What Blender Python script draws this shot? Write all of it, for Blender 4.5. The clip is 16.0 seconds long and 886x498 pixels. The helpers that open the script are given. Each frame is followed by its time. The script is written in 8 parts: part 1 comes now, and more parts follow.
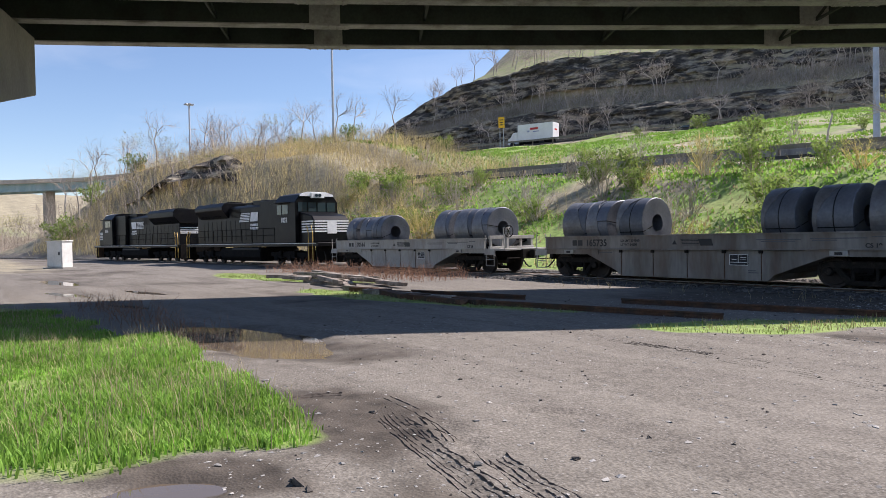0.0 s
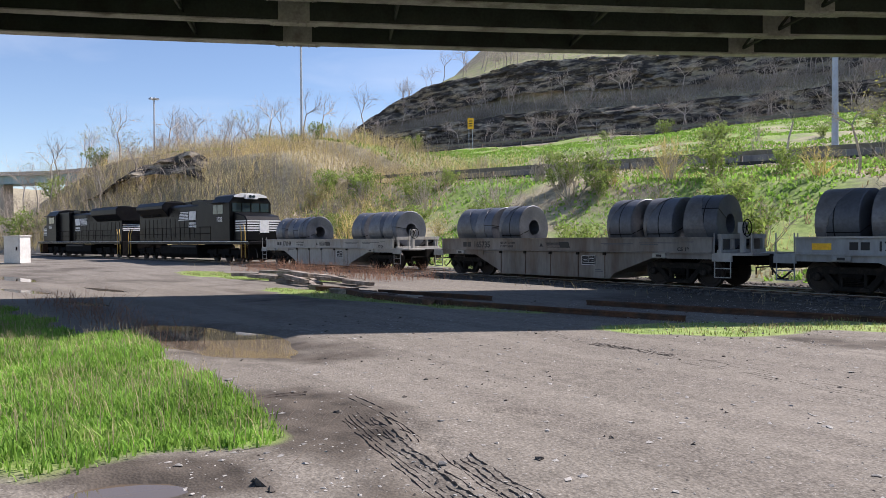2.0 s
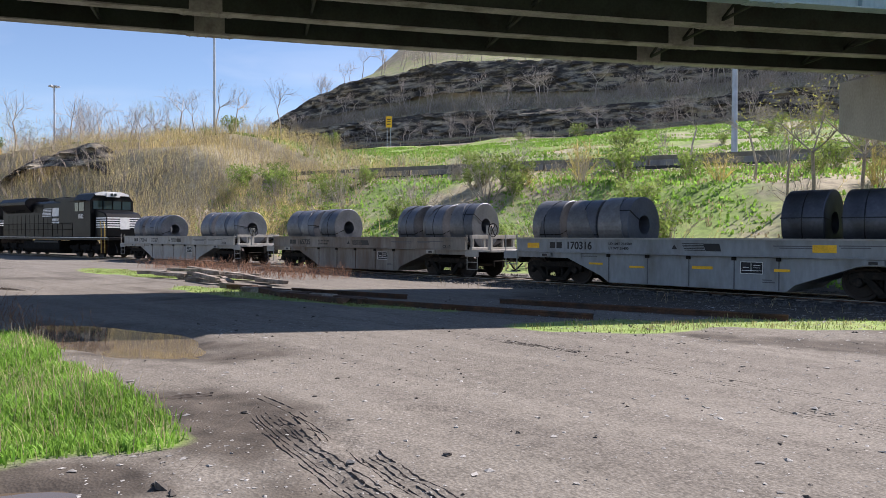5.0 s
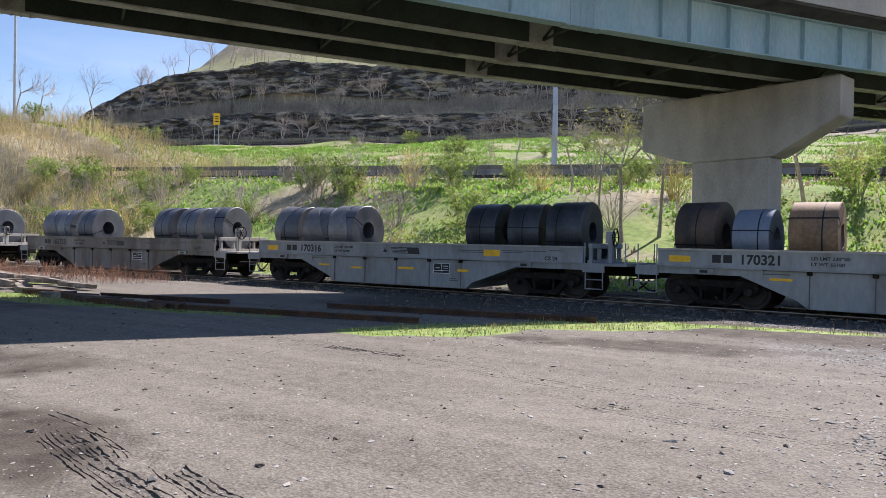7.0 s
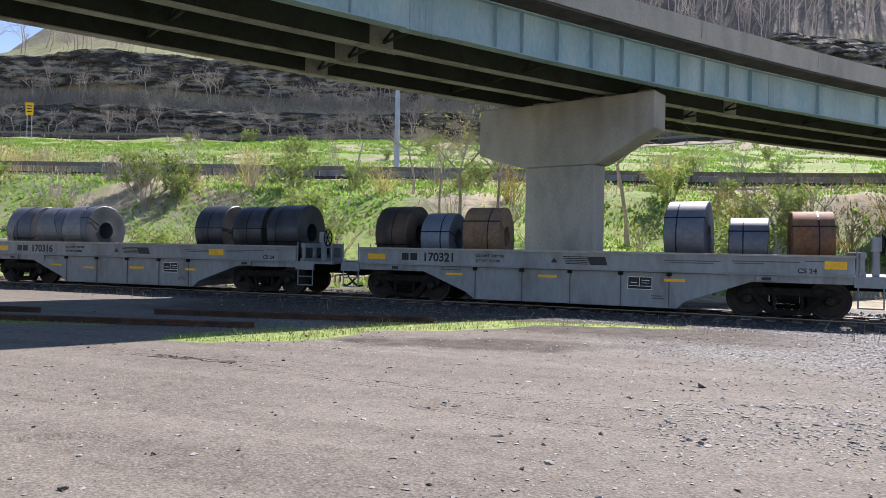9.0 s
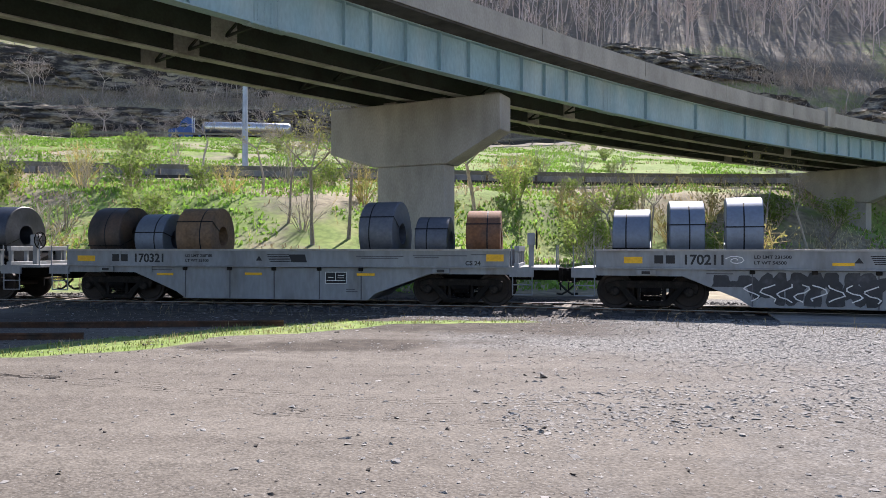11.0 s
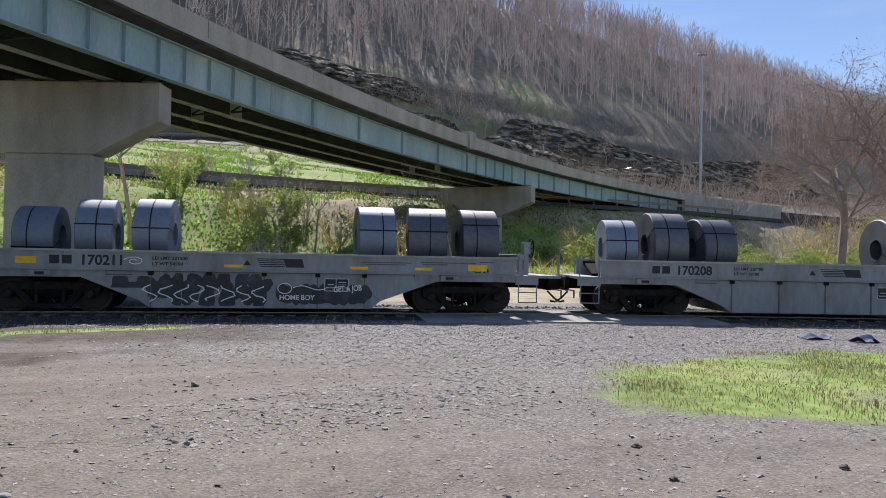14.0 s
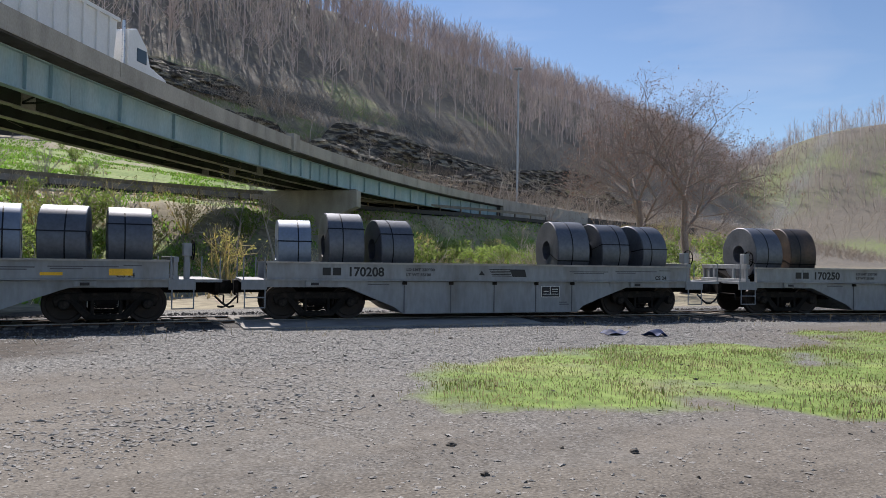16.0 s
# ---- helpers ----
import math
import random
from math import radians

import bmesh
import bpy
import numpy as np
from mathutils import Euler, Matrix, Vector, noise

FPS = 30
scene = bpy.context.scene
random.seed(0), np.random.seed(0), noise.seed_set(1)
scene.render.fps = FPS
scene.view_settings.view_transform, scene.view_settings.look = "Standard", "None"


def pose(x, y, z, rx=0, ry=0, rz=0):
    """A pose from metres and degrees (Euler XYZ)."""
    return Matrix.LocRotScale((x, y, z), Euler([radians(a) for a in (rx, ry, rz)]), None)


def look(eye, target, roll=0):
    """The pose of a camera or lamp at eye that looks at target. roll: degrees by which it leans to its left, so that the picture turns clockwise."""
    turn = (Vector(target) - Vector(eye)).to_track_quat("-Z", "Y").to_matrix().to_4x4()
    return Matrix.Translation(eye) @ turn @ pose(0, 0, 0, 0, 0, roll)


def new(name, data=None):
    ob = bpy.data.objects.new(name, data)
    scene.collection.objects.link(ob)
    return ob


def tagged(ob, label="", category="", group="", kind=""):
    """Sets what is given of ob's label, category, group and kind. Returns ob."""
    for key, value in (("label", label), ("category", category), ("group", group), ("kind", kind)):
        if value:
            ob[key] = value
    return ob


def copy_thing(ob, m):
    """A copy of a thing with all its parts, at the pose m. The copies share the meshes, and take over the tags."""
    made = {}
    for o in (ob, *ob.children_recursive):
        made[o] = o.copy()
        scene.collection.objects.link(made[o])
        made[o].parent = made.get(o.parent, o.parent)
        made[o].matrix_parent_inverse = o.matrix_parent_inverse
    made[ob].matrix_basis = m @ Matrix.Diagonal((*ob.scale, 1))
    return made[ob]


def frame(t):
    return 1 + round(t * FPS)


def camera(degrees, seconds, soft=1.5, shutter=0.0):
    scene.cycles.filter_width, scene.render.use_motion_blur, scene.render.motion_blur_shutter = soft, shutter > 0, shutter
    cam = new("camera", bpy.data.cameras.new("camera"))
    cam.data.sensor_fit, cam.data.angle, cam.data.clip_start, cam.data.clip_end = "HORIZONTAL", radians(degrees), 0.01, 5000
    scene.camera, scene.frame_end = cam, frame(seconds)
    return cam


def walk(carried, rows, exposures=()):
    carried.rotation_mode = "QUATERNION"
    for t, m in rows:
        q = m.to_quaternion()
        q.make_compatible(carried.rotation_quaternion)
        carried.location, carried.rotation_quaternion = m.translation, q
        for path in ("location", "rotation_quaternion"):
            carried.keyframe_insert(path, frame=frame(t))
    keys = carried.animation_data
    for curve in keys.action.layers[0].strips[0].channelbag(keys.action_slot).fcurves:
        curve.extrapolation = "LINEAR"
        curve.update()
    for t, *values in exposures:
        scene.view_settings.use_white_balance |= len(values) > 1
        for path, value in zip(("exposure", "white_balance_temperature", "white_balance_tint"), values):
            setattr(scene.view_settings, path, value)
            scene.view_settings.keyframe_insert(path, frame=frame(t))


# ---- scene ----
cam = camera(63.25, 16.0, soft=0.5)
# hand-held pan: seconds, eye x and y, yaw, pitch, roll
PATH = [
    (0.0, 0.00, 0.00, 55.15, -0.92, 1.17), (0.5, 0.01, -0.01, 54.42, -0.94, 0.85), (1.0, 0.00, 0.00, 53.81, -0.91, 0.59),
    (1.5, 0.00, 0.00, 53.12, -0.90, 0.44), (2.0, 0.01, 0.00, 52.59, -0.94, 0.42), (2.5, 0.01, 0.00, 52.06, -0.99, 0.29),
    (3.0, 0.03, 0.00, 51.36, -1.06, 0.23), (5.5, 0.07, 0.05, 43.18, -0.97, -0.34), (6.0, 0.08, 0.08, 39.74, -0.85, -0.60),
    (6.5, 0.10, 0.09, 36.70, -0.75, -0.89), (7.0, 0.13, 0.12, 32.82, -0.57, -1.04), (7.5, 0.15, 0.14, 29.96, -0.39, -1.02),
    (8.0, 0.17, 0.16, 26.50, -0.31, -1.02), (8.5, 0.19, 0.18, 23.24, -0.25, -1.09), (11.0, 0.29, 0.27, 8.96, -0.15, -0.00),
    (11.5, 0.31, 0.28, 4.67, -0.09, -0.07), (12.0, 0.33, 0.29, -0.36, -0.04, -0.16), (12.5, 0.35, 0.30, -5.04, 0.02, -0.44),
    (13.0, 0.36, 0.30, -9.71, 0.12, -0.70), (13.5, 0.38, 0.30, -13.58, 0.22, -0.97), (14.0, 0.40, 0.30, -17.11, 0.41, -1.19),
    (14.5, 0.42, 0.30, -21.24, 0.60, -1.26), (15.0, 0.45, 0.29, -25.20, 0.77, -1.12), (15.5, 0.47, 0.29, -28.64, 0.92, -0.89),
    (16.0, 0.49, 0.29, -30.85, 0.99, -0.79)]
walk(cam, [(t, pose(x, y, 1.65, 90 + p, r, a)) for t, x, y, a, p, r in PATH],
     [(0, 0.76, 6570, 19), (3, 0.76, 6570, 19), (7, 0.86, 6570, 19), (11, 0.92, 6570, 19), (12.5, 0.66, 6570, 19), (14.5, 0.47, 6550, 17), (16, 0.31, 6600, 15)])

# ---- light: clear spring noon, sun beyond the train ----
SUN = Vector((0.15, 1.0, 1.02)).normalized()
world = bpy.data.worlds.new("world")
scene.world = world
world.use_nodes = True
wn = world.node_tree.nodes
wl = world.node_tree.links
sky = wn.new("ShaderNodeTexSky")
sky.sky_type = "NISHITA"
sky.sun_disc = False
sky.sun_elevation = math.asin(SUN.z)
sky.sun_rotation = math.atan2(SUN.x, SUN.y)
sky.altitude = 1200
sky.dust_density = 0.05
sky.ozone_density = 3.5
sky.air_density = 1.1
wn["Background"].inputs["Strength"].default_value = 0.092
# thin cirrus streaks over the clear sky
wco = wn.new("ShaderNodeTexCoord")
wmp = wn.new("ShaderNodeMapping")
wmp.inputs["Scale"].default_value = (2.2, 2.2, 9.0)
wmp.inputs["Rotation"].default_value = (0.15, 0.1, 0.4)
wns = wn.new("ShaderNodeTexNoise")
wns.inputs["Scale"].default_value = 1.7
wns.inputs["Detail"].default_value = 8
wns.inputs["Distortion"].default_value = 0.6
wrp = wn.new("ShaderNodeValToRGB")
wrp.color_ramp.elements[0].position = 0.5
wrp.color_ramp.elements[1].position = 0.78
wrp.color_ramp.elements[1].color = (0.17, 0.17, 0.17, 1)
wmx = wn.new("ShaderNodeMixRGB")
wmx.inputs[2].default_value = (7.0, 7.4, 8.0, 1)
wl.new(wco.outputs["Generated"], wmp.inputs[0])
wl.new(wmp.outputs[0], wns.inputs["Vector"])
wl.new(wns.outputs["Fac"], wrp.inputs[0])
wl.new(wrp.outputs[0], wmx.inputs[0])
wl.new(sky.outputs[0], wmx.inputs[1])
wl.new(wmx.outputs[0], wn["Background"].inputs["Color"])
sun = new("sun", bpy.data.lights.new("sun", "SUN"))
sun.data.energy = 5.0
sun.data.angle = radians(0.55)
sun.data.color = (1.0, 0.97, 0.93)
sun.matrix_world = look(SUN * 100, (0, 0, 0))


# ---- materials ----
def material(name, base, rough=0.8, metal=0.0, scale=3.0, var=0.25, fine=40.0, fine_var=0.15, bump=0.2, bump_scale=60.0,
             second=None, second_scale=1.0, cover=0.5, edge=0.12, streak=1.0, spec=0.4, random_hue=0.0, glow_through=0.0):
    """A procedural surface: base colour with broad and fine variation, an optional second colour in patches, and relief."""
    m = bpy.data.materials.new(name)
    m.use_nodes = True
    n, l = m.node_tree.nodes, m.node_tree.links
    b = n["Principled BSDF"]
    b.inputs["Roughness"].default_value = rough
    b.inputs["Metallic"].default_value = metal
    b.inputs["Specular IOR Level"].default_value = spec
    co = n.new("ShaderNodeTexCoord")
    mp = n.new("ShaderNodeMapping")
    mp.inputs["Scale"].default_value = (1, 1, 1 / streak)
    l.new(co.outputs["Object"], mp.inputs[0])

    def noise_node(s, detail=6):
        t = n.new("ShaderNodeTexNoise")
        t.inputs["Scale"].default_value = s
        t.inputs["Detail"].default_value = detail
        l.new(mp.outputs[0], t.inputs["Vector"])
        return t

    def mul(a_out, lo, hi, fac_out):
        mr = n.new("ShaderNodeMapRange")
        mr.inputs["From Min"].default_value, mr.inputs["From Max"].default_value = 0.3, 0.7
        mr.inputs["To Min"].default_value, mr.inputs["To Max"].default_value = lo, hi
        l.new(fac_out, mr.inputs[0])
        mx = n.new("ShaderNodeMixRGB")
        mx.blend_type = "MULTIPLY"
        mx.inputs[0].default_value = 1
        l.new(a_out, mx.inputs[1])
        l.new(mr.outputs[0], mx.inputs[2])
        return mx.outputs[0]

    rgb = n.new("ShaderNodeRGB")
    rgb.outputs[0].default_value = (*base, 1)
    c = rgb.outputs[0]
    if second:
        t = noise_node(second_scale, 8)
        r = n.new("ShaderNodeValToRGB")
        r.color_ramp.elements[0].position = max(0, 1 - cover - edge)
        r.color_ramp.elements[1].position = min(1, 1 - cover + edge)
        l.new(t.outputs["Fac"], r.inputs[0])
        mx = n.new("ShaderNodeMixRGB")
        mx.inputs[2].default_value = (*second, 1)
        l.new(r.outputs[0], mx.inputs[0])
        l.new(c, mx.inputs[1])
        c = mx.outputs[0]
    c = mul(c, 1 - var, 1 + var, noise_node(scale).outputs["Fac"])
    fine_node = noise_node(fine, 4)
    c = mul(c, 1 - fine_var, 1 + fine_var, fine_node.outputs["Fac"])
    if random_hue:
        oi = n.new("ShaderNodeObjectInfo")
        gi = n.new("ShaderNodeNewGeometry")
        ad = n.new("ShaderNodeMath")
        ad.operation = "ADD"
        l.new(oi.outputs["Random"], ad.inputs[0])
        l.new(gi.outputs["Random Per Island"], ad.inputs[1])
        mr = n.new("ShaderNodeMapRange")
        mr.inputs["From Max"].default_value = 2
        mr.inputs["To Min"].default_value, mr.inputs["To Max"].default_value = 1 - random_hue, 1 + random_hue
        l.new(ad.outputs[0], mr.inputs[0])
        mx = n.new("ShaderNodeMixRGB")
        mx.blend_type = "MULTIPLY"
        mx.inputs[0].default_value = 1
        l.new(c, mx.inputs[1])
        l.new(mr.outputs[0], mx.inputs[2])
        c = mx.outputs[0]
    l.new(c, b.inputs["Base Color"])
    if bump:
        bn = n.new("ShaderNodeBump")
        bn.inputs["Strength"].default_value = bump
        bn.inputs["Distance"].default_value = 0.02
        l.new(noise_node(bump_scale, 5).outputs["Fac"], bn.inputs["Height"])
        l.new(bn.outputs[0], b.inputs["Normal"])
    rr = n.new("ShaderNodeMapRange")
    rr.inputs["To Min"].default_value, rr.inputs["To Max"].default_value = max(0.03, rough - 0.12), min(1, rough + 0.12)
    l.new(fine_node.outputs["Fac"], rr.inputs[0])
    l.new(rr.outputs[0], b.inputs["Roughness"])
    if glow_through:
        # thin leaves and blades pass light
        tr = n.new("ShaderNodeBsdfTranslucent")
        ms = n.new("ShaderNodeMixShader")
        ms.inputs[0].default_value = glow_through
        l.new(c, tr.inputs["Color"])
        l.new(b.outputs[0], ms.inputs[1])
        l.new(tr.outputs[0], ms.inputs[2])
        l.new(ms.outputs[0], n["Material Output"].inputs["Surface"])
    return m


CAR_GREY = material("car_grey_paint", (0.27, 0.285, 0.295), 0.6, 0, 0.7, 0.14, 9, 0.12, 0.05, 30, (0.17, 0.155, 0.135), 1.6, 0.36, 0.14, streak=3, spec=0.3)
CAR_BROWN = material("rusty_grey_paint", (0.235, 0.22, 0.20), 0.7, 0, 0.8, 0.15, 9, 0.15, 0.08, 30, (0.12, 0.075, 0.048), 1.3, 0.42, 0.14, streak=4, spec=0.3)
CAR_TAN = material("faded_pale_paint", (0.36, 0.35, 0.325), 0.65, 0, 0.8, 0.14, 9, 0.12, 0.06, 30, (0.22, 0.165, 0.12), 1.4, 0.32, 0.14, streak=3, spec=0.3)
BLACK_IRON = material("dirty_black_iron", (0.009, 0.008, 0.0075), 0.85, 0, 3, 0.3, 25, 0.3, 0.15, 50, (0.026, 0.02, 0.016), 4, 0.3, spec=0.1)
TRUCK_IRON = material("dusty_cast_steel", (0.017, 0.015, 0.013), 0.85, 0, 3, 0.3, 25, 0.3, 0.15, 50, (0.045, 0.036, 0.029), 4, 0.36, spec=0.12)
WHEEL_STEEL = material("brown_wheel_steel", (0.03, 0.022, 0.018), 0.65, 0.2, 4, 0.3, 30, 0.2, 0.1, 40)
COIL_STEEL = material("hot_rolled_steel", (0.125, 0.135, 0.155), 0.53, 0.45, 1.2, 0.25, 14, 0.14, 0.06, 25, (0.065, 0.07, 0.085), 1.3, 0.42, 0.16, random_hue=0.35)
COIL_WRAP = material("pale_torn_outer_wrap", (0.20, 0.20, 0.207), 0.48, 0.4, 1.5, 0.25, 14, 0.15, 0.08, 25, (0.115, 0.108, 0.102), 1.8, 0.4, 0.14, random_hue=0.3)
COIL_DARK = material("dark_scaled_steel", (0.05, 0.054, 0.064), 0.42, 0.5, 1.4, 0.25, 14, 0.15, 0.06, 25, (0.085, 0.092, 0.11), 1.5, 0.4, 0.2, random_hue=0.2)
COIL_RUST = material("rusted_coil_steel", (0.27, 0.115, 0.045), 0.75, 0.1, 1.4, 0.3, 14, 0.25, 0.1, 25, (0.07, 0.055, 0.05), 1.1, 0.45, 0.2)
COIL_BROWN = material("part_rusted_coil_steel", (0.06, 0.05, 0.045), 0.55, 0.3, 1.4, 0.3, 14, 0.2, 0.1, 25, (0.15, 0.09, 0.055), 1.0, 0.4, 0.15)
COIL_TAN = material("tan_rusted_coil_steel", (0.27, 0.165, 0.09), 0.7, 0.1, 1.4, 0.3, 14, 0.25, 0.1, 25, (0.11, 0.08, 0.06), 1.1, 0.45, 0.18)
COIL_BLUE = material("bright_blue_steel", (0.20, 0.237, 0.295), 0.55, 0.4, 1.2, 0.18, 14, 0.1, 0.04, 25, (0.14, 0.168, 0.215), 1.0, 0.4, 0.2, random_hue=0.25)
BAND_STEEL = material("steel_strap", (0.02, 0.02, 0.022), 0.4, 0.6, 5, 0.1, 30, 0.1, 0)
YELLOW = material("yellow_reflector", (0.88, 0.48, 0.02), 0.5, 0, 4, 0.12, 30, 0.12, 0.0)
WHITE_MARK = material("white_paint", (0.75, 0.75, 0.73), 0.6, 0, 3, 0.1, 25, 0.1, 0.0)
BLACK_MARK = material("black_paint", (0.015, 0.015, 0.017), 0.5, 0, 3, 0.1, 25, 0.1, 0.0)
DIM_MARK = material("faded_grey_lettering", (0.10, 0.10, 0.11), 0.6, 0, 3, 0.1, 25, 0.1, 0.0)
LOCO_BLACK = material("black_locomotive_paint", (0.006, 0.006, 0.007), 0.4, 0, 1.2, 0.3, 20, 0.2, 0.05, 25, (0.016, 0.0145, 0.013), 1.6, 0.33, 0.15, spec=0.13)
CONCRETE = material("weathered_concrete", (0.40, 0.375, 0.33), 0.88, 0, 0.6, 0.18, 22, 0.12, 0.15, 45, (0.27, 0.25, 0.215), 0.9, 0.37, 0.14, streak=2.5)
CONCRETE_DARK = material("stained_concrete", (0.30, 0.285, 0.255), 0.9, 0, 0.6, 0.2, 22, 0.12, 0.15, 45, (0.16, 0.15, 0.14), 1.2, 0.4, 0.14, streak=4)
GIRDER_BLUE = material("faded_blue_girder_paint", (0.27, 0.41, 0.45), 0.62, 0, 0.7, 0.14, 12, 0.1, 0.04, 30, (0.40, 0.50, 0.51), 0.8, 0.42, 0.18, streak=3)
# green of the inner girders, lowered to carry the shade below the deck
GIRDER_GREEN = material("shade_darkened_girder_green", (0.05, 0.062, 0.05), 0.75, 0, 0.8, 0.2, 12, 0.15, 0.05, 30, (0.04, 0.036, 0.03), 1.1, 0.35, 0.15, spec=0.2)
# deck concrete with the shade of its underside put into the base colour
SOFFIT = material("shade_darkened_soffit", (0.10, 0.095, 0.085), 0.9, 0, 0.6, 0.2, 22, 0.12, 0.15, 45, (0.05, 0.047, 0.042), 1.2, 0.45, 0.14, spec=0.2)
# flanges paler than their webs: light bounced off the lot is in the colour
FLANGE = material("bounce_lit_flange_paint", (0.40, 0.405, 0.37), 0.8, 0, 0.8, 0.2, 12, 0.15, 0.05, 30, (0.15, 0.135, 0.11), 1.3, 0.36, 0.15, spec=0.2)
RUST = material("rust", (0.10, 0.052, 0.032), 0.88, 0, 2, 0.3, 20, 0.25, 0.1, 40, (0.055, 0.04, 0.031), 3, 0.45, spec=0.2)
RAIL_STEEL = material("worn_rail_steel", (0.20, 0.19, 0.18), 0.45, 0.8, 3, 0.15, 30, 0.1, 0.0)
ROCK = material("dark_layered_shale", (0.06, 0.054, 0.048), 0.95, 0, 0.12, 0.3, 1.6, 0.5, 0.9, 1.2, (0.32, 0.28, 0.21), 0.3, 0.46, 0.08, streak=0.25, spec=0.15)
STONE = material("pale_gravel_stone", (0.33, 0.315, 0.288), 0.95, 0, 2, 0.2, 30, 0.2, 0.15, 60, random_hue=0.5)
DARK_STONE = material("dark_clod", (0.085, 0.074, 0.062), 0.95, 0, 4, 0.2, 40, 0.3, 0.4, 40)
WOOD_TIE = material("weathered_tie_timber", (0.16, 0.13, 0.105), 0.92, 0, 3, 0.3, 22, 0.25, 0.3, 30, (0.30, 0.27, 0.23), 5, 0.4, 0.15, random_hue=0.4)
GUARD_STEEL = material("weathered_guardrail_steel", (0.20, 0.185, 0.16), 0.8, 0.2, 2, 0.2, 20, 0.15, 0.0)
GALV = material("galvanised_steel", (0.45, 0.48, 0.52), 0.5, 0.5, 2, 0.1, 20, 0.1, 0.0)
BARK = material("grey_brown_bark", (0.32, 0.275, 0.245), 0.95, 0, 1, 0.2, 12, 0.25, 0.3, 15, random_hue=0.4)
WOODS_BARK = material("mauve_grey_bark", (0.42, 0.35, 0.325), 0.95, 0, 0.05, 0.25, 3, 0.2, 0, random_hue=0.6)
PALE_TWIG = material("pale_grey_bare_twigs", (0.52, 0.46, 0.40), 0.95, 0, 0.2, 0.2, 4, 0.2, 0, random_hue=0.4, glow_through=0.3)
TWIG_TAN = material("tan_brush_stems", (0.70, 0.61, 0.35), 0.9, 0, 0.15, 0.25, 4, 0.2, 0, random_hue=0.4, glow_through=0.6)
TWIG_GREY = material("grey_brush_stems", (0.50, 0.43, 0.36), 0.9, 0, 0.15, 0.25, 4, 0.2, 0, random_hue=0.35, glow_through=0.4)
BUD_RED = material("red_brown_buds", (0.26, 0.16, 0.12), 0.9, 0, 0.5, 0.2, 4, 0.2, 0, random_hue=0.4, glow_through=0.3)
LEAF_GREEN = material("young_green_leaves", (0.245, 0.325, 0.085), 0.8, 0, 0.5, 0.25, 5, 0.2, 0, random_hue=0.5, glow_through=0.5)
LEAF_YELLOW = material("yellow_green_leaves", (0.34, 0.33, 0.10), 0.8, 0, 0.5, 0.25, 5, 0.2, 0, random_hue=0.5, glow_through=0.4)
GRASS = material("spring_grass", (0.19, 0.335, 0.055), 0.8, 0, 0.6, 0.3, 6, 0.25, 0, second=(0.32, 0.37, 0.12), second_scale=1.1, cover=0.3, random_hue=0.55, glow_through=0.5)
GRASS_SHORT = material("worn_short_grass", (0.185, 0.255, 0.06), 0.8, 0, 0.6, 0.3, 6, 0.25, 0, second=(0.32, 0.29, 0.13), second_scale=1.3, cover=0.42, random_hue=0.55, glow_through=0.4)
BUD_BARK = material("brown_twig_bark", (0.22, 0.185, 0.165), 0.95, 0, 1, 0.2, 12, 0.25, 0.3, 15, random_hue=0.3)
GRASS_DRY = material("dry_straw_grass", (0.40, 0.33, 0.19), 0.85, 0, 0.6, 0.2, 6, 0.2, 0, random_hue=0.45, glow_through=0.35)
WEED_RED = material("red_brown_weeds", (0.30, 0.17, 0.11), 0.9, 0, 0.6, 0.25, 6, 0.25, 0, random_hue=0.4, glow_through=0.3)
WHITE_PAINT = material("white_vehicle_paint", (0.78, 0.78, 0.77), 0.4, 0, 1, 0.06, 12, 0.05, 0.0)
BLUE_PAINT = material("blue_vehicle_paint", (0.03, 0.09, 0.30), 0.35, 0, 1, 0.06, 12, 0.05, 0.0)
STAINLESS = material("brushed_stainless", (0.62, 0.62, 0.62), 0.3, 0.9, 1, 0.08, 12, 0.05, 0.0)
TYRE = material("tyre_rubber", (0.018, 0.018, 0.018), 0.85, 0, 3, 0.2, 20, 0.2, 0.1)
SIGN_GREEN = material("green_sign", (0.01, 0.16, 0.09), 0.5, 0, 3, 0.1, 20, 0.1, 0)
ASPHALT = material("asphalt", (0.06, 0.06, 0.06), 0.9, 0, 0.4, 0.2, 30, 0.2, 0.2, 60)
GRAFFITI_BLACK = material("graffiti_black", (0.035, 0.037, 0.042), 0.55, 0, 2, 0.3, 12, 0.15, 0, second=(0.09, 0.09, 0.1), second_scale=3, cover=0.35)
RED_SIGNAL = material("red_mark", (0.5, 0.03, 0.03), 0.5, 0, 3, 0.1, 20, 0.1, 0)
BLUE_TARP = material("blue_cloth", (0.012, 0.03, 0.10), 0.7, 0, 3, 0.3, 20, 0.2, 0.1)
CABINET = material("pale_cabinet_paint", (0.62, 0.61, 0.57), 0.6, 0, 1.5, 0.1, 12, 0.08, 0.0)
ORANGE_HANDRAIL = material("yellow_handrail", (0.55, 0.36, 0.08), 0.6, 0, 3, 0.2, 20, 0.15, 0)

GLASS = bpy.data.materials.new("cab_glass")
GLASS.use_nodes = True
GLASS.node_tree.nodes["Principled BSDF"].inputs["Base Color"].default_value = (0.03, 0.05, 0.06, 1)
GLASS.node_tree.nodes["Principled BSDF"].inputs["Roughness"].default_value = 0.06
WATER = bpy.data.materials.new("muddy_water")
WATER.use_nodes = True
WATER.node_tree.nodes["Principled BSDF"].inputs["Base Color"].default_value = (0.11, 0.083, 0.058, 1)
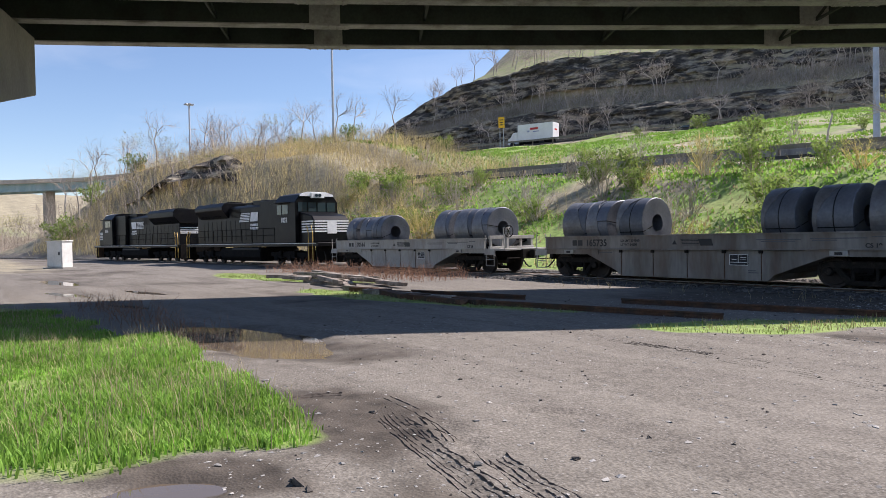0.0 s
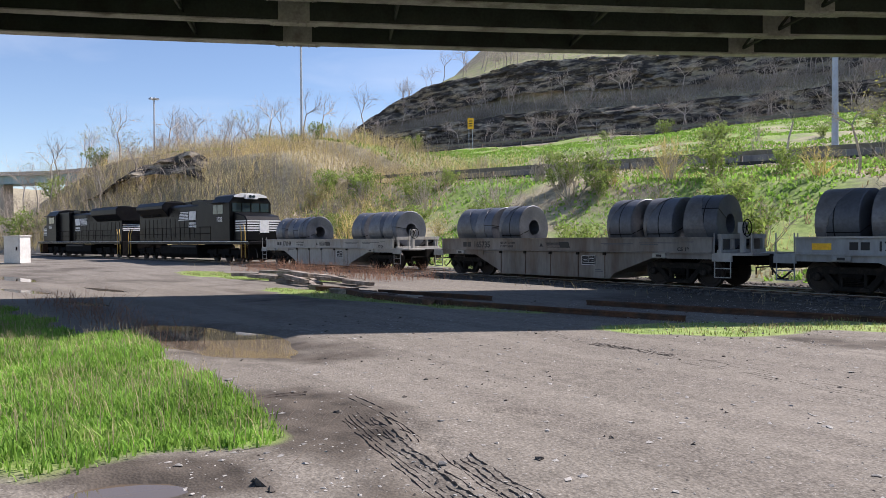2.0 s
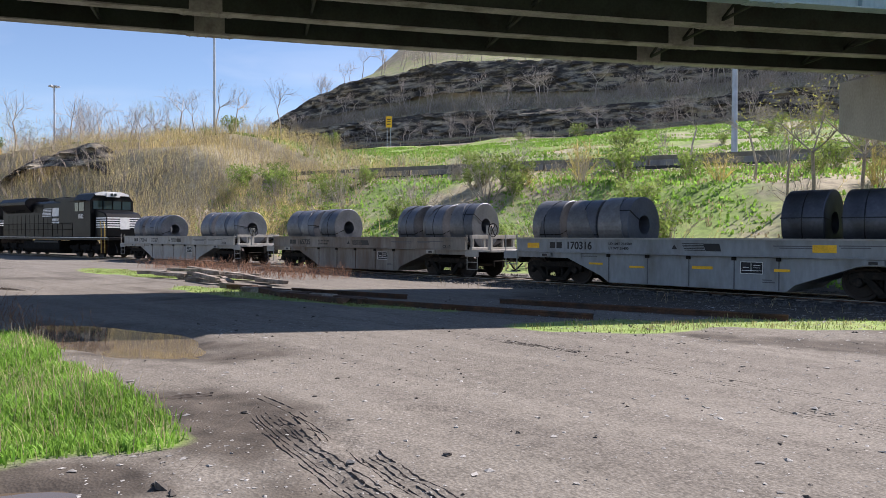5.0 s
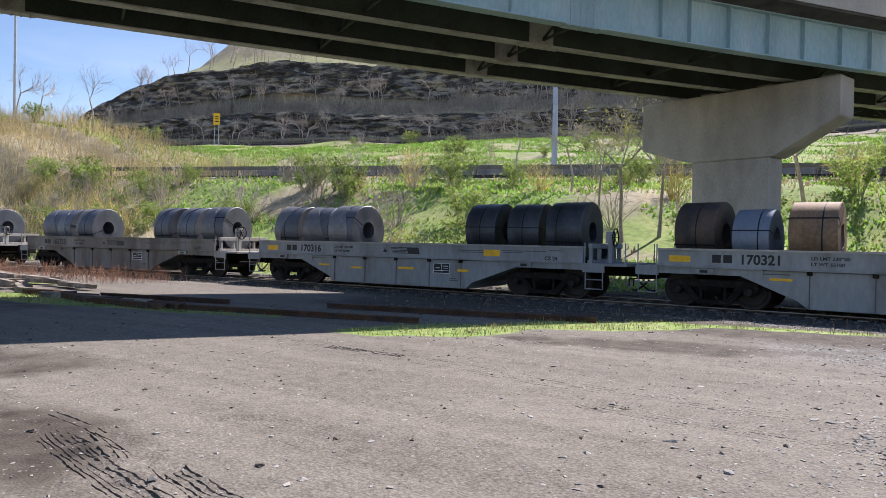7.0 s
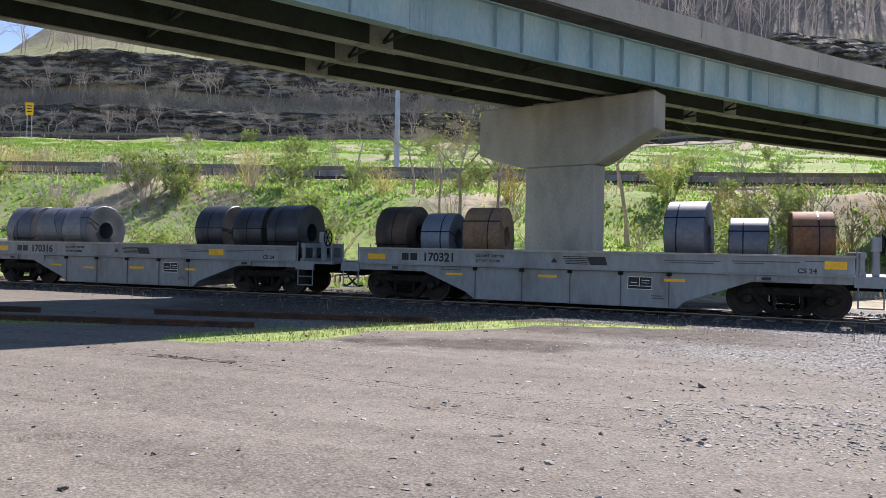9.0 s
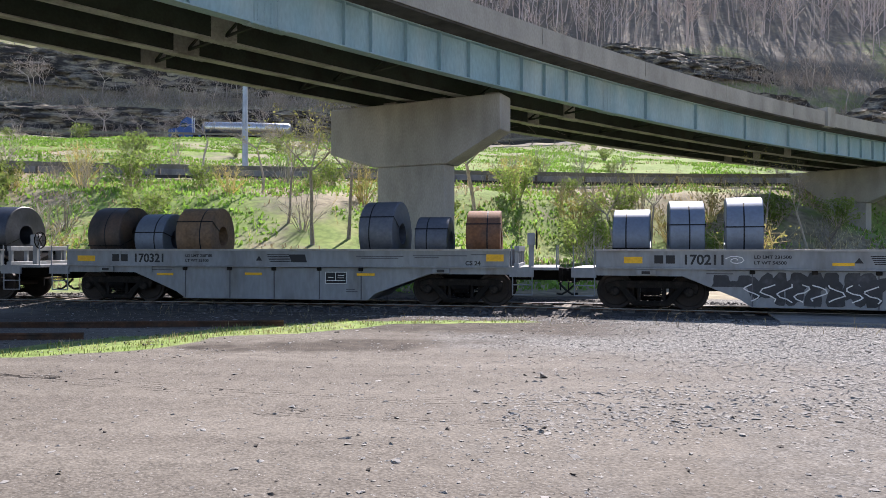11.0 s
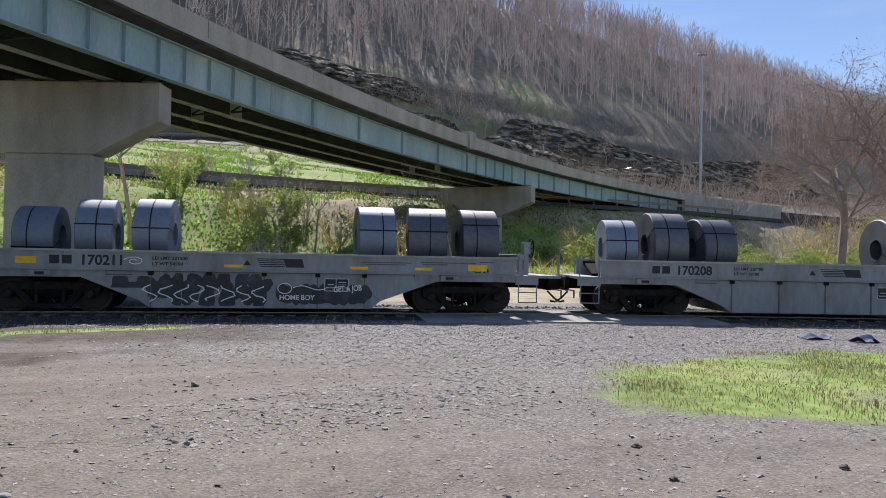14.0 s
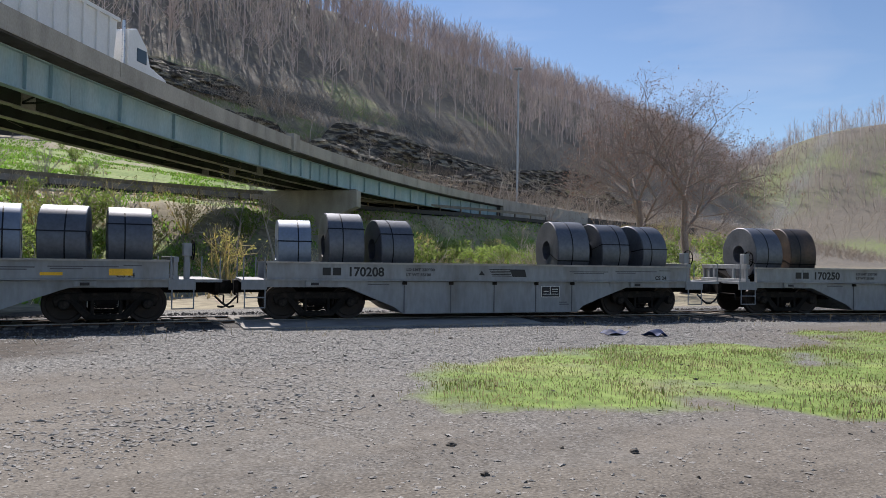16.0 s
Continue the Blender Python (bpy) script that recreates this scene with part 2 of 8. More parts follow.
WATER.node_tree.nodes["Principled BSDF"].inputs["Roughness"].default_value = 0.03


# ---- mesh helpers ----
def box(bm, x0, y0, z0, x1, y1, z1):
    vs = [bm.verts.new(p) for p in ((x0, y0, z0), (x1, y0, z0), (x1, y1, z0), (x0, y1, z0), (x0, y0, z1), (x1, y0, z1), (x1, y1, z1), (x0, y1, z1))]
    for f in ((3, 2, 1, 0), (4, 5, 6, 7), (0, 1, 5, 4), (1, 2, 6, 5), (2, 3, 7, 6), (3, 0, 4, 7)):
        bm.faces.new([vs[i] for i in f])
    return vs


def prism(bm, pts, y0, y1):
    """A solid with the outline pts (x, z), from y0 to y1."""
    a = [bm.verts.new((x, y0, z)) for x, z in pts]
    b = [bm.verts.new((x, y1, z)) for x, z in pts]
    n = len(pts)
    bm.faces.new(a)
    bm.faces.new(b[::-1])
    for i in range(n):
        bm.faces.new((a[i], b[i], b[(i + 1) % n], a[(i + 1) % n]))


def tube(bm, p, q, r, sides=8, r2=None):
    p, q = Vector(p), Vector(q)
    d = (q - p)
    if d.length < 1e-6:
        return
    u = d.orthogonal().normalized()
    v = d.normalized().cross(u)
    r2 = r if r2 is None else r2
    a = [bm.verts.new(p + (u * math.cos(k * 2 * math.pi / sides) + v * math.sin(k * 2 * math.pi / sides)) * r) for k in range(sides)]
    b = [bm.verts.new(q + (u * math.cos(k * 2 * math.pi / sides) + v * math.sin(k * 2 * math.pi / sides)) * r2) for k in range(sides)]
    bm.faces.new(a[::-1])
    bm.faces.new(b)
    for k in range(sides):
        bm.faces.new((a[k], a[(k + 1) % sides], b[(k + 1) % sides], b[k]))


def lathe_x(bm, profile, sides=32, cx=0, cy=0, cz=0, close=True):
    """Rings (x, r) turned round an axis along x."""
    rings = []
    for x, r in profile:
        rings.append([bm.verts.new((cx + x, cy + r * math.cos(2 * math.pi * k / sides), cz + r * math.sin(2 * math.pi * k / sides))) for k in range(sides)])
    n = len(rings)
    for i in range(n if close else n - 1):
        a, b = rings[i], rings[(i + 1) % n]
        for k in range(sides):
            bm.faces.new((a[k], a[(k + 1) % sides], b[(k + 1) % sides], b[k]))


def lathe_y(bm, profile, sides=24, cx=0, cy=0, cz=0):
    rings = []
    for y, r in profile:
        rings.append([bm.verts.new((cx + r * math.cos(2 * math.pi * k / sides), cy + y, cz + r * math.sin(2 * math.pi * k / sides))) for k in range(sides)])
    for i in range(len(rings) - 1):
        a, b = rings[i], rings[i + 1]
        for k in range(sides):
            bm.faces.new((a[k], b[k], b[(k + 1) % sides], a[(k + 1) % sides]))
    bm.faces.new(rings[0])
    bm.faces.new(rings[-1][::-1])


def finish(name, bm, mat, bevel=0.0, smooth=False, keep=False):
    if bevel:
        bmesh.ops.bevel(bm, geom=bm.edges[:], offset=bevel, segments=1, affect="EDGES", clamp_overlap=True)
    bmesh.ops.recalc_face_normals(bm, faces=bm.faces[:])
    me = bpy.data.meshes.new(name)
    bm.to_mesh(me)
    bm.free()
    me.materials.append(mat)
    if smooth:
        for p in me.polygons:
            p.use_smooth = True
        me.set_sharp_from_angle(angle=radians(40))
    return me


def part(name, bm, mat, parent, label="", bevel=0.0, smooth=False):
    ob = new(name, finish(name, bm, mat, bevel, smooth))
    ob.parent = parent
    if label:
        tagged(ob, label)
    return ob


def again(ob, name, parent, m):
    """The same mesh once more, as a part of its own."""
    o = new(name, ob.data)
    o.parent = parent
    o.matrix_basis = m
    return o


def thing(name, bm, mat, label, category, group="", kind="", bevel=0.0, smooth=False):
    ob = new(name, finish(name, bm, mat, bevel, smooth))
    return tagged(ob, label, category, group, kind)


def lettering(text, size, mat, parent, m, name="lettering", stretch=1.0):
    cu = bpy.data.curves.new(name, "FONT")
    cu.body = text
    cu.size = size
    cu.extrude = 0.004
    cu.offset = size * 0.026
    ob = new(name, cu)
    me = bpy.data.meshes.new_from_object(ob)
    bpy.data.objects.remove(ob)
    me.materials.append(mat)
    me.transform(Matrix.Diagonal((stretch, 1, 1, 1)))
    o = new(name, me)
    o.parent = parent
    o.matrix_basis = m
    return o


# ---- terrain ----
def lattice(ix, iy, seed):
    h = (ix.astype(np.int64) * 374761393 + iy.astype(np.int64) * 668265263 + seed * 974711) & 0x7FFFFFFF
    h = ((h ^ (h >> 13)) * 1274126177) & 0x7FFFFFFF
    return ((h ^ (h >> 16)) & 0xFFFF) / 65535.0


def vnoise(x, y, seed=0):
    x, y = np.asarray(x, float), np.asarray(y, float)
    ix, iy = np.floor(x), np.floor(y)
    fx, fy = x - ix, y - iy
    fx, fy = fx * fx * (3 - 2 * fx), fy * fy * (3 - 2 * fy)
    a, b = lattice(ix, iy, seed), lattice(ix + 1, iy, seed)
    c, d = lattice(ix, iy + 1, seed), lattice(ix + 1, iy + 1, seed)
    return (a + (b - a) * fx) * (1 - fy) + (c + (d - c) * fx) * fy - 0.5


def fbm(x, y, scale, seed=0, octaves=4):
    s, amp, out = 1.0 / scale, 1.0, 0
    for o in range(octaves):
        out = out + vnoise(x * s, y * s, seed + o * 17) * amp
        s, amp = s * 2.03, amp * 0.5
    return out


def smooth(a, b, x):
    t = np.clip((np.asarray(x, float) - a) / (b - a), 0, 1)
    return t * t * (3 - 2 * t)


RAIL_Z = 0.08


def near_rail_y(x):
    x = np.asarray(x, float)
    r = (np.clip(x, -8, 32) + 8) ** 2 / 200 + np.where(x > 32, (x - 32) * 0.4, 0)
    l = (np.clip(x, -100, -11) + 11) ** 2 / 800 - np.where(x < -100, (x + 100) * 0.2225, 0)
    return 19.7 - r - l


TRACK_X = np.arange(-180, 130, 0.1)
TRACK_Y = near_rail_y(TRACK_X) + 0.75
TRACK_S = np.concatenate([[0], np.cumsum(np.hypot(np.diff(TRACK_X), np.diff(TRACK_Y)))])
TRACK_S -= np.interp(0, TRACK_X, TRACK_S)


def track(s):
    """Place on the track's centre line, s metres along it."""
    return float(np.interp(s, TRACK_S, TRACK_X)), float(np.interp(s, TRACK_S, TRACK_Y))


HILL = math.radians(20)
HILL_O = (-25.0, 58.0)


def hill_uw(x, y):
    dx, dy = np.asarray(x, float) - HILL_O[0], np.asarray(y, float) - HILL_O[1]
    return dx * math.cos(HILL) + dy * math.sin(HILL), -dx * math.sin(HILL) + dy * math.cos(HILL)


def hill_xy(u, w):
    return HILL_O[0] + u * math.cos(HILL) - w * math.sin(HILL), HILL_O[1] + u * math.sin(HILL) + w * math.cos(HILL)


KNOT_W = [-70, -40, -11, -9, -0.5, 0.6, 52, 54, 66, 70, 74, 80, 84, 100, 160, 260, 600]
KNOT_MID = [0, 0.1, 6.2, 6.7, 6.7, 7.9, 17.8, 18.2, 18.6, 20.8, 27, 30.2, 38, 46, 92, 118, 110]
KNOT_LEFT = [0, 0.1, 5.5, 6.7, 6.7, 8.5, 19, 20.6, 21.4, 21.4, 20.5, 20.5, 20, 19, 14, 6, 0]
KNOT_RIGHT = [0, 0.3, 5.5, 7.2, 7.8, 8.6, 20, 22, 26, 30, 36, 40, 45, 56, 104, 126, 110]


def height(x, y):
    x, y = np.asarray(x, float), np.asarray(y, float)
    u, w = hill_uw(x, y)
    mid, left, right = (np.interp(w, KNOT_W, k) for k in (KNOT_MID, KNOT_LEFT, KNOT_RIGHT))
    a, b = smooth(-90, -132, u), smooth(20, 90, u)
    z = mid * (1 - a) * (1 - b) + left * a + right * b
    # brushy mound that hides the lower road
    z = z + 5.5 * smooth(-36, -56, u) * smooth(-125, -92, u) * np.exp(-((w - 1) / 13) ** 2)
    # low ground under the ramp
    z = z * (1 - 0.72 * smooth(108, 90, u) * np.maximum(smooth(38, 47, u) * smooth(-9.5, -15, w), smooth(4, 18, u) * smooth(-14, -25, w)))
    z = z * np.clip((y - near_rail_y(x) - 4) / 15, 0, 1) * (1 - smooth(-112, -142, u))
    # second hill at the valley's far end
    z = np.maximum(z, 122 * np.exp(-((x - 620) / 190) ** 2 - ((y - 330) / 190) ** 2) + 48 * np.exp(-((x + 700) / 260) ** 2 - ((y - 60) / 260) ** 2) - 3)
    rough = np.clip(z / 8, 0, 1)
    z = z + fbm(x, y, 14, 3) * 1.2 * rough * smooth(1, 9, np.abs(w + 4)) * (1 - 0.8 * smooth(53, 55, w) * smooth(67, 65, w))
    # the lot: small swells, wheel ruts and the puddles' hollows
    lot = smooth(19, 16, y) * smooth(-60, -30, x)
    z = z + (fbm(x, y, 6, 9, 2) * 0.045) * lot
    for cx, cy, rx, ry, turn, depth in PUDDLES:
        c, s = math.cos(turn), math.sin(turn)
        dx, dy = x - cx, y - cy
        r = np.hypot((dx * c + dy * s) / rx, (-dx * s + dy * c) / ry) + fbm(x, y, 1.3, 31, 2) * 0.4
        z = z - depth * smooth(1.5, 0.7, r)
    for (ax, ay), (bx, by), half in RUTS:
        lx, ly = bx - ax, by - ay
        n = math.hypot(lx, ly)
        t = np.clip(((x - ax) * lx + (y - ay) * ly) / n ** 2, 0, 1)
        d = np.abs((x - ax) * ly - (y - ay) * lx) / n
        end = smooth(0, 0.1, t) * smooth(1, 0.9, t)
        z = z - 0.025 * smooth(half, half * 0.5, d) * end + 0.015 * smooth(half * 2.2, half * 1.2, d) * smooth(half * 0.8, half * 1.2, d) * end
    return z


# puddles: centre, half axes, turn, depth
PUDDLES = [(-11.9, 4.25, 2.05, 0.78, 0.04, 0.12), (-5.0, 1.18, 0.36, 0.17, 1.0, 0.08), (-27.3, 3.4, 1.8, 0.35, 0.2, 0.1), (-36, 4.2, 2.6, 0.45, 0.1, 0.1), (-25.6, 5.7, 1.5, 0.3, 0.15, 0.1), (-21.0, 4.0, 1.2, 0.3, 0.2, 0.1)]
RUTS = [((-5.9, 3.4), (-3.1, 2.6), 0.14), ((-5.7, 3.7), (-2.6, 2.9), 0.12), ((-7.0, 8.8), (-3.2, 9.2), 0.12), ((-3.6, 7.5), (-2.2, 7.1), 0.12), ((-5.4, 4.3), (-4.6, 4.9), 0.10)]


def in_blob(x, y, blob):
    """Soft membership of a rounded patch given by its centre, half axes and turn."""
    cx, cy, rx, ry, turn = blob
    c, s = math.cos(turn), math.sin(turn)
    dx, dy = x - cx, y - cy
    return np.hypot((dx * c + dy * s) / rx, (-dx * s + dy * c) / ry)


GRASS_NEAR = [(-11.2, 1.45, 4.4, 1.55, 0.05), (-7.5, 1.55, 2.0, 1.15, 0.55), (-18.5, 0.7, 5.5, 1.7, 0.0), (-8.9, 0.3, 3.1, 1.7, 0.15), (-13, -1.0, 6, 2.0, 0)]
GRASS_RIGHT = [(9.3, 8.6, 4.7, 2.1, 0.1), (10.8, 6.0, 4.6, 2.4, -0.4), (19.0, 5.8, 9.0, 4.6, 0.0)]
GRASS_STRIP = [(-7.2, 11.2, 1.9, 1.0, 0.9), (-5.0, 14.1, 2.6, 0.75, 0.75), (-2.5, 15.9, 2.2, 0.35, 0.2), (-17.5, 10.2, 5.5, 0.9, 0.08), (-30, 12.2, 8.0, 1.2, 0.1)]


def patch(x, y, blobs, seed):
    g = np.zeros(np.shape(x))
    for b in blobs:
        g = np.maximum(g, smooth(1.15, 0.8, in_blob(x, y, b) + fbm(x, y, 1.6, seed, 3) * 0.5))
    return g


SURFACE = []  # the ground's grid lines and heights


def surf(x, y):
    """Height of the built ground between its grid points."""
    gx, gy, Z = SURFACE
    x, y = np.asarray(x, float), np.asarray(y, float)
    i, j = np.clip(np.searchsorted(gx, x) - 1, 0, len(gx) - 2), np.clip(np.searchsorted(gy, y) - 1, 0, len(gy) - 2)
    a, b = (x - gx[i]) / (gx[i + 1] - gx[i]), (y - gy[j]) / (gy[j + 1] - gy[j])
    return (Z[i, j] * (1 - a) + Z[i + 1, j] * a) * (1 - b) + (Z[i, j + 1] * (1 - a) + Z[i + 1, j + 1] * a) * b


def build_ground():
    gx = np.concatenate([np.arange(-1500, -400, 90), np.arange(-400, -120, 8), np.arange(-120, -26, 1.6), np.arange(-26, -8.2, 0.28), np.arange(-8.2, -1.2, 0.14), np.arange(-1.2, 22, 0.28), np.arange(22, 60, 1.0), np.arange(60, 200, 4), np.arange(200, 700, 14), np.arange(700, 1801, 100)])
    gy = np.concatenate([np.arange(-900, -20, 80), np.arange(-20, -2, 1.5), np.arange(-2, 1.2, 0.24), np.arange(1.2, 5.2, 0.12), np.arange(5.2, 20, 0.24), np.arange(20, 112, 1.0), np.arange(112, 200, 2.2), np.arange(200, 420, 8), np.arange(420, 1500, 80)])
    X, Y = np.meshgrid(gx, gy, indexing="ij")
    Z = height(X, Y)
    SURFACE.extend((gx, gy, Z))
    nx, ny = X.shape
    co = np.stack([X, Y, Z], -1).reshape(-1, 3)
    i = np.arange(nx * ny).reshape(nx, ny)
    quads = np.stack([i[:-1, :-1], i[1:, :-1], i[1:, 1:], i[:-1, 1:]], -1).reshape(-1, 4)
    me = bpy.data.meshes.new("ground")
    me.from_pydata(co.tolist(), [], quads.tolist())
    # cover: r grass, g loose pale gravel, b brush and leaf litter
    U, Wd = hill_uw(X, Y)
    grass = np.maximum.reduce([patch(X, Y, GRASS_NEAR, 41), patch(X, Y, GRASS_RIGHT, 42) * (0.86 + 0.5 * fbm(X, Y, 1.7, 44)), patch(X, Y, GRASS_STRIP, 43)])
    slope = smooth(1, 3, Wd) * smooth(53, 51, Wd) * smooth(-95, -60, U) * smooth(95, 65, U)
    slope = slope * np.clip(0.75 + fbm(X, Y, 11, 51) * 1.1, 0, 1)
    low = smooth(-42, -30, Wd) * smooth(-9, -12, Wd) * (Y > near_rail_y(X) + 4) * smooth(-42, -18, U) * smooth(110, 85, U) * np.clip(0.62 + fbm(X, Y, 7, 52) * 1.7, 0, 1)
    top = smooth(83, 86, Wd) * smooth(112, 96, Wd) * 0.45 * smooth(20, -20, U)
    grass = np.maximum.reduce([grass, slope, low, top, 0.5 * smooth(300, 380, X) * np.clip(0.6 + fbm(X, Y, 60, 53) * 1.5, 0, 1)])
    ledge = smooth(78, 92, U) * smooth(300, 250, U) * smooth(30, 45, Wd) * smooth(112, 92, Wd) * smooth(0.12, 0.3, fbm(U * 0.45, Wd, 11, 54))
    grass = np.maximum(grass, ledge * 0.45)
    far = smooth(4, 7, Y - near_rail_y(X)) * (1 - smooth(53, 54, Wd) * smooth(67, 66, Wd))
    brush = np.clip(far - grass * 0.8, 0, 1)
    outer = np.clip(smooth(-40, -60, X) * smooth(8, 5, Y) + smooth(24, 32, X) + smooth(-3, -8, Y), 0, 1) * (1 - far)
    brush = np.maximum(brush, outer * 0.6)
    litter = np.maximum.reduce([smooth(0, 40, U) * smooth(83, 88, Wd), smooth(280, 330, X), smooth(92, 112, U) * smooth(-40, -30, Wd)])
    litter = litter * (1 - 0.9 * ledge)
    brush = brush * (1 - litter * 0.75)
    gravel = np.clip(0.42 * smooth(-3, 4, X) * smooth(13, 9, X) * smooth(3.5, 6, Y) + smooth(2, 12, X) * smooth(6, 9, Y) * smooth(16, 12, X) + 0.4 * smooth(2.6, 1.6, np.abs(Y - near_rail_y(X) - 0.75)) + smooth(10.5, 14, Y) * smooth(-3, -1, X) * 0.9, 0, 1) * (1 - far)
    # mud mask; its band along the track also carries painted shade
    mud = np.zeros_like(X)
    for b in ((-5.6, 3.0, 2.6, 0.75, -0.2), (-7.5, 2.6, 1.6, 0.7, 0.5), (-5.2, 1.3, 1.4, 0.5, 0.9), (-11.0, 4.4, 3.4, 1.25, 0.05), (-3.2, 12.0, 3.5, 1.0, 0.25)):
        mud = np.maximum(mud, smooth(1.3, 0.3, in_blob(X, Y, b) + fbm(X, Y, 0.8, 57, 3) * 0.7))
    mud = np.maximum(mud, 0.75 * smooth(-15, -17, X) * smooth(12, 9, Y) * np.clip(0.3 + fbm(X, Y, 2.2, 58) * 2, 0, 1) * smooth(2, 4, Y))
    # dark trackside cinders, with the shade of bridge and train painted in
    mud = np.maximum(mud, smooth(7.5, 5.5, np.abs(Y - near_rail_y(X) - 0.75)) * smooth(-15, -11, X) * smooth(4, 0, X) * smooth(9.5, 11, Y))
    col = me.color_attributes.new("cover", "FLOAT_COLOR", "POINT")
    col.data.foreach_set("color", np.stack([grass, gravel, brush, mud], -1).astype(np.float32).ravel())
    me.materials.append(ground_material())
    for p in me.polygons:
        p.use_smooth = True
    return tagged(new("ground", me), "muddy gravel lot rising to a grassy brush-covered hillside", "ground", kind="structure")


def ground_material():
    m = bpy.data.materials.new("lot_and_hillside")
    m.use_nodes = True
    n, l = m.node_tree.nodes, m.node_tree.links
    b = n["Principled BSDF"]
    b.inputs["Specular IOR Level"].default_value = 0.25
    co = n.new("ShaderNodeTexCoord")
    at = n.new("ShaderNodeVertexColor")
    at.layer_name = "cover"
    sp = n.new("ShaderNodeSeparateColor")
    l.new(at.outputs[0], sp.inputs[0])

    def nz(scale, detail=6):
        t = n.new("ShaderNodeTexNoise")
        t.inputs["Scale"].default_value, t.inputs["Detail"].default_value = scale, detail
        l.new(co.outputs["Object"], t.inputs["Vector"])
        return t.outputs["Fac"]

    def ramp(fac, *stops):
        r = n.new("ShaderNodeValToRGB")
        els = r.color_ramp.elements
        while len(els) < len(stops):
            els.new(0.5)
        for e, (p, c) in zip(els, stops):
            e.position, e.color = p, (*c, 1)
        l.new(fac, r.inputs[0])
        return r.outputs[0]

    def mix(fac, a, c, kind="MIX"):
        x = n.new("ShaderNodeMixRGB")
        x.blend_type = kind
        if isinstance(fac, float):
            x.inputs[0].default_value = fac
        else:
            l.new(fac, x.inputs[0])
        l.new(a, x.inputs[1])
        l.new(c, x.inputs[2])
        return x.outputs[0]

    def edge(fac, noise_out, width=0.25):
        ad = n.new("ShaderNodeMath")
        ad.operation = "ADD"
        l.new(fac, ad.inputs[0])
        l.new(noise_out, ad.inputs[1])
        mr = n.new("ShaderNodeMapRange")
        mr.inputs["From Min"].default_value, mr.inputs["From Max"].default_value = 1.0 - width, 1.0 + width
        l.new(ad.outputs[0], mr.inputs[0])
        return mr.outputs[0]

    # worn wheel lanes: long streaks lengthwise of the lot
    lane = n.new("ShaderNodeMapping")
    lane.inputs["Rotation"].default_value = (0, 0, 0.12)
    lane.inputs["Scale"].default_value = (0.16, 1.5, 1)
    l.new(co.outputs["Object"], lane.inputs[0])
    streak = n.new("ShaderNodeTexNoise")
    streak.inputs["Scale"].default_value, streak.inputs["Detail"].default_value, streak.inputs["Distortion"].default_value = 1.0, 7, 0.5
    l.new(lane.outputs[0], streak.inputs["Vector"])
    dirt = ramp(nz(0.35, 8), (0.3, (0.098, 0.088, 0.071)), (0.5, (0.14, 0.124, 0.103)), (0.7, (0.19, 0.17, 0.142)))
    dirt = mix(0.45, dirt, ramp(streak.outputs["Fac"], (0.36, (0.062, 0.052, 0.043)), (0.5, (0.15, 0.135, 0.11)), (0.64, (0.255, 0.232, 0.192))))
    dirt = mix(0.3, dirt, ramp(nz(5, 9), (0.35, (0.076, 0.066, 0.054)), (0.6, (0.255, 0.226, 0.188))))
    stones = n.new("ShaderNodeTexVoronoi")
    stones.inputs["Scale"].default_value = 42
    stones.inputs["Randomness"].default_value = 1
    l.new(co.outputs["Object"], stones.inputs["Vector"])
    dots = ramp(stones.outputs["Distance"], (0.12, (1, 1, 1)), (0.3, (0, 0, 0)))
    chips = mix(dots, dirt, ramp(stones.outputs["Color"], (0.2, (0.12, 0.105, 0.09)), (0.8, (0.42, 0.395, 0.36))))
    dirt = mix(ramp(nz(1.3, 5), (0.42, (0.15, 0.15, 0.15)), (0.62, (1, 1, 1))), dirt, chips)
    big = n.new("ShaderNodeTexVoronoi")
    big.inputs["Scale"].default_value = 13
    l.new(co.outputs["Object"], big.inputs["Vector"])
    pick = ramp(big.outputs["Distance"], (0.1, (1, 1, 1)), (0.22, (0, 0, 0)))
    pick = mix(1.0, pick, ramp(nz(0.9, 6), (0.45, (0.1, 0.1, 0.1)), (0.6, (1, 1, 1))), "MULTIPLY")
    dirt = mix(pick, dirt, ramp(big.outputs["Color"], (0.3, (0.09, 0.075, 0.062)), (0.45, (0.22, 0.19, 0.16)), (0.8, (0.46, 0.43, 0.39))))
    dirt = mix(0.32, dirt, ramp(nz(30, 6), (0.36, (0.045, 0.038, 0.032)), (0.64, (0.31, 0.28, 0.235))))
    pebble = n.new("ShaderNodeTexVoronoi")
    pebble.inputs["Scale"].default_value = 36
    l.new(co.outputs["Object"], pebble.inputs["Vector"])
    gravel = ramp(pebble.outputs["Color"], (0.1, (0.056, 0.055, 0.051)), (0.5, (0.152, 0.148, 0.136)), (0.9, (0.34, 0.33, 0.305)))
    c = mix(edge(sp.outputs["Green"], nz(1.1, 6), 0.3), dirt, gravel)
    brush = ramp(nz(0.22, 10), (0.3, (0.20, 0.165, 0.115)), (0.5, (0.33, 0.285, 0.19)), (0.7, (0.45, 0.40, 0.27)))
    brush = mix(0.45, brush, ramp(nz(1.9, 8), (0.35, (0.12, 0.105, 0.07)), (0.65, (0.46, 0.41, 0.28))))
    # tones shared by real mud and the painted trackside shade
    mud_shade = ramp(nz(3.0, 8), (0.3, (0.042, 0.035, 0.028)), (0.7, (0.105, 0.088, 0.07)))
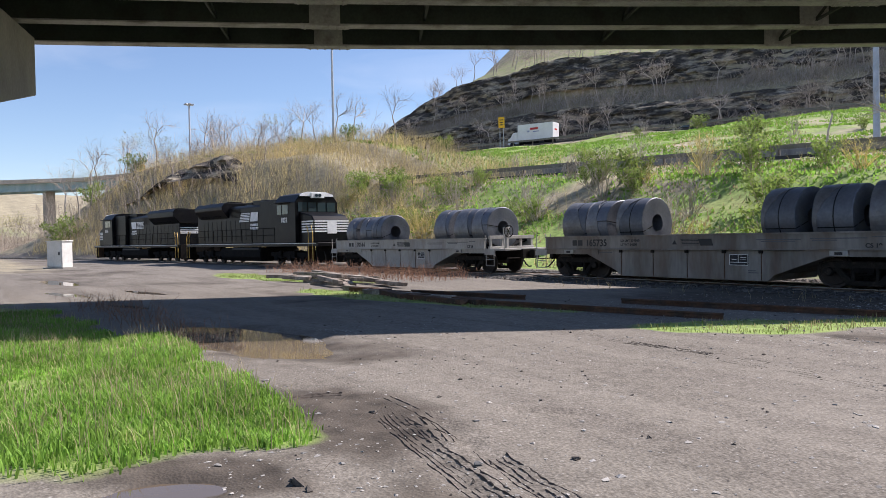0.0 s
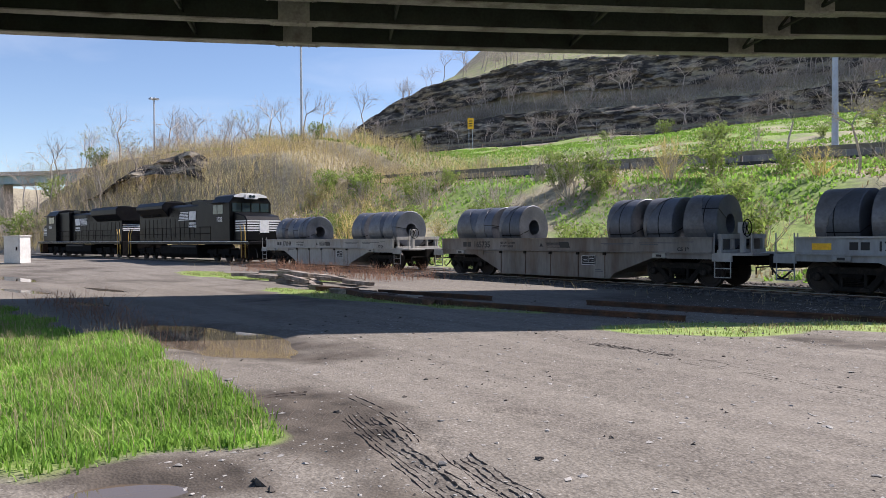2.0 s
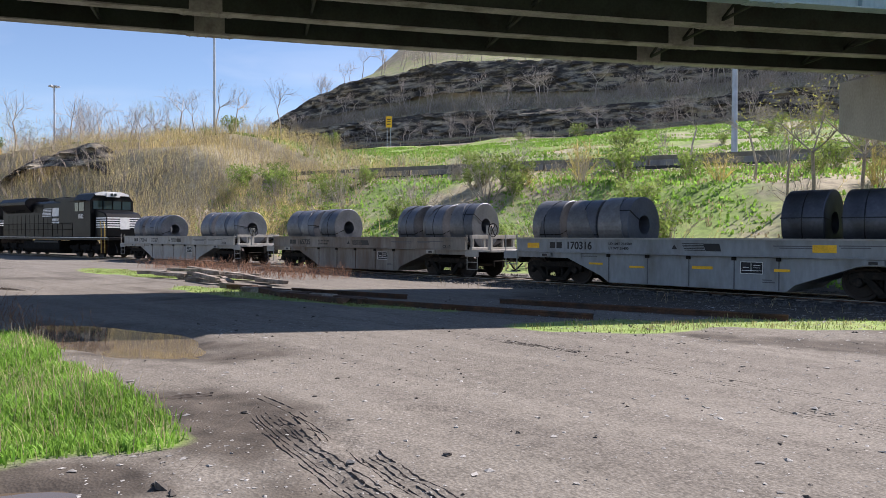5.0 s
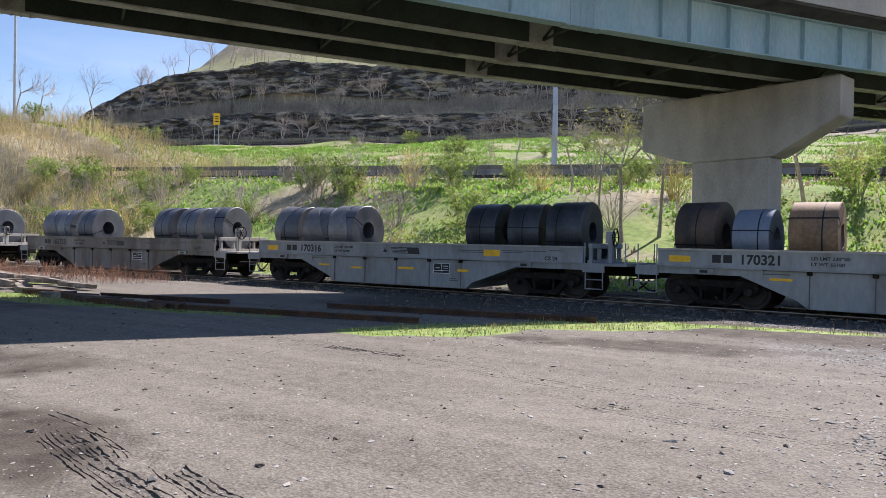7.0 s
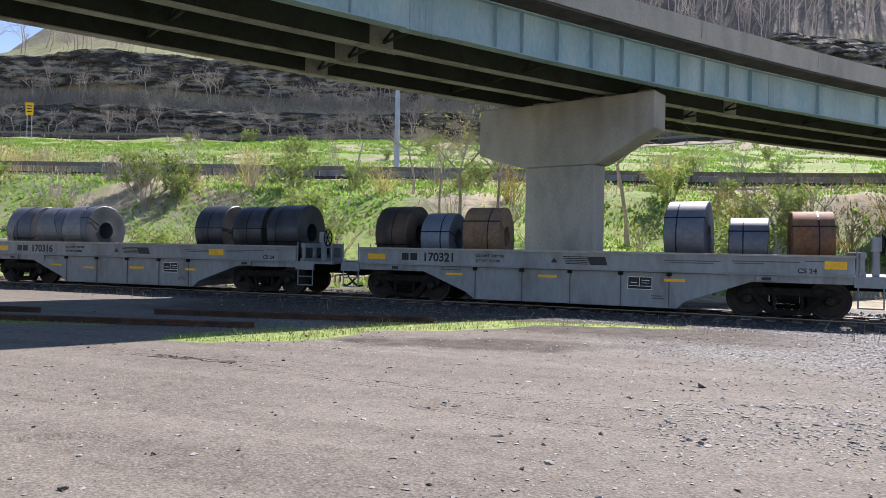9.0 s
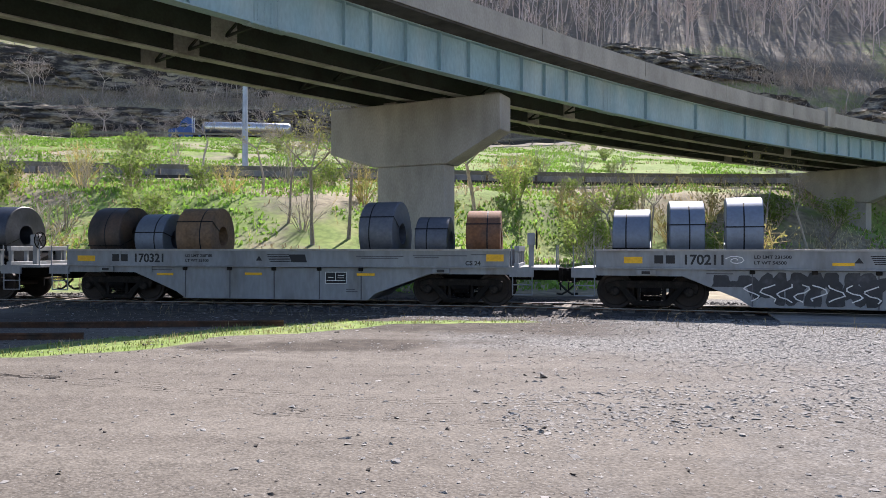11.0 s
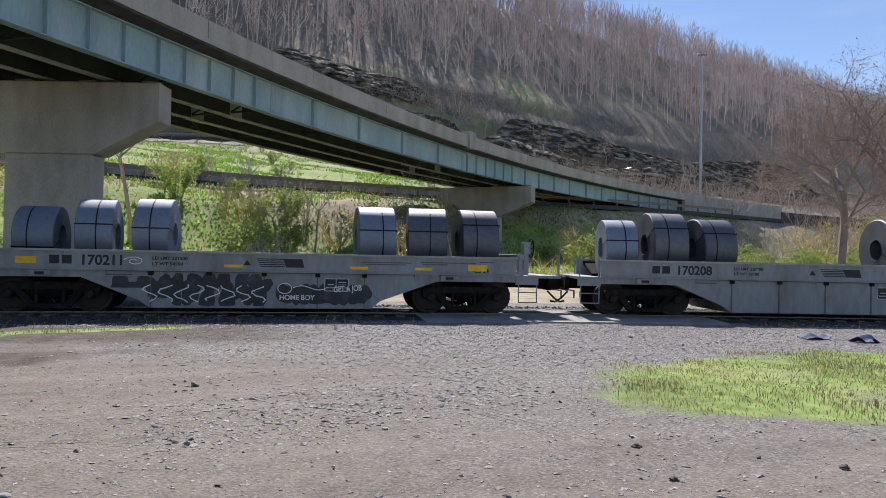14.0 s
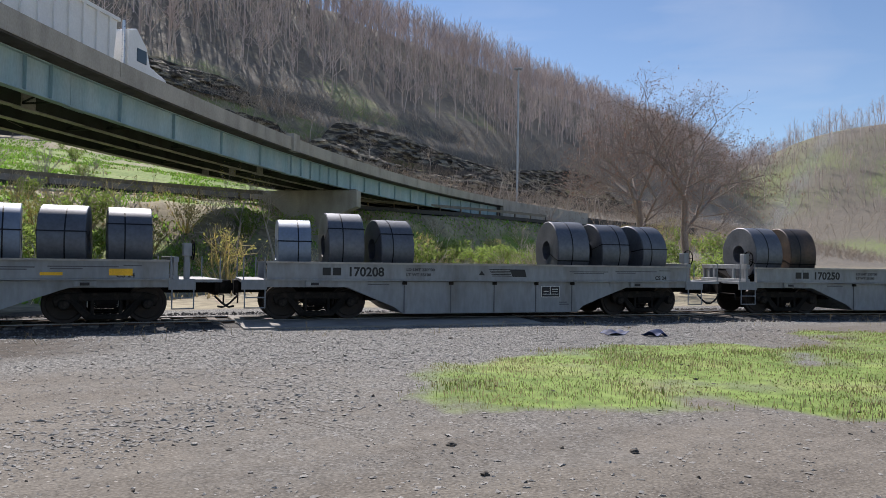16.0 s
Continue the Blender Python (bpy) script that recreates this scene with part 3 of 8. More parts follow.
    c = mix(edge(at.outputs["Alpha"], nz(1.7, 7), 0.35), c, mud_shade)
    c = mix(edge(sp.outputs["Blue"], nz(0.5, 8)), c, brush)
    grass = ramp(nz(0.45, 9), (0.3, (0.14, 0.215, 0.045)), (0.5, (0.21, 0.30, 0.072)), (0.68, (0.36, 0.37, 0.15)))
    grass = mix(0.5, grass, ramp(nz(3.2, 9), (0.35, (0.085, 0.13, 0.03)), (0.62, (0.27, 0.36, 0.10))))
    c = mix(edge(sp.outputs["Red"], nz(0.8, 8)), c, grass)
    l.new(c, b.inputs["Base Color"])
    b.inputs["Roughness"].default_value = 0.93
    h1 = mix(0.6, nz(26, 8), stones.outputs["Distance"])
    bn = n.new("ShaderNodeBump")
    bn.inputs["Strength"].default_value, bn.inputs["Distance"].default_value = 0.45, 0.02
    l.new(h1, bn.inputs["Height"])
    l.new(bn.outputs[0], b.inputs["Normal"])
    return m


build_ground()


def strip(name, path, section, mat, label, category, kind="structure", closed=True):
    """A long solid: the section (offset, z) swept along path points (x, y, base z)."""
    path = [Vector(p) for p in path]
    vs, fs, k = [], [], len(section)
    for i, p in enumerate(path):
        d = (path[min(i + 1, len(path) - 1)] - path[max(i - 1, 0)])
        nrm = Vector((-d.y, d.x, 0)).normalized()
        for o, z in section:
            q = p + nrm * o
            vs.append((q.x, q.y, p.z + z))
    for i in range(len(path) - 1):
        for j in range(k if closed else k - 1):
            a, b = i * k + j, i * k + (j + 1) % k
            fs.append((a, b, b + k, a + k))
    if closed:
        fs.append(tuple(range(k))[::-1])
        fs.append(tuple((len(path) - 1) * k + j for j in range(k)))
    me = bpy.data.meshes.new(name)
    me.from_pydata(vs, [], fs)
    me.materials.append(mat)
    bm = bmesh.new()
    bm.from_mesh(me)
    bmesh.ops.recalc_face_normals(bm, faces=bm.faces[:])
    bm.to_mesh(me)
    bm.free()
    return tagged(new(name, me), label, category, kind=kind)


# ---- the curved highway ramp on its piers ----
BC = (157.02, -86.38)
RN, RF, GZ = 196.4, 203.3, 8.0


def ramp_pt(angle, r):
    return BC[0] + r * math.cos(radians(angle)), BC[1] + r * math.sin(radians(angle))


def sweep(bm, r_z, a0, a1, steps):
    """A solid ring segment with the section r_z (radius, height) between two angles."""
    rings = []
    for i in range(steps + 1):
        a = a0 + (a1 - a0) * i / steps
        rings.append([bm.verts.new((*ramp_pt(a, r), z)) for r, z in r_z])
    k = len(r_z)
    for p, q in zip(rings, rings[1:]):
        for j in range(k):
            bm.faces.new((p[j], p[(j + 1) % k], q[(j + 1) % k], q[j]))
    bm.faces.new(rings[0][::-1])
    bm.faces.new(rings[-1])


A_L, A_R = 178.0, 119.9


def build_bridge():
    root = tagged(new("highway_ramp_bridge"), "curved pale-blue steel girder bridge with a concrete deck", "bridge")
    for k in range(4):
        r = RN + (RF - RN) * k / 3
        bm = bmesh.new()
        sweep(bm, [(r - 0.012, GZ + 0.04), (r + 0.012, GZ + 0.04), (r + 0.012, GZ + 1.42), (r - 0.012, GZ + 1.42)], A_L, A_R, 70)
        g = part("girder", bm, GIRDER_BLUE if k == 0 else GIRDER_GREEN, root, "faded pale-blue steel plate girder" if k == 0 else "green steel plate girder, darkened as if shaded")
        bm = bmesh.new()
        for z in (GZ, GZ + 1.42):
            sweep(bm, [(r - 0.2, z), (r + 0.2, z), (r + 0.2, z + 0.04), (r - 0.2, z + 0.04)], A_L, A_R, 70)
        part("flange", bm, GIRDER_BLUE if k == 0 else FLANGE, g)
        for a in SPLICES:
            bm = bmesh.new()
            for rr in (r - 0.03, r + 0.03):
                x0, x1 = a - 0.13, a + 0.13
                sweep(bm, [(rr - 0.012, GZ + 0.08), (rr + 0.012, GZ + 0.08), (rr + 0.012, GZ + 1.38), (rr - 0.012, GZ + 1.38)], x0, x1, 1)
            sweep(bm, [(r - 0.19, GZ - 0.025), (r + 0.19, GZ - 0.025), (r + 0.19, GZ - 0.001), (r - 0.19, GZ - 0.001)], a - 0.2, a + 0.2, 1)
            for i in range(4):
                for j in range(9):
                    aa = a - 0.1 + i * 0.066
                    x, y = ramp_pt(aa, r - 0.045)
                    x2, y2 = ramp_pt(aa, r - 0.075)
                    tube(bm, (x, y, GZ + 0.16 + j * 0.14), (x2, y2, GZ + 0.16 + j * 0.14), 0.022, 6)
            for i in range(6):
                for s in (-0.12, 0.12):
                    x, y = ramp_pt(a - 0.17 + i * 0.068, r + s)
                    tube(bm, (x, y, GZ - 0.055), (x, y, GZ - 0.02), 0.025, 6)
            part("splice_plate", bm, GIRDER_BLUE if k == 0 else FLANGE, g, "bolted splice plate")
    first = None
    for a in STIFFENERS:
        x, y = ramp_pt(a, RN)
        m = Matrix.Translation((x, y, GZ)) @ Matrix.Rotation(radians(a), 4, "Z")
        if first is None:
            bm = bmesh.new()
            box(bm, -0.18, -0.012, 0.04, -0.012, 0.012, 1.42)
            first = part("stiffener", bm, GIRDER_BLUE, root)
            first.matrix_basis = m
        else:
            again(first, "stiffener", root, m)
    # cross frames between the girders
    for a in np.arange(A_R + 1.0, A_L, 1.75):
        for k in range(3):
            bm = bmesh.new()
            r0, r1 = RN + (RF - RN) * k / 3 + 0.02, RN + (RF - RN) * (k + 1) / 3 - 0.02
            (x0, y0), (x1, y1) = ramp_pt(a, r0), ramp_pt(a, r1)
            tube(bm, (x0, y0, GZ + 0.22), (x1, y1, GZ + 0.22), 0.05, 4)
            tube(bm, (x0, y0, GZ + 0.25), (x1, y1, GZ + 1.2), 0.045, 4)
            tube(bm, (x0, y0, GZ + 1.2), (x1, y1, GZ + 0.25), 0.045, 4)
            part("cross_frame", bm, GIRDER_GREEN, root, "green steel cross bracing, darkened as if shaded")
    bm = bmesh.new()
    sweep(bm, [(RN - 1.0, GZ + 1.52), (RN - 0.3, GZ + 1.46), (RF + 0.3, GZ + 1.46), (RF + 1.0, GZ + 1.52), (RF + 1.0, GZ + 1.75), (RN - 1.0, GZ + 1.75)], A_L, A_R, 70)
    part("deck_slab", bm, SOFFIT, root, "stained concrete deck slab, darkened as underside shade")
    for r0, r1 in ((RN - 1.02, RN - 0.72), (RF + 0.72, RF + 1.02)):
        for i in range(26):
            bm = bmesh.new()
            a0 = A_L - (A_L - A_R + 1.5) * i / 26
            a1 = A_L - (A_L - A_R + 1.5) * (i + 1) / 26
            sweep(bm, [(r0, GZ + 1.752), (r1, GZ + 1.752), (r1 - 0.04, GZ + 2.5), (r0, GZ + 2.5)], a0 - 0.006, a1 + 0.006, 3)
            part("parapet", bm, CONCRETE, root, "weathered concrete parapet")
        bm = bmesh.new()
        rr = r0 - 0.03 if r0 < RN else r1 + 0.03
        sweep(bm, [(min(rr, r0), GZ + 1.60), (max(rr, r0) if r0 < RN else rr, GZ + 1.60), (max(rr, r0) if r0 < RN else rr, GZ + 1.8), (min(rr, r0), GZ + 1.8)] if r0 < RN else [(r1, GZ + 1.60), (rr, GZ + 1.60), (rr, GZ + 1.8), (r1, GZ + 1.8)], A_L, A_R, 70)
        part("fascia_band", bm, CONCRETE, root)
    # lamp pilaster on the near parapet
    bm = bmesh.new()
    sweep(bm, [(RN - 1.22, GZ + 1.5), (RN - 0.62, GZ + 1.5), (RN - 0.62, GZ + 2.75), (RN - 1.22, GZ + 2.75)], 135.55, 135.25, 2)
    part("pilaster", bm, CONCRETE, root, "small concrete lamp pilaster")
    return root


STIFFENERS = [150.6, 149.3, 148.6, 147.9, 146.35, 146.02, 145.55, 145.06, 144.6, 144.09, 143.67, 143.23, 142.77, 142.32, 140.89, 139.48, 137.92, 136.39, 135.0, 134.5, 134.0, 133.5, 133.0, 132.5, 131.7, 130.8, 129.8, 128.7, 127.5, 126.3, 125.2, 124.2, 123.3, 122.4, 121.6, 120.8]
SPLICES = [156.2, 151.5, 147.17, 141.79, 135.1]
build_bridge()


def build_pier(near, far, deep_near, deep_far, col, thick, label):
    """Hammerhead pier: cap from near to far end (x, y), column between two fractions of it."""
    near, far = Vector((*near, 0)), Vector((*far, 0))
    L = (far - near).length
    d = (far - near).normalized()
    root = tagged(new("bridge_pier"), label, "bridge pier")
    root.matrix_basis = Matrix.Translation(near) @ Matrix.Rotation(math.atan2(d.y, d.x), 4, "Z")
    top = GZ - 0.12
    side = -1 if d.x < 0 else 1
    bm = bmesh.new()
    c0, c1 = col
    pts = [(0, top), (L, top - 0.02), (L, top - deep_far), (c1 + 0.15, 5.15), (c0 - 0.15, 5.15), (0, top - deep_near)]
    prism(bm, pts, 0, side * thick)
    part("cap", bm, CONCRETE, root, bevel=0.03)
    bm = bmesh.new()
    zb = float(height((near + d * c0).x, (near + d * c0).y)) - 1.5
    prism(bm, [(c0, zb), (c1, zb), (c1, 5.15), (c0, 5.15)], side * 0.06, side * (thick - 0.06))
    part("column", bm, CONCRETE, root, bevel=0.04)
    for k in range(4):
        s = 0.5 + (L - 1.0) * k / 3
        bm = bmesh.new()
        box(bm, s - 0.3, min(side * 0.3, side * (thick - 0.3)), top - 0.02, s + 0.3, max(side * 0.3, side * (thick - 0.3)), GZ - 0.003)
        part("bearing_block", bm, CONCRETE_DARK, root)
    return root


build_pier((-1.95, 29.3), (-9.85, 31.8), 1.45, 2.05, (2.55, 5.85), 1.15, "concrete hammerhead pier beside the track")
build_pier((26.6, 59.1), (18.9, 65.6), 1.45, 2.05, (3.1, 8.0), 1.3, "distant concrete hammerhead pier on the slope")
build_pier((-17.2, -1.6), (-25.0, 1.35), 1.4, 1.75, (1.2, 4.3), 1.15, "concrete hammerhead pier beside the lot")


def build_abutment():
    root = tagged(new("bridge_abutment"), "stained concrete bridge abutment on the embankment", "abutment")
    bm = bmesh.new()
    sweep(bm, [(RN - 1.0, 0), (RF + 1.0, 0), (RF + 1.0, GZ - 0.02), (RN - 1.0, GZ - 0.02)], A_R + 0.05, A_R - 1.2, 2)
    part("breast_wall", bm, CONCRETE_DARK, root)
    bm = bmesh.new()
    sweep(bm, [(RN - 1.05, 1.0), (RN - 0.6, 1.0), (RN - 0.6, GZ + 2.5), (RN - 1.05, GZ + 2.5)], A_R - 0.02, A_R - 9, 12)
    part("wing_wall", bm, CONCRETE, root, "weathered concrete wing wall")
    bm = bmesh.new()
    sweep(bm, [(RN - 0.58, 3.0), (RF + 1.0, 3.0), (RF + 1.0, GZ + 1.74), (RN - 0.58, GZ + 1.74)], A_R - 0.1, A_R - 22, 18)
    part("ramp_fill", bm, ASPHALT, root, "asphalt-topped approach fill")


build_abutment()


# ---- railway ----
def build_track():
    s_vals = np.arange(-165, 110, 1.0)
    pts = [(*track(s), 0) for s in s_vals]
    strip("ballast_bed", pts, [(-3.0, -0.15), (3.0, -0.15), (1.9, 0.02), (-1.9, 0.02)], BALLAST, "grey crushed-stone ballast under the track", "ballast")
    for side in (-0.75, 0.75):
        root = strip("rail", pts, [(side - 0.07, RAIL_Z - 0.15), (side + 0.07, RAIL_Z - 0.15), (side + 0.036, RAIL_Z - 0.02), (side - 0.036, RAIL_Z - 0.02)], RUST, "worn steel running rail", "rail")
        head = strip("rail_head", pts, [(side - 0.037, RAIL_Z - 0.03), (side + 0.037, RAIL_Z - 0.03), (side + 0.035, RAIL_Z), (side - 0.035, RAIL_Z)], RAIL_STEEL, "polished rail head", "rail")
        head.parent = root
    tie = None
    for s in np.arange(-70, 38, 0.56):
        x, y = track(s)
        x2, y2 = track(s + 0.3)
        m = pose(x, y, 0.0, 0, 0, math.degrees(math.atan2(y2 - y, x2 - x)))
        if tie is None:
            bm = bmesh.new()
            box(bm, -0.115, -1.3, -0.12, 0.115, 1.3, 0.045)
            root = tagged(new("track_ties"), "creosoted timber railway ties", "railway ties", kind="structure")
            tie = part("tie", bm, WOOD_TIE, root)
            tie.matrix_basis = m
        else:
            again(tie, "tie", root, m)


BALLAST = material("crushed_ballast", (0.055, 0.051, 0.048), 0.95, 0, 1.2, 0.3, 34, 0.5, 1.0, 34, (0.042, 0.038, 0.034), 2.2, 0.4, 0.15)
build_track()


# ---- the train ----
SPEED_ROWS = [(0, 0.0), (1.5, 3.26), (3.0, 6.5), (5.5, 11.93), (7.0, 15.05), (9.0, 19.2), (11.0, 23.39), (12.5, 26.46), (14.5, 30.6), (16.0, 33.8)]
WHEEL_R = 0.457


def travelled(t):
    return float(np.interp(t, [r[0] for r in SPEED_ROWS], [r[1] for r in SPEED_ROWS]))


def place(s, half):
    """Pose on the rails of a thing whose trucks stand half metres either side of s."""
    (x0, y0), (x1, y1) = track(s - half), track(s + half)
    return pose((x0 + x1) / 2, (y0 + y1) / 2, RAIL_Z, 0, 0, math.degrees(math.atan2(y1 - y0, x1 - x0)))


TIMES = [i * 0.5 for i in range(33)]
MOVERS = []   # thing, arc place at the start, half truck spacing, pose on the car
ROLLERS = []  # wheelsets


def wheelset_mesh():
    bm = bmesh.new()
    for sgn in (-1, 1):
        y = sgn * 0.75
        prof = [(-0.07, 0.12), (-0.07, 0.36), (-0.05, 0.38), (-0.065, 0.44), (-0.065, WHEEL_R), (0.04, WHEEL_R), (0.065, WHEEL_R + 0.025), (0.075, WHEEL_R), (0.06, 0.38), (0.03, 0.3), (0.05, 0.12)]
        lathe_y(bm, [(y + a * (1 if sgn < 0 else -1), r) for a, r in prof], 28)
    lathe_y(bm, [(-1.0, 0.07), (1.0, 0.07)], 10)
    return finish("wheelset", bm, WHEEL_STEEL, smooth=True)


def cap_mesh():
    bm = bmesh.new()
    lathe_y(bm, [(-0.09, 0.06), (-0.08, 0.11), (0.05, 0.13)], 14)
    return finish("bearing_cap", bm, TRUCK_IRON, smooth=True)


def sideframe_mesh():
    bm = bmesh.new()
    # upper chord, two angled struts, lower chord, pedestals; a three-piece freight truck
    prism(bm, [(-1.12, 0.50), (-1.12, 0.66), (-0.86, 0.73), (0.86, 0.73), (1.12, 0.66), (1.12, 0.50), (0.80, 0.56), (-0.80, 0.56)], -0.09, 0.09)
    for s in (-1, 1):
        prism(bm, [(s * 0.86, 0.60), (s * 0.66, 0.60), (s * 0.26, 0.16), (s * 0.46, 0.12)][::s], -0.085, 0.085)
        prism(bm, [(s * 1.12, 0.55), (s * 0.72, 0.55), (s * 0.78, 0.40), (s * 1.08, 0.40)][::s], -0.1, 0.1)
        prism(bm, [(s * 0.34, 0.58), (s * 0.26, 0.58), (s * 0.26, 0.20), (s * 0.34, 0.20)][::s], -0.08, 0.08)
    prism(bm, [(-0.46, 0.10), (0.46, 0.10), (0.40, 0.22), (-0.40, 0.22)], -0.1, 0.1)
    return finish("sideframe", bm, TRUCK_IRON, 0.018)


def spring_mesh():
    bm = bmesh.new()
    for x in (-0.17, 0, 0.17):
        for k in range(5):
            lathe_x_ring = 0.07
            z = 0.24 + k * 0.045
            rings = []
            for r, dz in ((lathe_x_ring, -0.012), (lathe_x_ring + 0.012, 0), (lathe_x_ring, 0.012)):
                rings.append([bm.verts.new((x + r * math.cos(a * math.pi / 5), r * math.sin(a * math.pi / 5), z + dz)) for a in range(10)])
            for p, q in zip(rings, rings[1:]):
                for a in range(10):
                    bm.faces.new((p[a], p[(a + 1) % 10], q[(a + 1) % 10], q[a]))
    box(bm, -0.24, -0.12, 0.45, 0.24, 0.12, 0.56)
    return finish("springs", bm, BLACK_IRON)


WHEELSET, SIDEFRAME, SPRINGS, BEARING = wheelset_mesh(), sideframe_mesh(), spring_mesh(), cap_mesh()


def truck(car, x, wheelbase=1.78, name="truck"):
    """A two-axle truck under car at x."""
    bm = bmesh.new()
    box(bm, -0.2, -1.05, 0.36, 0.2, 1.05, 0.62)
    box(bm, -0.55, -0.12, 0.5, 0.55, 0.12, 0.7)
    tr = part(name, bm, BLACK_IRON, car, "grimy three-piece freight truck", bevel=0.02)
    tr.matrix_basis = pose(x, 0, 0)
    for sgn in (-1, 1):
        for nm, me in (("sideframe", SIDEFRAME), ("spring_nest", SPRINGS)):
            o = new(nm, me)
            o.parent = tr
            o.matrix_basis = pose(0, sgn * 1.0, 0)
            if me is SPRINGS:
                tagged(o, kind="stuff")
        for ax in (-1, 1):
            o = new("bearing_cap", BEARING)
            o.parent = tr
            o.matrix_basis = pose(ax * wheelbase / 2, sgn * 1.11, WHEEL_R, 0, 0, 0 if sgn < 0 else 180)
    for ax in (-1, 1):
        o = new("wheelset", WHEELSET)
        o.parent = tr
        o.matrix_basis = pose(ax * wheelbase / 2, 0, WHEEL_R)
        ROLLERS.append((o, ax * wheelbase / 2))
    return tr


CAR_L = 12.7
SILL = 1.50
T0, T1 = 1.32, 11.38


def bar(parent, name, p, q, r, mat, sides=6):
    bm = bmesh.new()
    tube(bm, p, q, r, sides)
    return part(name, bm, mat, parent)


def plate(parent, name, x0, x1, z0, z1, mat, y=-1.4, proud=0.008, label=""):
    bm = bmesh.new()
    box(bm, x0, y - proud, z0, x1, y + 0.002, z1)
    return part(name, bm, mat, parent, label)


def coil_car(paint, number, limit, weight, class_mark, label, end_mat=None, yellow=(), brake_left=False, marks=True, dark=BLACK_MARK):
    """A coil-steel car: deep fishbelly body with a trough, side sills, end platforms, trucks. x runs from the left end of the side sill."""
    car = tagged(new("coil_car"), label, "coil car", "coil cars of the train")
    end_mat = end_mat or paint
    body = []
    # belly
    bm = bmesh.new()
    prism(bm, [(2.0, 1.02), (2.05, 0.86), (3.35, 0.34), (3.6, 0.14), (8.9, 0.14), (9.1, 0.34), (10.6, 0.86), (10.65, 1.02)], -1.33, 1.33)
    part("belly", bm, paint, car, "deep fishbelly side plates", bevel=0.012)
    # side sills with flanges, and the trough between them
    for sgn in (-1, 1):
        bm = bmesh.new()
        y0, y1 = (-1.40, -1.30) if sgn < 0 else (1.30, 1.40)
        box(bm, 0, y0, 1.07, CAR_L, y1, SILL - 0.03)
        sill = part("side_sill", bm, paint, car)
        bm = bmesh.new()
        o0, o1 = (-1.46, -1.26) if sgn < 0 else (1.26, 1.46)
        box(bm, -0.02, o0, SILL - 0.03, CAR_L + 0.02, o1, SILL + 0.015)
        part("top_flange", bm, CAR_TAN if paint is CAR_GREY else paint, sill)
        bm = bmesh.new()
        box(bm, -0.02, o0, 1.03, CAR_L + 0.02, o1, 1.068)
        part("lower_flange", bm, paint, sill)
        bm = bmesh.new()
        box(bm, 0.0, y0 + (0.04 if sgn < 0 else 0), 0.86, 2.6, y1 - (0.0 if sgn < 0 else 0.04), 1.028)
        part("bolster_side", bm, paint, sill)
        bm = bmesh.new()
        box(bm, 10.0, y0 + (0.04 if sgn < 0 else 0), 0.86, CAR_L, y1 - (0.0 if sgn < 0 else 0.04), 1.028)
        part("bolster_side", bm, paint, sill)
    bm = bmesh.new()
    for sgn in (-1, 1):
        vs = [bm.verts.new(p) for p in ((0.2, sgn * 1.29, 1.44), (CAR_L - 0.2, sgn * 1.29, 1.44), (CAR_L - 0.2, sgn * 0.3, 1.10), (0.2, sgn * 0.3, 1.10), (0.2, sgn * 1.29, 1.34), (CAR_L - 0.2, sgn * 1.29, 1.34), (CAR_L - 0.2, sgn * 0.3, 1.02), (0.2, sgn * 0.3, 1.02))]
        for f in ((0, 1, 2, 3), (7, 6, 5, 4), (0, 4, 5, 1), (2, 6, 7, 3), (1, 5, 6, 2), (0, 3, 7, 4)):
            bm.faces.new([vs[i] for i in f])
    box(bm, 0.2, -0.3, 0.98, CAR_L - 0.2, 0.3, 1.02)
    part("trough", bm, BLACK_IRON, car, "dark timber-lined coil trough")
    bm = bmesh.new()
    box(bm, -0.75, -0.28, 0.68, CAR_L + 1.35, 0.28, 0.96)
    part("centre_sill", bm, BLACK_IRON, car, bevel=0.015)
    # ribs and small brackets on the belly
    for i, x in enumerate((3.62, 4.95, 6.25, 7.55, 8.72)):
        bm = bmesh.new()
        box(bm, x - 0.012, -1.345, 0.16, x + 0.012, -1.332, 1.02)
        part("seam", bm, DIM_MARK if paint is CAR_GREY else RUST, car)
        bm = bmesh.new()
        box(bm, x - 0.06, -1.40, 0.93, x + 0.06, -1.335, 1.02)
        part("bracket", bm, TRUCK_IRON, car, bevel=0.01)
    # end platforms
    for x0, x1, brake in ((-0.62, 0.0, brake_left), (CAR_L, CAR_L + 1.25, not brake_left)):
        bm = bmesh.new()
        box(bm, x0, -1.38, 0.98, x1, 1.38, 1.05)
        plat = part("end_platform", bm, end_mat, car, "running-board end platform")
        bm = bmesh.new()
        box(bm, min(x0, x1), -1.40, 0.80, min(x0 + 0.62, x1), -1.34, 0.98)
        part("step_panel", bm, end_mat, plat)
        ex = x1 if x1 > 5 else x0
        # ladder stirrup
        bm = bmesh.new()
        sx = x0 + 0.08
        for xx in (sx, sx + 0.5):
            tube(bm, (xx, -1.38, 0.85), (xx, -1.38, 0.33), 0.016, 6)
        tube(bm, (sx, -1.38, 0.34), (sx + 0.5, -1.38, 0.34), 0.016, 6)
        tube(bm, (sx, -1.38, 0.60), (sx + 0.5, -1.38, 0.60), 0.016, 6)
        part("sill_step", bm, end_mat, plat, "bent-bar sill steps")
        # grab irons
        bm = bmesh.new()
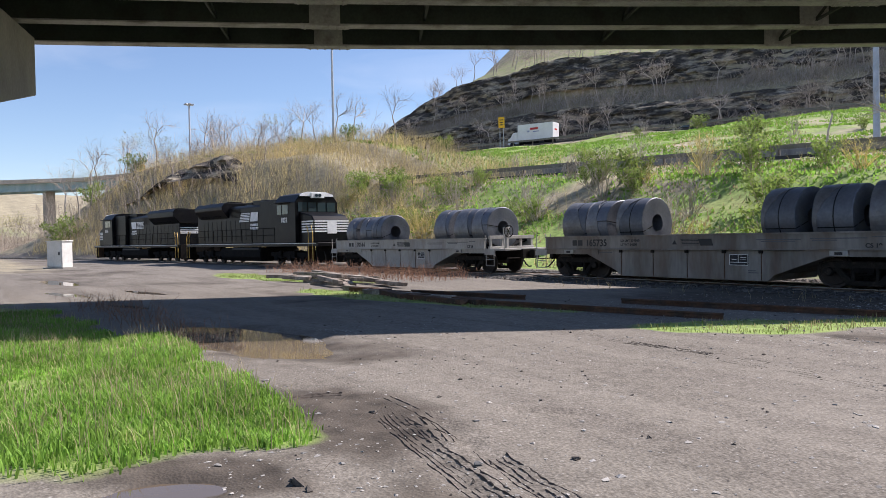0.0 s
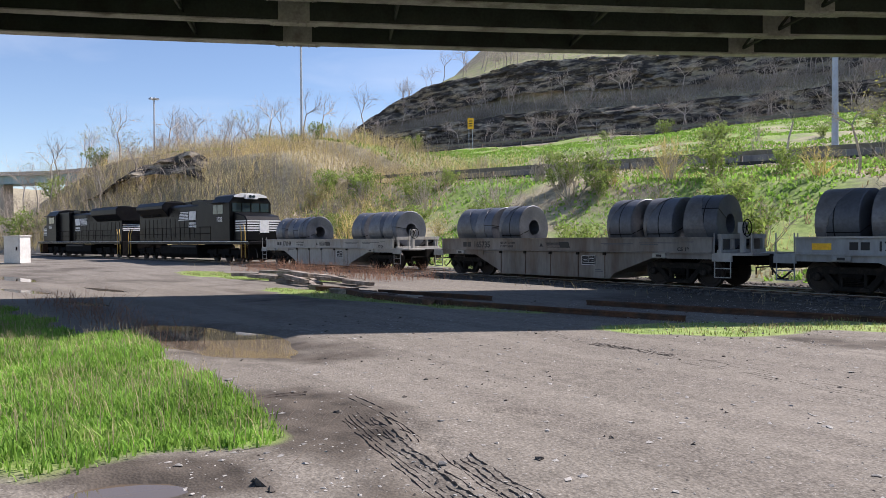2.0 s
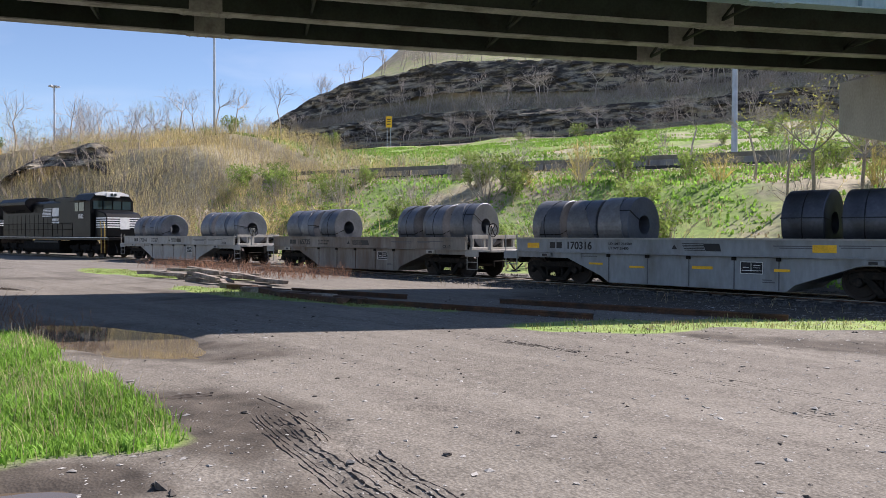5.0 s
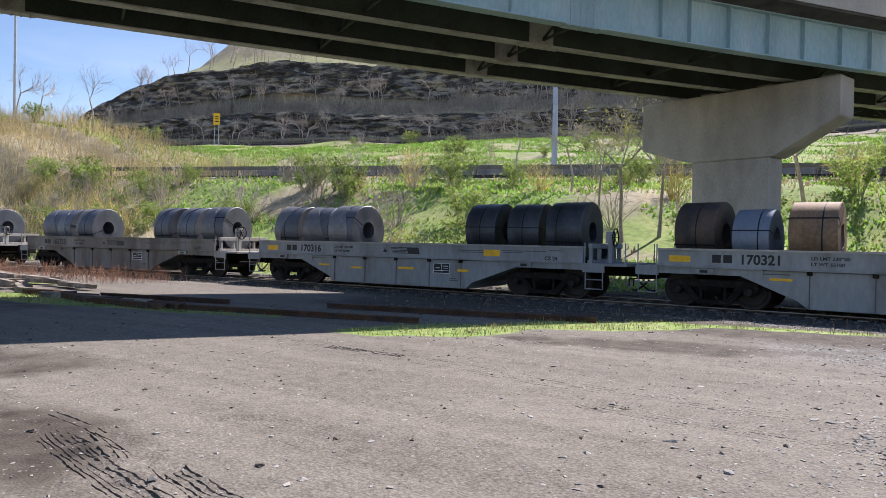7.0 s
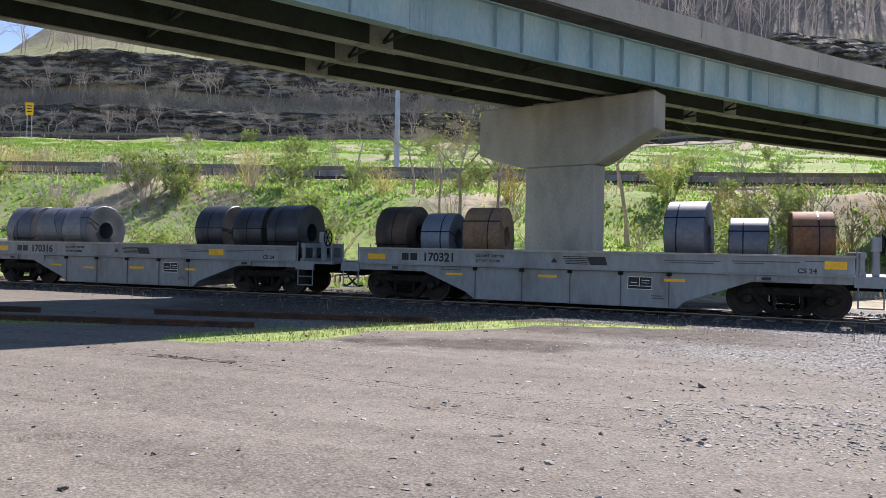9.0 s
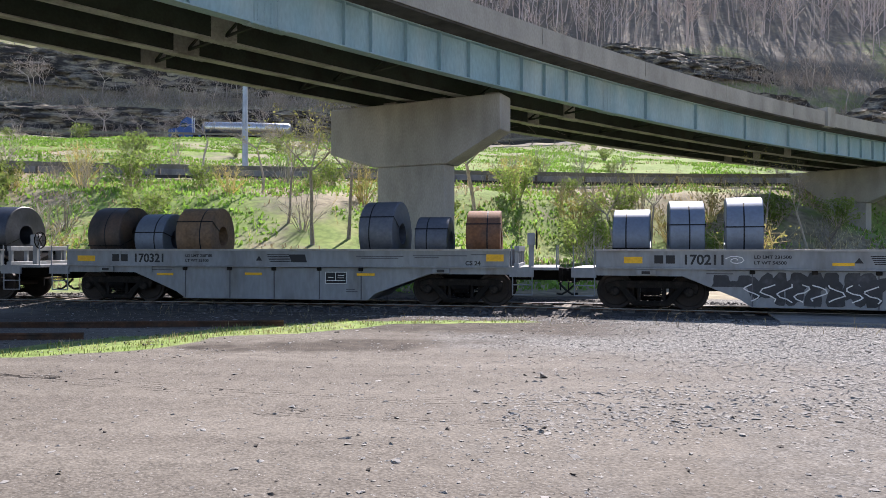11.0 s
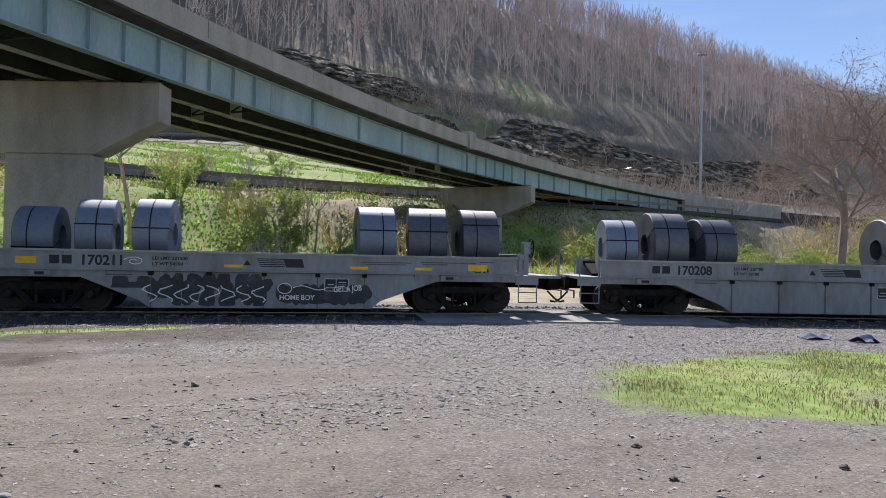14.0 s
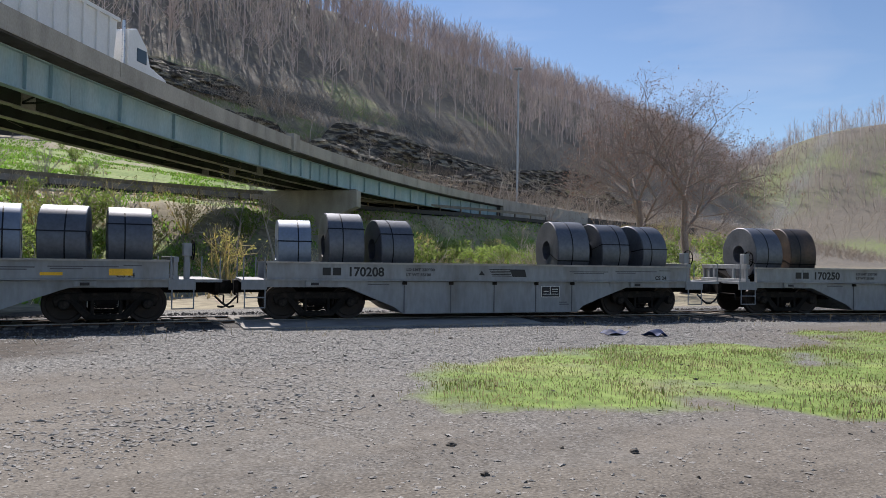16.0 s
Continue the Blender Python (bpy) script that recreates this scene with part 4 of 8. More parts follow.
        for xx in (x0 + 0.05, x1 - 0.05):
            for yy in (-1.36, 1.36):
                tube(bm, (xx, yy, 1.0), (xx, yy, 1.62), 0.018, 6)
        tagged(part("grab_iron", bm, end_mat, plat), kind="stuff")
        if brake:
            # bulkhead frame, hand brake
            bx = x0 + 0.12 if x0 > 5 else x1 - 0.3
            bm = bmesh.new()
            for yy in (-1.2, -0.55, 0.55, 1.2):
                box(bm, bx, yy - 0.05, 1.05, bx + 0.1, yy + 0.05, 1.58)
            box(bm, bx, -1.3, 1.46, bx + 0.12, 1.3, 1.60)
            box(bm, bx - 0.02, -1.3, 1.05, bx + 0.12, 1.3, 1.14)
            part("end_frame", bm, end_mat, plat, "open steel end frame", bevel=0.008)
            wx = bx + 0.4
            bm = bmesh.new()
            box(bm, wx - 0.07, -0.66, 1.05, wx + 0.07, -0.52, 1.92)
            box(bm, wx - 0.1, -0.72, 1.62, wx + 0.1, -0.48, 1.95)
            part("brake_stand", bm, end_mat, plat, "hand brake stand", bevel=0.012)
            bm = bmesh.new()
            for k in range(20):
                a, b = k * math.pi / 10, (k + 1) * math.pi / 10
                tube(bm, (wx + 0.14, -0.6 + 0.25 * math.cos(a), 1.78 + 0.25 * math.sin(a)), (wx + 0.14, -0.6 + 0.25 * math.cos(b), 1.78 + 0.25 * math.sin(b)), 0.018, 5)
            for k in range(6):
                a = k * math.pi / 3
                tube(bm, (wx + 0.12, -0.6, 1.78), (wx + 0.14, -0.6 + 0.25 * math.cos(a), 1.78 + 0.25 * math.sin(a)), 0.012, 4)
            part("brake_wheel", bm, BLACK_IRON, plat, "spoked hand brake wheel")
    # couplers and hoses
    for x, d in ((-0.75, -1), (CAR_L + 1.35, 1)):
        bm = bmesh.new()
        prism(bm, [(x, 0.72), (x + d * 0.28, 0.70), (x + d * 0.30, 0.96), (x, 0.92)][::d], -0.11, 0.11)
        prism(bm, [(x + d * 0.15, 0.64), (x + d * 0.36, 0.64), (x + d * 0.36, 1.0), (x + d * 0.15, 1.0)][::d], -0.19, 0.16)
        box(bm, min(x, x - d * 0.12), -0.45, 0.62, max(x, x - d * 0.12), 0.45, 1.02)
        cp = part("coupler", bm, TRUCK_IRON, car, "knuckle coupler and striker", bevel=0.02)
        bm = bmesh.new()
        pts = [(x - d * 0.1, -0.35, 0.6), (x + d * 0.1, -0.38, 0.4), (x + d * 0.26, -0.38, 0.3), (x + d * 0.4, -0.36, 0.32)]
        for p, q in zip(pts, pts[1:]):
            tube(bm, p, q, 0.028, 6)
        part("brake_hose", bm, TYRE, cp, "hanging rubber brake hose")
        bm = bmesh.new()
        tube(bm, (x - d * 0.05, -1.3, 0.66), (x - d * 0.05, 0.2, 0.66), 0.02, 6)
        tube(bm, (x - d * 0.05, -1.3, 0.66), (x - d * 0.05, -1.3, 0.46), 0.02, 6)
        part("uncoupling_lever", bm, TRUCK_IRON, cp)
    # brake gear under the sill
    bm = bmesh.new()
    tube(bm, (2.3, -0.9, 0.74), (10.0, -0.9, 0.74), 0.03, 6)
    box(bm, 2.6, -1.1, 0.5, 3.1, -0.6, 0.8)
    part("brake_gear", bm, BLACK_IRON, car)
    truck(car, T0)
    truck(car, T1)
    # data: reporting number, load limit, class mark; the owner's mark stays a plain shape
    sx = 1.95
    bm = bmesh.new()
    for k in range(2):
        prism(bm, [(sx - 0.55 + k * 0.27, 1.17), (sx - 0.34 + k * 0.27, 1.17), (sx - 0.34 + k * 0.27, 1.37), (sx - 0.55 + k * 0.27, 1.37)], -1.408, -1.398)
    part("owner_initials_block", bm, dark, car, "plain dark owner's mark")
    lettering(number, 0.33, dark, car, pose(sx + 0.1, -1.402, 1.155, 90), "running_number", 1.0)
    lettering("LD LMT " + limit, 0.105, dark, car, pose(sx + 1.7, -1.402, 1.30, 90), "load_limit", 1.15)
    lettering("LT WT " + weight, 0.105, dark, car, pose(sx + 1.7, -1.402, 1.165, 90), "light_weight", 1.15)
    lettering(class_mark, 0.15, dark, car, pose(11.55, -1.402, 1.10, 90), "class_mark", 1.1)
    # owner's emblem: striped bars and a dark block
    bm = bmesh.new()
    for k in range(5):
        z = 1.17 + k * 0.045
        box(bm, 6.15 - k * 0.02, -1.408, z, 6.75 - k * 0.01, -1.398, z + 0.022)
    prism(bm, [(6.78, 1.16), (7.22, 1.16), (7.16, 1.37), (6.70, 1.37)], -1.408, -1.398)
    tagged(part("emblem", bm, dark, car, "plain striped emblem"), kind="stuff")
    bm = bmesh.new()
    prism(bm, [(5.75, 1.2), (5.93, 1.2), (5.84, 1.33)], -1.408, -1.398)
    part("triangle_mark", bm, dark, car)
    # small lines of lettering too small to read
    bm = bmesh.new()
    for x0, x1, z in ((8.6, 9.9, 1.31), (8.75, 9.75, 1.26), (10.15, 10.95, 1.33), (10.2, 10.85, 1.28), (10.95, 11.6, 1.33), (11.7, 12.1, 1.36), (4.6 - 2.2, 3.2, 0.92), (8.3, 8.55, 0.42), (8.3, 8.62, 0.36)):
        box(bm, x0, -1.406 if z > 1.05 else -1.342, z, x1, -1.398 if z > 1.05 else -1.33, z + 0.025)
    tagged(part("small_lettering", bm, DIM_MARK, car), "rows of small faded lettering", kind="stuff")
    if marks:
        bm = bmesh.new()
        box(bm, 7.72, -1.342, 0.58, 8.32, -1.33, 0.90)
        lp = part("data_panel", bm, BLACK_MARK, car, "black data stencil panel with white frame")
        bm = bmesh.new()
        for x0, x1, z0, z1 in ((7.72, 8.32, 0.885, 0.9), (7.72, 8.32, 0.58, 0.595), (7.72, 7.735, 0.58, 0.9), (8.305, 8.32, 0.58, 0.9), (8.0, 8.015, 0.65, 0.88), (7.76, 8.28, 0.66, 0.675), (7.8, 7.95, 0.74, 0.76), (8.07, 8.25, 0.8, 0.82), (8.07, 8.25, 0.74, 0.75)):
            box(bm, x0, -1.352, z0, x1, -1.343, z1)
        part("panel_frame", bm, WHITE_MARK, lp)
    for x0, x1, z0, z1 in yellow:
        plate(car, "reflector", x0, x1, z0, z1, YELLOW, -1.4 if z0 > 1.03 else -1.34, 0.009, "yellow reflective patch")
    # jacking pad and end data tags
    for x in (1.2, 10.9):
        bm = bmesh.new()
        box(bm, x - 0.24, -1.43, 0.88, x + 0.24, -1.36, 1.02)
        pd = part("jacking_pad", bm, end_mat, car, bevel=0.01)
        bm = bmesh.new()
        box(bm, x - 0.1, -1.438, 0.91, x + 0.1, -1.428, 0.98)
        part("pad_plate", bm, BLACK_MARK, pd)
    return car


def steel_coil(width, radius, mat, bands, label, bore=0.3, flap=False):
    """One coil of sheet steel, its axis along the car, with straps round it and through the eye."""
    bm = bmesh.new()
    h = width / 2
    rr = random.Random(int(width * 1000 + radius * 77))
    prof = [(-h, bore), (-h + 0.015, radius * 0.5), (-h, radius * 0.75), (-h + 0.01, radius - 0.02), (-h + 0.03, radius), (h - 0.03, radius), (h - 0.01, radius - 0.02), (h, radius * 0.75), (h - 0.015, radius * 0.5), (h, bore)]
    lathe_x(bm, prof, 40)
    for v in bm.verts:
        ang = math.atan2(v.co.z, v.co.y)
        v.co.x += 0.008 * math.sin(ang * 3 + width * 9)
    ob = thing("steel_coil", bm, mat, label, "steel coil", "steel coils on the train", smooth=True)
    bm = bmesh.new()
    for b in range(bands):
        x = -h + width * (b + 1) / (bands + 1) + rr.uniform(-0.2, 0.2) * width
        lathe_x(bm, [(x - 0.016, radius - 0.01), (x - 0.016, radius + 0.006), (x + 0.016, radius + 0.006), (x + 0.016, radius - 0.01)], 40)
    part("strap", bm, BAND_STEEL, ob, "dark steel strap")
    bm = bmesh.new()
    a = radians(rr.choice((150, 165, 172, 200)))
    y, z = math.cos(a), math.sin(a)
    n = Vector((0, -z, y)) * 0.016
    path = [Vector((-h - 0.006, y * bore, z * bore)), Vector((-h - 0.006, y * (radius + 0.006), z * (radius + 0.006))), Vector((h + 0.006, y * (radius + 0.006), z * (radius + 0.006))), Vector((h + 0.006, y * bore, z * bore))]
    for p, q in zip(path, path[1:]):
        out = Vector((0, y, z)) * 0.008 if abs(p.x - q.x) > 0.1 else Vector((0.006 * (1 if p.x > 0 else -1), 0, 0))
        vs = [bm.verts.new(v) for v in (p - n, p + n, q + n, q - n)]
        ws = [bm.verts.new(v) for v in (p - n - out, p + n - out, q + n - out, q - n - out)]
        bm.faces.new(vs)
        bm.faces.new(ws[::-1])
        for i in range(4):
            bm.faces.new((vs[i], ws[i], ws[(i + 1) % 4], vs[(i + 1) % 4]))
    part("eye_strap", bm, BAND_STEEL, ob, "dark strap through the eye")
    if flap:
        # loose outer wrap, torn slantwise, standing off the coil
        bm = bmesh.new()
        slant, cut, lift = rr.uniform(0.5, 1.1) * rr.choice((-1, 1)), rr.uniform(-0.3, 0.35) * h, rr.uniform(0.012, 0.03)
        rows = []
        for i in range(25):
            a = radians(40 + 190 * i / 24)
            x1 = max(-h + 0.12, min(h - 0.03, cut + slant * h * math.sin((i / 24 - 0.5) * 2.6) + rr.uniform(-0.03, 0.03)))
            r = radius + 0.008 + lift * (0.5 + 0.5 * math.sin(i * 0.55 + slant * 5))
            rows.append([bm.verts.new((x, math.cos(a) * q, math.sin(a) * q)) for x, q in ((-h + 0.01, radius - 0.005), (-h + 0.01, r), (x1, r), (x1, radius - 0.005))])
        for p, q in zip(rows, rows[1:]):
            for j in range(3):
                bm.faces.new((p[j], q[j], q[j + 1], p[j + 1]))
        part("outer_wrap", bm, COIL_WRAP, ob, "pale torn outer wrap")
    return ob


Y4 = ((0.95, 1.5, 1.15, 1.3),)
CARS = [
    # start place, paint, end paint, number, limit, weight, class, label, yellow patches, coils (x, width, radius, steel)
    (-36.8, CAR_TAN, CAR_TAN, "170144", "231500", "54500", "CS 24", "pale weathered coil car behind the locomotives", (),
     [(0.80, 1.12, 0.87, "S"), (2.13, 1.10, 0.86, "S"), (3.52, 1.15, 0.88, "S"), (9.08, 1.15, 0.90, "S"), (10.50, 1.15, 0.90, "S"), (11.90, 1.18, 0.90, "S")]),
    (-20.35, CAR_BROWN, CAR_TAN, "165735", "231500", "54500", "CS 19", "brown-stained grey coil car with a rusty sill", (),
     [(0.80, 1.15, 0.87, "S"), (2.13, 1.10, 0.87, "S"), (3.52, 1.15, 0.88, "S"), (9.08, 1.15, 0.88, "S"), (10.50, 1.15, 0.88, "S"), (11.90, 1.15, 0.89, "S")]),
    (-5.12, CAR_GREY, CAR_GREY, "170316", "231500", "55400", "CS 24", "grey coil car with yellow reflective patches",
     ((0.45, 0.95, 1.17, 1.34), (9.55, 10.1, 1.17, 1.36), (2.9, 3.4, 0.68, 0.74), (4.35, 4.85, 0.62, 0.68), (6.35, 6.95, 0.66, 0.74), (8.6, 9.0, 0.66, 0.73)),
     [(0.80, 1.20, 0.87, "S"), (2.13, 1.15, 0.86, "S"), (3.52, 1.20, 0.88, "S"), (9.08, 1.12, 0.88, "D"), (10.50, 1.10, 0.87, "D"), (11.90, 1.20, 0.89, "D")]),
    (9.8, CAR_GREY, CAR_GREY, "170321", "230900", "55100", "CS 24", "light grey coil car with several yellow patches",
     ((0.3, 0.85, 1.17, 1.33), (12.1, 12.55, 1.2, 1.38), (2.75, 3.25, 0.78, 0.84), (5.4, 5.9, 0.80, 0.87), (8.6, 9.1, 0.80, 0.87)),
     [(0.80, 1.15, 0.86, "B"), (2.13, 0.98, 0.76, "L"), (3.52, 1.15, 0.84, "T"), (9.08, 1.05, 0.90, "S"), (10.50, 0.98, 0.69, "S"), (11.90, 1.00, 0.77, "R")]),
    (24.88, CAR_GREY, CAR_GREY, "170211", "231500", "54500", "CS 24", "grey coil car with black graffiti on its belly",
     ((0.68, 1.12, 1.17, 1.33), (5.3, 5.75, 1.14, 1.21), (8.35, 8.8, 1.14, 1.21), (10.0, 10.45, 1.14, 1.21), (11.4, 11.9, 1.14, 1.30)),
     [(0.80, 1.00, 0.76, "L"), (2.13, 0.92, 0.86, "L"), (3.52, 0.93, 0.89, "L"), (9.08, 1.05, 0.88, "L"), (10.50, 1.10, 0.88, "S"), (11.90, 1.08, 0.88, "S")]),
    (40.1, CAR_GREY, CAR_GREY, "170208", "230900", "55100", "CS 24", "dusty grey coil car with a rusty stripe",
     ((0.0, 1.0, 0.90, 1.0), (10.8, 11.8, 0.90, 0.99)),
     [(0.80, 0.95, 0.80, "L"), (2.13, 1.05, 0.91, "S"), (3.52, 1.05, 0.84, "S"), (9.08, 1.10, 0.90, "S"), (10.50, 1.05, 0.88, "S"), (11.90, 1.05, 0.87, "S")]),
    (55.55, CAR_GREY, CAR_GREY, "170250", "230900", "55100", "CS 24", "light grey coil car following in the train", (),
     [(0.80, 1.10, 0.90, "S"), (2.13, 1.00, 0.90, "B")])
]
COIL_MATS = {"S": (COIL_STEEL, "grey hot-rolled steel coil bound with dark straps"), "D": (COIL_DARK, "dark scaled steel coil bound with straps"),
             "R": (COIL_RUST, "orange rusted steel coil on the car"), "T": (COIL_TAN, "tan rust-covered steel coil on the car"), "B": (COIL_BROWN, "part-rusted brown steel coil with straps"), "L": (COIL_BLUE, "bright blue-grey steel coil with straps")}


def blob_outline(rng, cx, cz, rx, rz, n=22, rough=0.35):
    k = [rng.uniform(-1, 1) for _ in range(8)]
    pts = []
    for i in range(n):
        a = 2 * math.pi * i / n
        r = 1 + rough * (0.5 * k[0] * math.sin(2 * a + k[1] * 3) + 0.35 * k[2] * math.sin(3 * a + k[3] * 3) + 0.3 * k[4] * math.sin(5 * a + k[5] * 3))
        pts.append((cx + rx * r * math.cos(a), cz + rz * r * math.sin(a)))
    return pts


def stroke(bm, pts, half, y):
    """A flat painted line through pts (x, z)."""
    for (x0, z0), (x1, z1) in zip(pts, pts[1:]):
        d = Vector((x1 - x0, z1 - z0)).normalized() * half
        quad = [(x0 - d.y, z0 + d.x), (x0 + d.y, z0 - d.x), (x1 + d.y + d.x, z1 - d.x + d.y), (x1 - d.y + d.x, z1 + d.x + d.y)]
        prism(bm, quad, y, y + 0.004)


def graffiti(car):
    """Sprayed black shapes with pale outlines along the belly, and scrawled words."""
    rng = random.Random(5)
    for i in range(9):
        bm = bmesh.new()
        x = 2.95 + i * 0.4
        top = 0.98 if i > 1 else 0.9
        prism(bm, [(px, min(top, max(0.2 if px > 3.55 else 0.62, pz))) for px, pz in blob_outline(rng, x, 0.62, 0.25, 0.38, rough=0.9)], -1.3445 - 0.0002 * i, -1.331)
        part("sprayed_letter", bm, GRAFFITI_BLACK, car, "sprayed black letter shape")
    for i in range(9):
        bm = bmesh.new()
        x = 7.0 + i * 0.21
        prism(bm, blob_outline(rng, 6.75 + i * 0.24, 0.5, 0.21, 0.25, rough=0.4), -1.3445 - 0.0002 * i, -1.331)
        part("sprayed_letter", bm, GRAFFITI_BLACK, car)
    for i in range(8):
        bm = bmesh.new()
        x, z = 3.6 + i * 0.36, 0.5
        pts = [(x + 0.17 * math.sin(j * 0.9 + i), z - 0.2 + j * 0.055 + rng.uniform(-0.02, 0.02)) for j in range(8)]
        stroke(bm, pts, 0.014, -1.352)
        part("sprayed_outline", bm, WHITE_MARK, car, "pale sprayed outline")
    bm = bmesh.new()
    ring = [(6.75 + 0.17 * math.cos(a * 0.5), 0.64 + 0.13 * math.sin(a * 0.5)) for a in range(14)]
    stroke(bm, ring, 0.012, -1.352)
    loop = [(7.35 + 0.4 * (a / 6 - 1), 0.66 + 0.05 * math.sin(a * 0.5)) for a in range(13)]
    stroke(bm, loop, 0.012, -1.352)
    part("sprayed_outline", bm, WHITE_MARK, car)
    lettering("HOME", 0.17, WHITE_MARK, car, pose(6.62, -1.35, 0.36, 90, 0, 0), "scrawled_word")
    lettering("BOY", 0.17, WHITE_MARK, car, pose(7.14, -1.35, 0.36, 90, 0, 0), "scrawled_word")
    lettering("GET A JOB", 0.2, WHITE_MARK, car, pose(7.95, -1.35, 0.56, 90, -4, 0), "scrawled_words", 0.75)
    bm = bmesh.new()
    spiral = [(3.25 + (0.03 + 0.012 * a) * 1.3 * math.cos(a * 0.7), 1.255 + (0.03 + 0.006 * a) * math.sin(a * 0.7)) for a in range(14)]
    stroke(bm, spiral, 0.01, -1.407)
    part("sprayed_outline", bm, WHITE_MARK, car)


def build_train():
    for s0, paint, end, number, limit, weight, cls, label, yellow, coils in CARS:
        car = coil_car(paint, number, limit, weight, cls, label, end, yellow, brake_left=(number == "170250"))
        if number == "170211":
            graffiti(car)
        mid = (T0 + T1) / 2
        half = (T1 - T0) / 2
        MOVERS.append((car, s0 + mid, half, pose(-mid, 0, 0)))
        for x, wdt, rad, kind in coils:
            mat, text = COIL_MATS[kind]
            skew = ((len(MOVERS) * 37) % 11 - 5) * (1.3 if kind == "S" else 0.7)
            c = steel_coil(wdt - 0.06, rad, mat, 1, text, flap=(kind == "S" and s0 < 0))
            # each coil lies in the trough, touching its two sloped sides
            z = 1.10 + rad / math.cos(math.atan2(0.34, 0.99)) - 0.3 * 0.343
            MOVERS.append((c, s0 + mid, half, pose(x - mid, 0.01 * skew, z, 0, 0, skew)))


build_train()


# ---- locomotives ----
LOCO_L = 21.8


def loco_truck(loco, x):
    bm = bmesh.new()
    for sgn in (-1, 1):
        y0, y1 = sgn * 1.05 - 0.1, sgn * 1.05 + 0.1
        prism(bm, [(-2.5, 0.62), (-2.4, 0.84), (-0.9, 0.78), (0, 0.92), (0.9, 0.78), (2.4, 0.84), (2.5, 0.62), (1.9, 0.5), (-1.9, 0.5)], y0, y1)
        for ax in (-1.75, 0, 1.75):
            prism(bm, [(ax - 0.24, 0.28), (ax + 0.24, 0.28), (ax + 0.2, 0.66), (ax - 0.2, 0.66)], y0 - 0.02, y1 + 0.02)
        for sx in (-0.9, 0.9):
            tube(bm, (sx, sgn * 1.2, 0.55), (sx, sgn * 1.2, 0.95), 0.09, 10)
            tube(bm, (sx - 0.35, sgn * 1.22, 0.5), (sx + 0.35, sgn * 1.22, 0.42), 0.05, 8)
    box(bm, -2.2, -0.9, 0.55, 2.2, 0.9, 0.85)
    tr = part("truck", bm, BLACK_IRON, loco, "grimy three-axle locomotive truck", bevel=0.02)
    tr.matrix_basis = pose(x, 0, 0)
    for ax in (-1.75, 0, 1.75):
        o = new("wheelset", WHEELSET)
        o.parent = tr
        o.matrix_basis = pose(ax, 0, WHEEL_R)
        ROLLERS.append((o, ax))


def rounded(bm, pts, y0, y1):
    prism(bm, pts, y0, y1)


def cross_section(bm, pts, x0, x1, x0_top=None):
    """A solid with the outline pts (y, z) from x0 to x1."""
    a = [bm.verts.new((x0, y, z)) for y, z in pts]
    b = [bm.verts.new((x1, y, z)) for y, z in pts]
    n = len(pts)
    bm.faces.new(a)
    bm.faces.new(b[::-1])
    for i in range(n):
        bm.faces.new((a[i], b[i], b[(i + 1) % n], a[(i + 1) % n]))


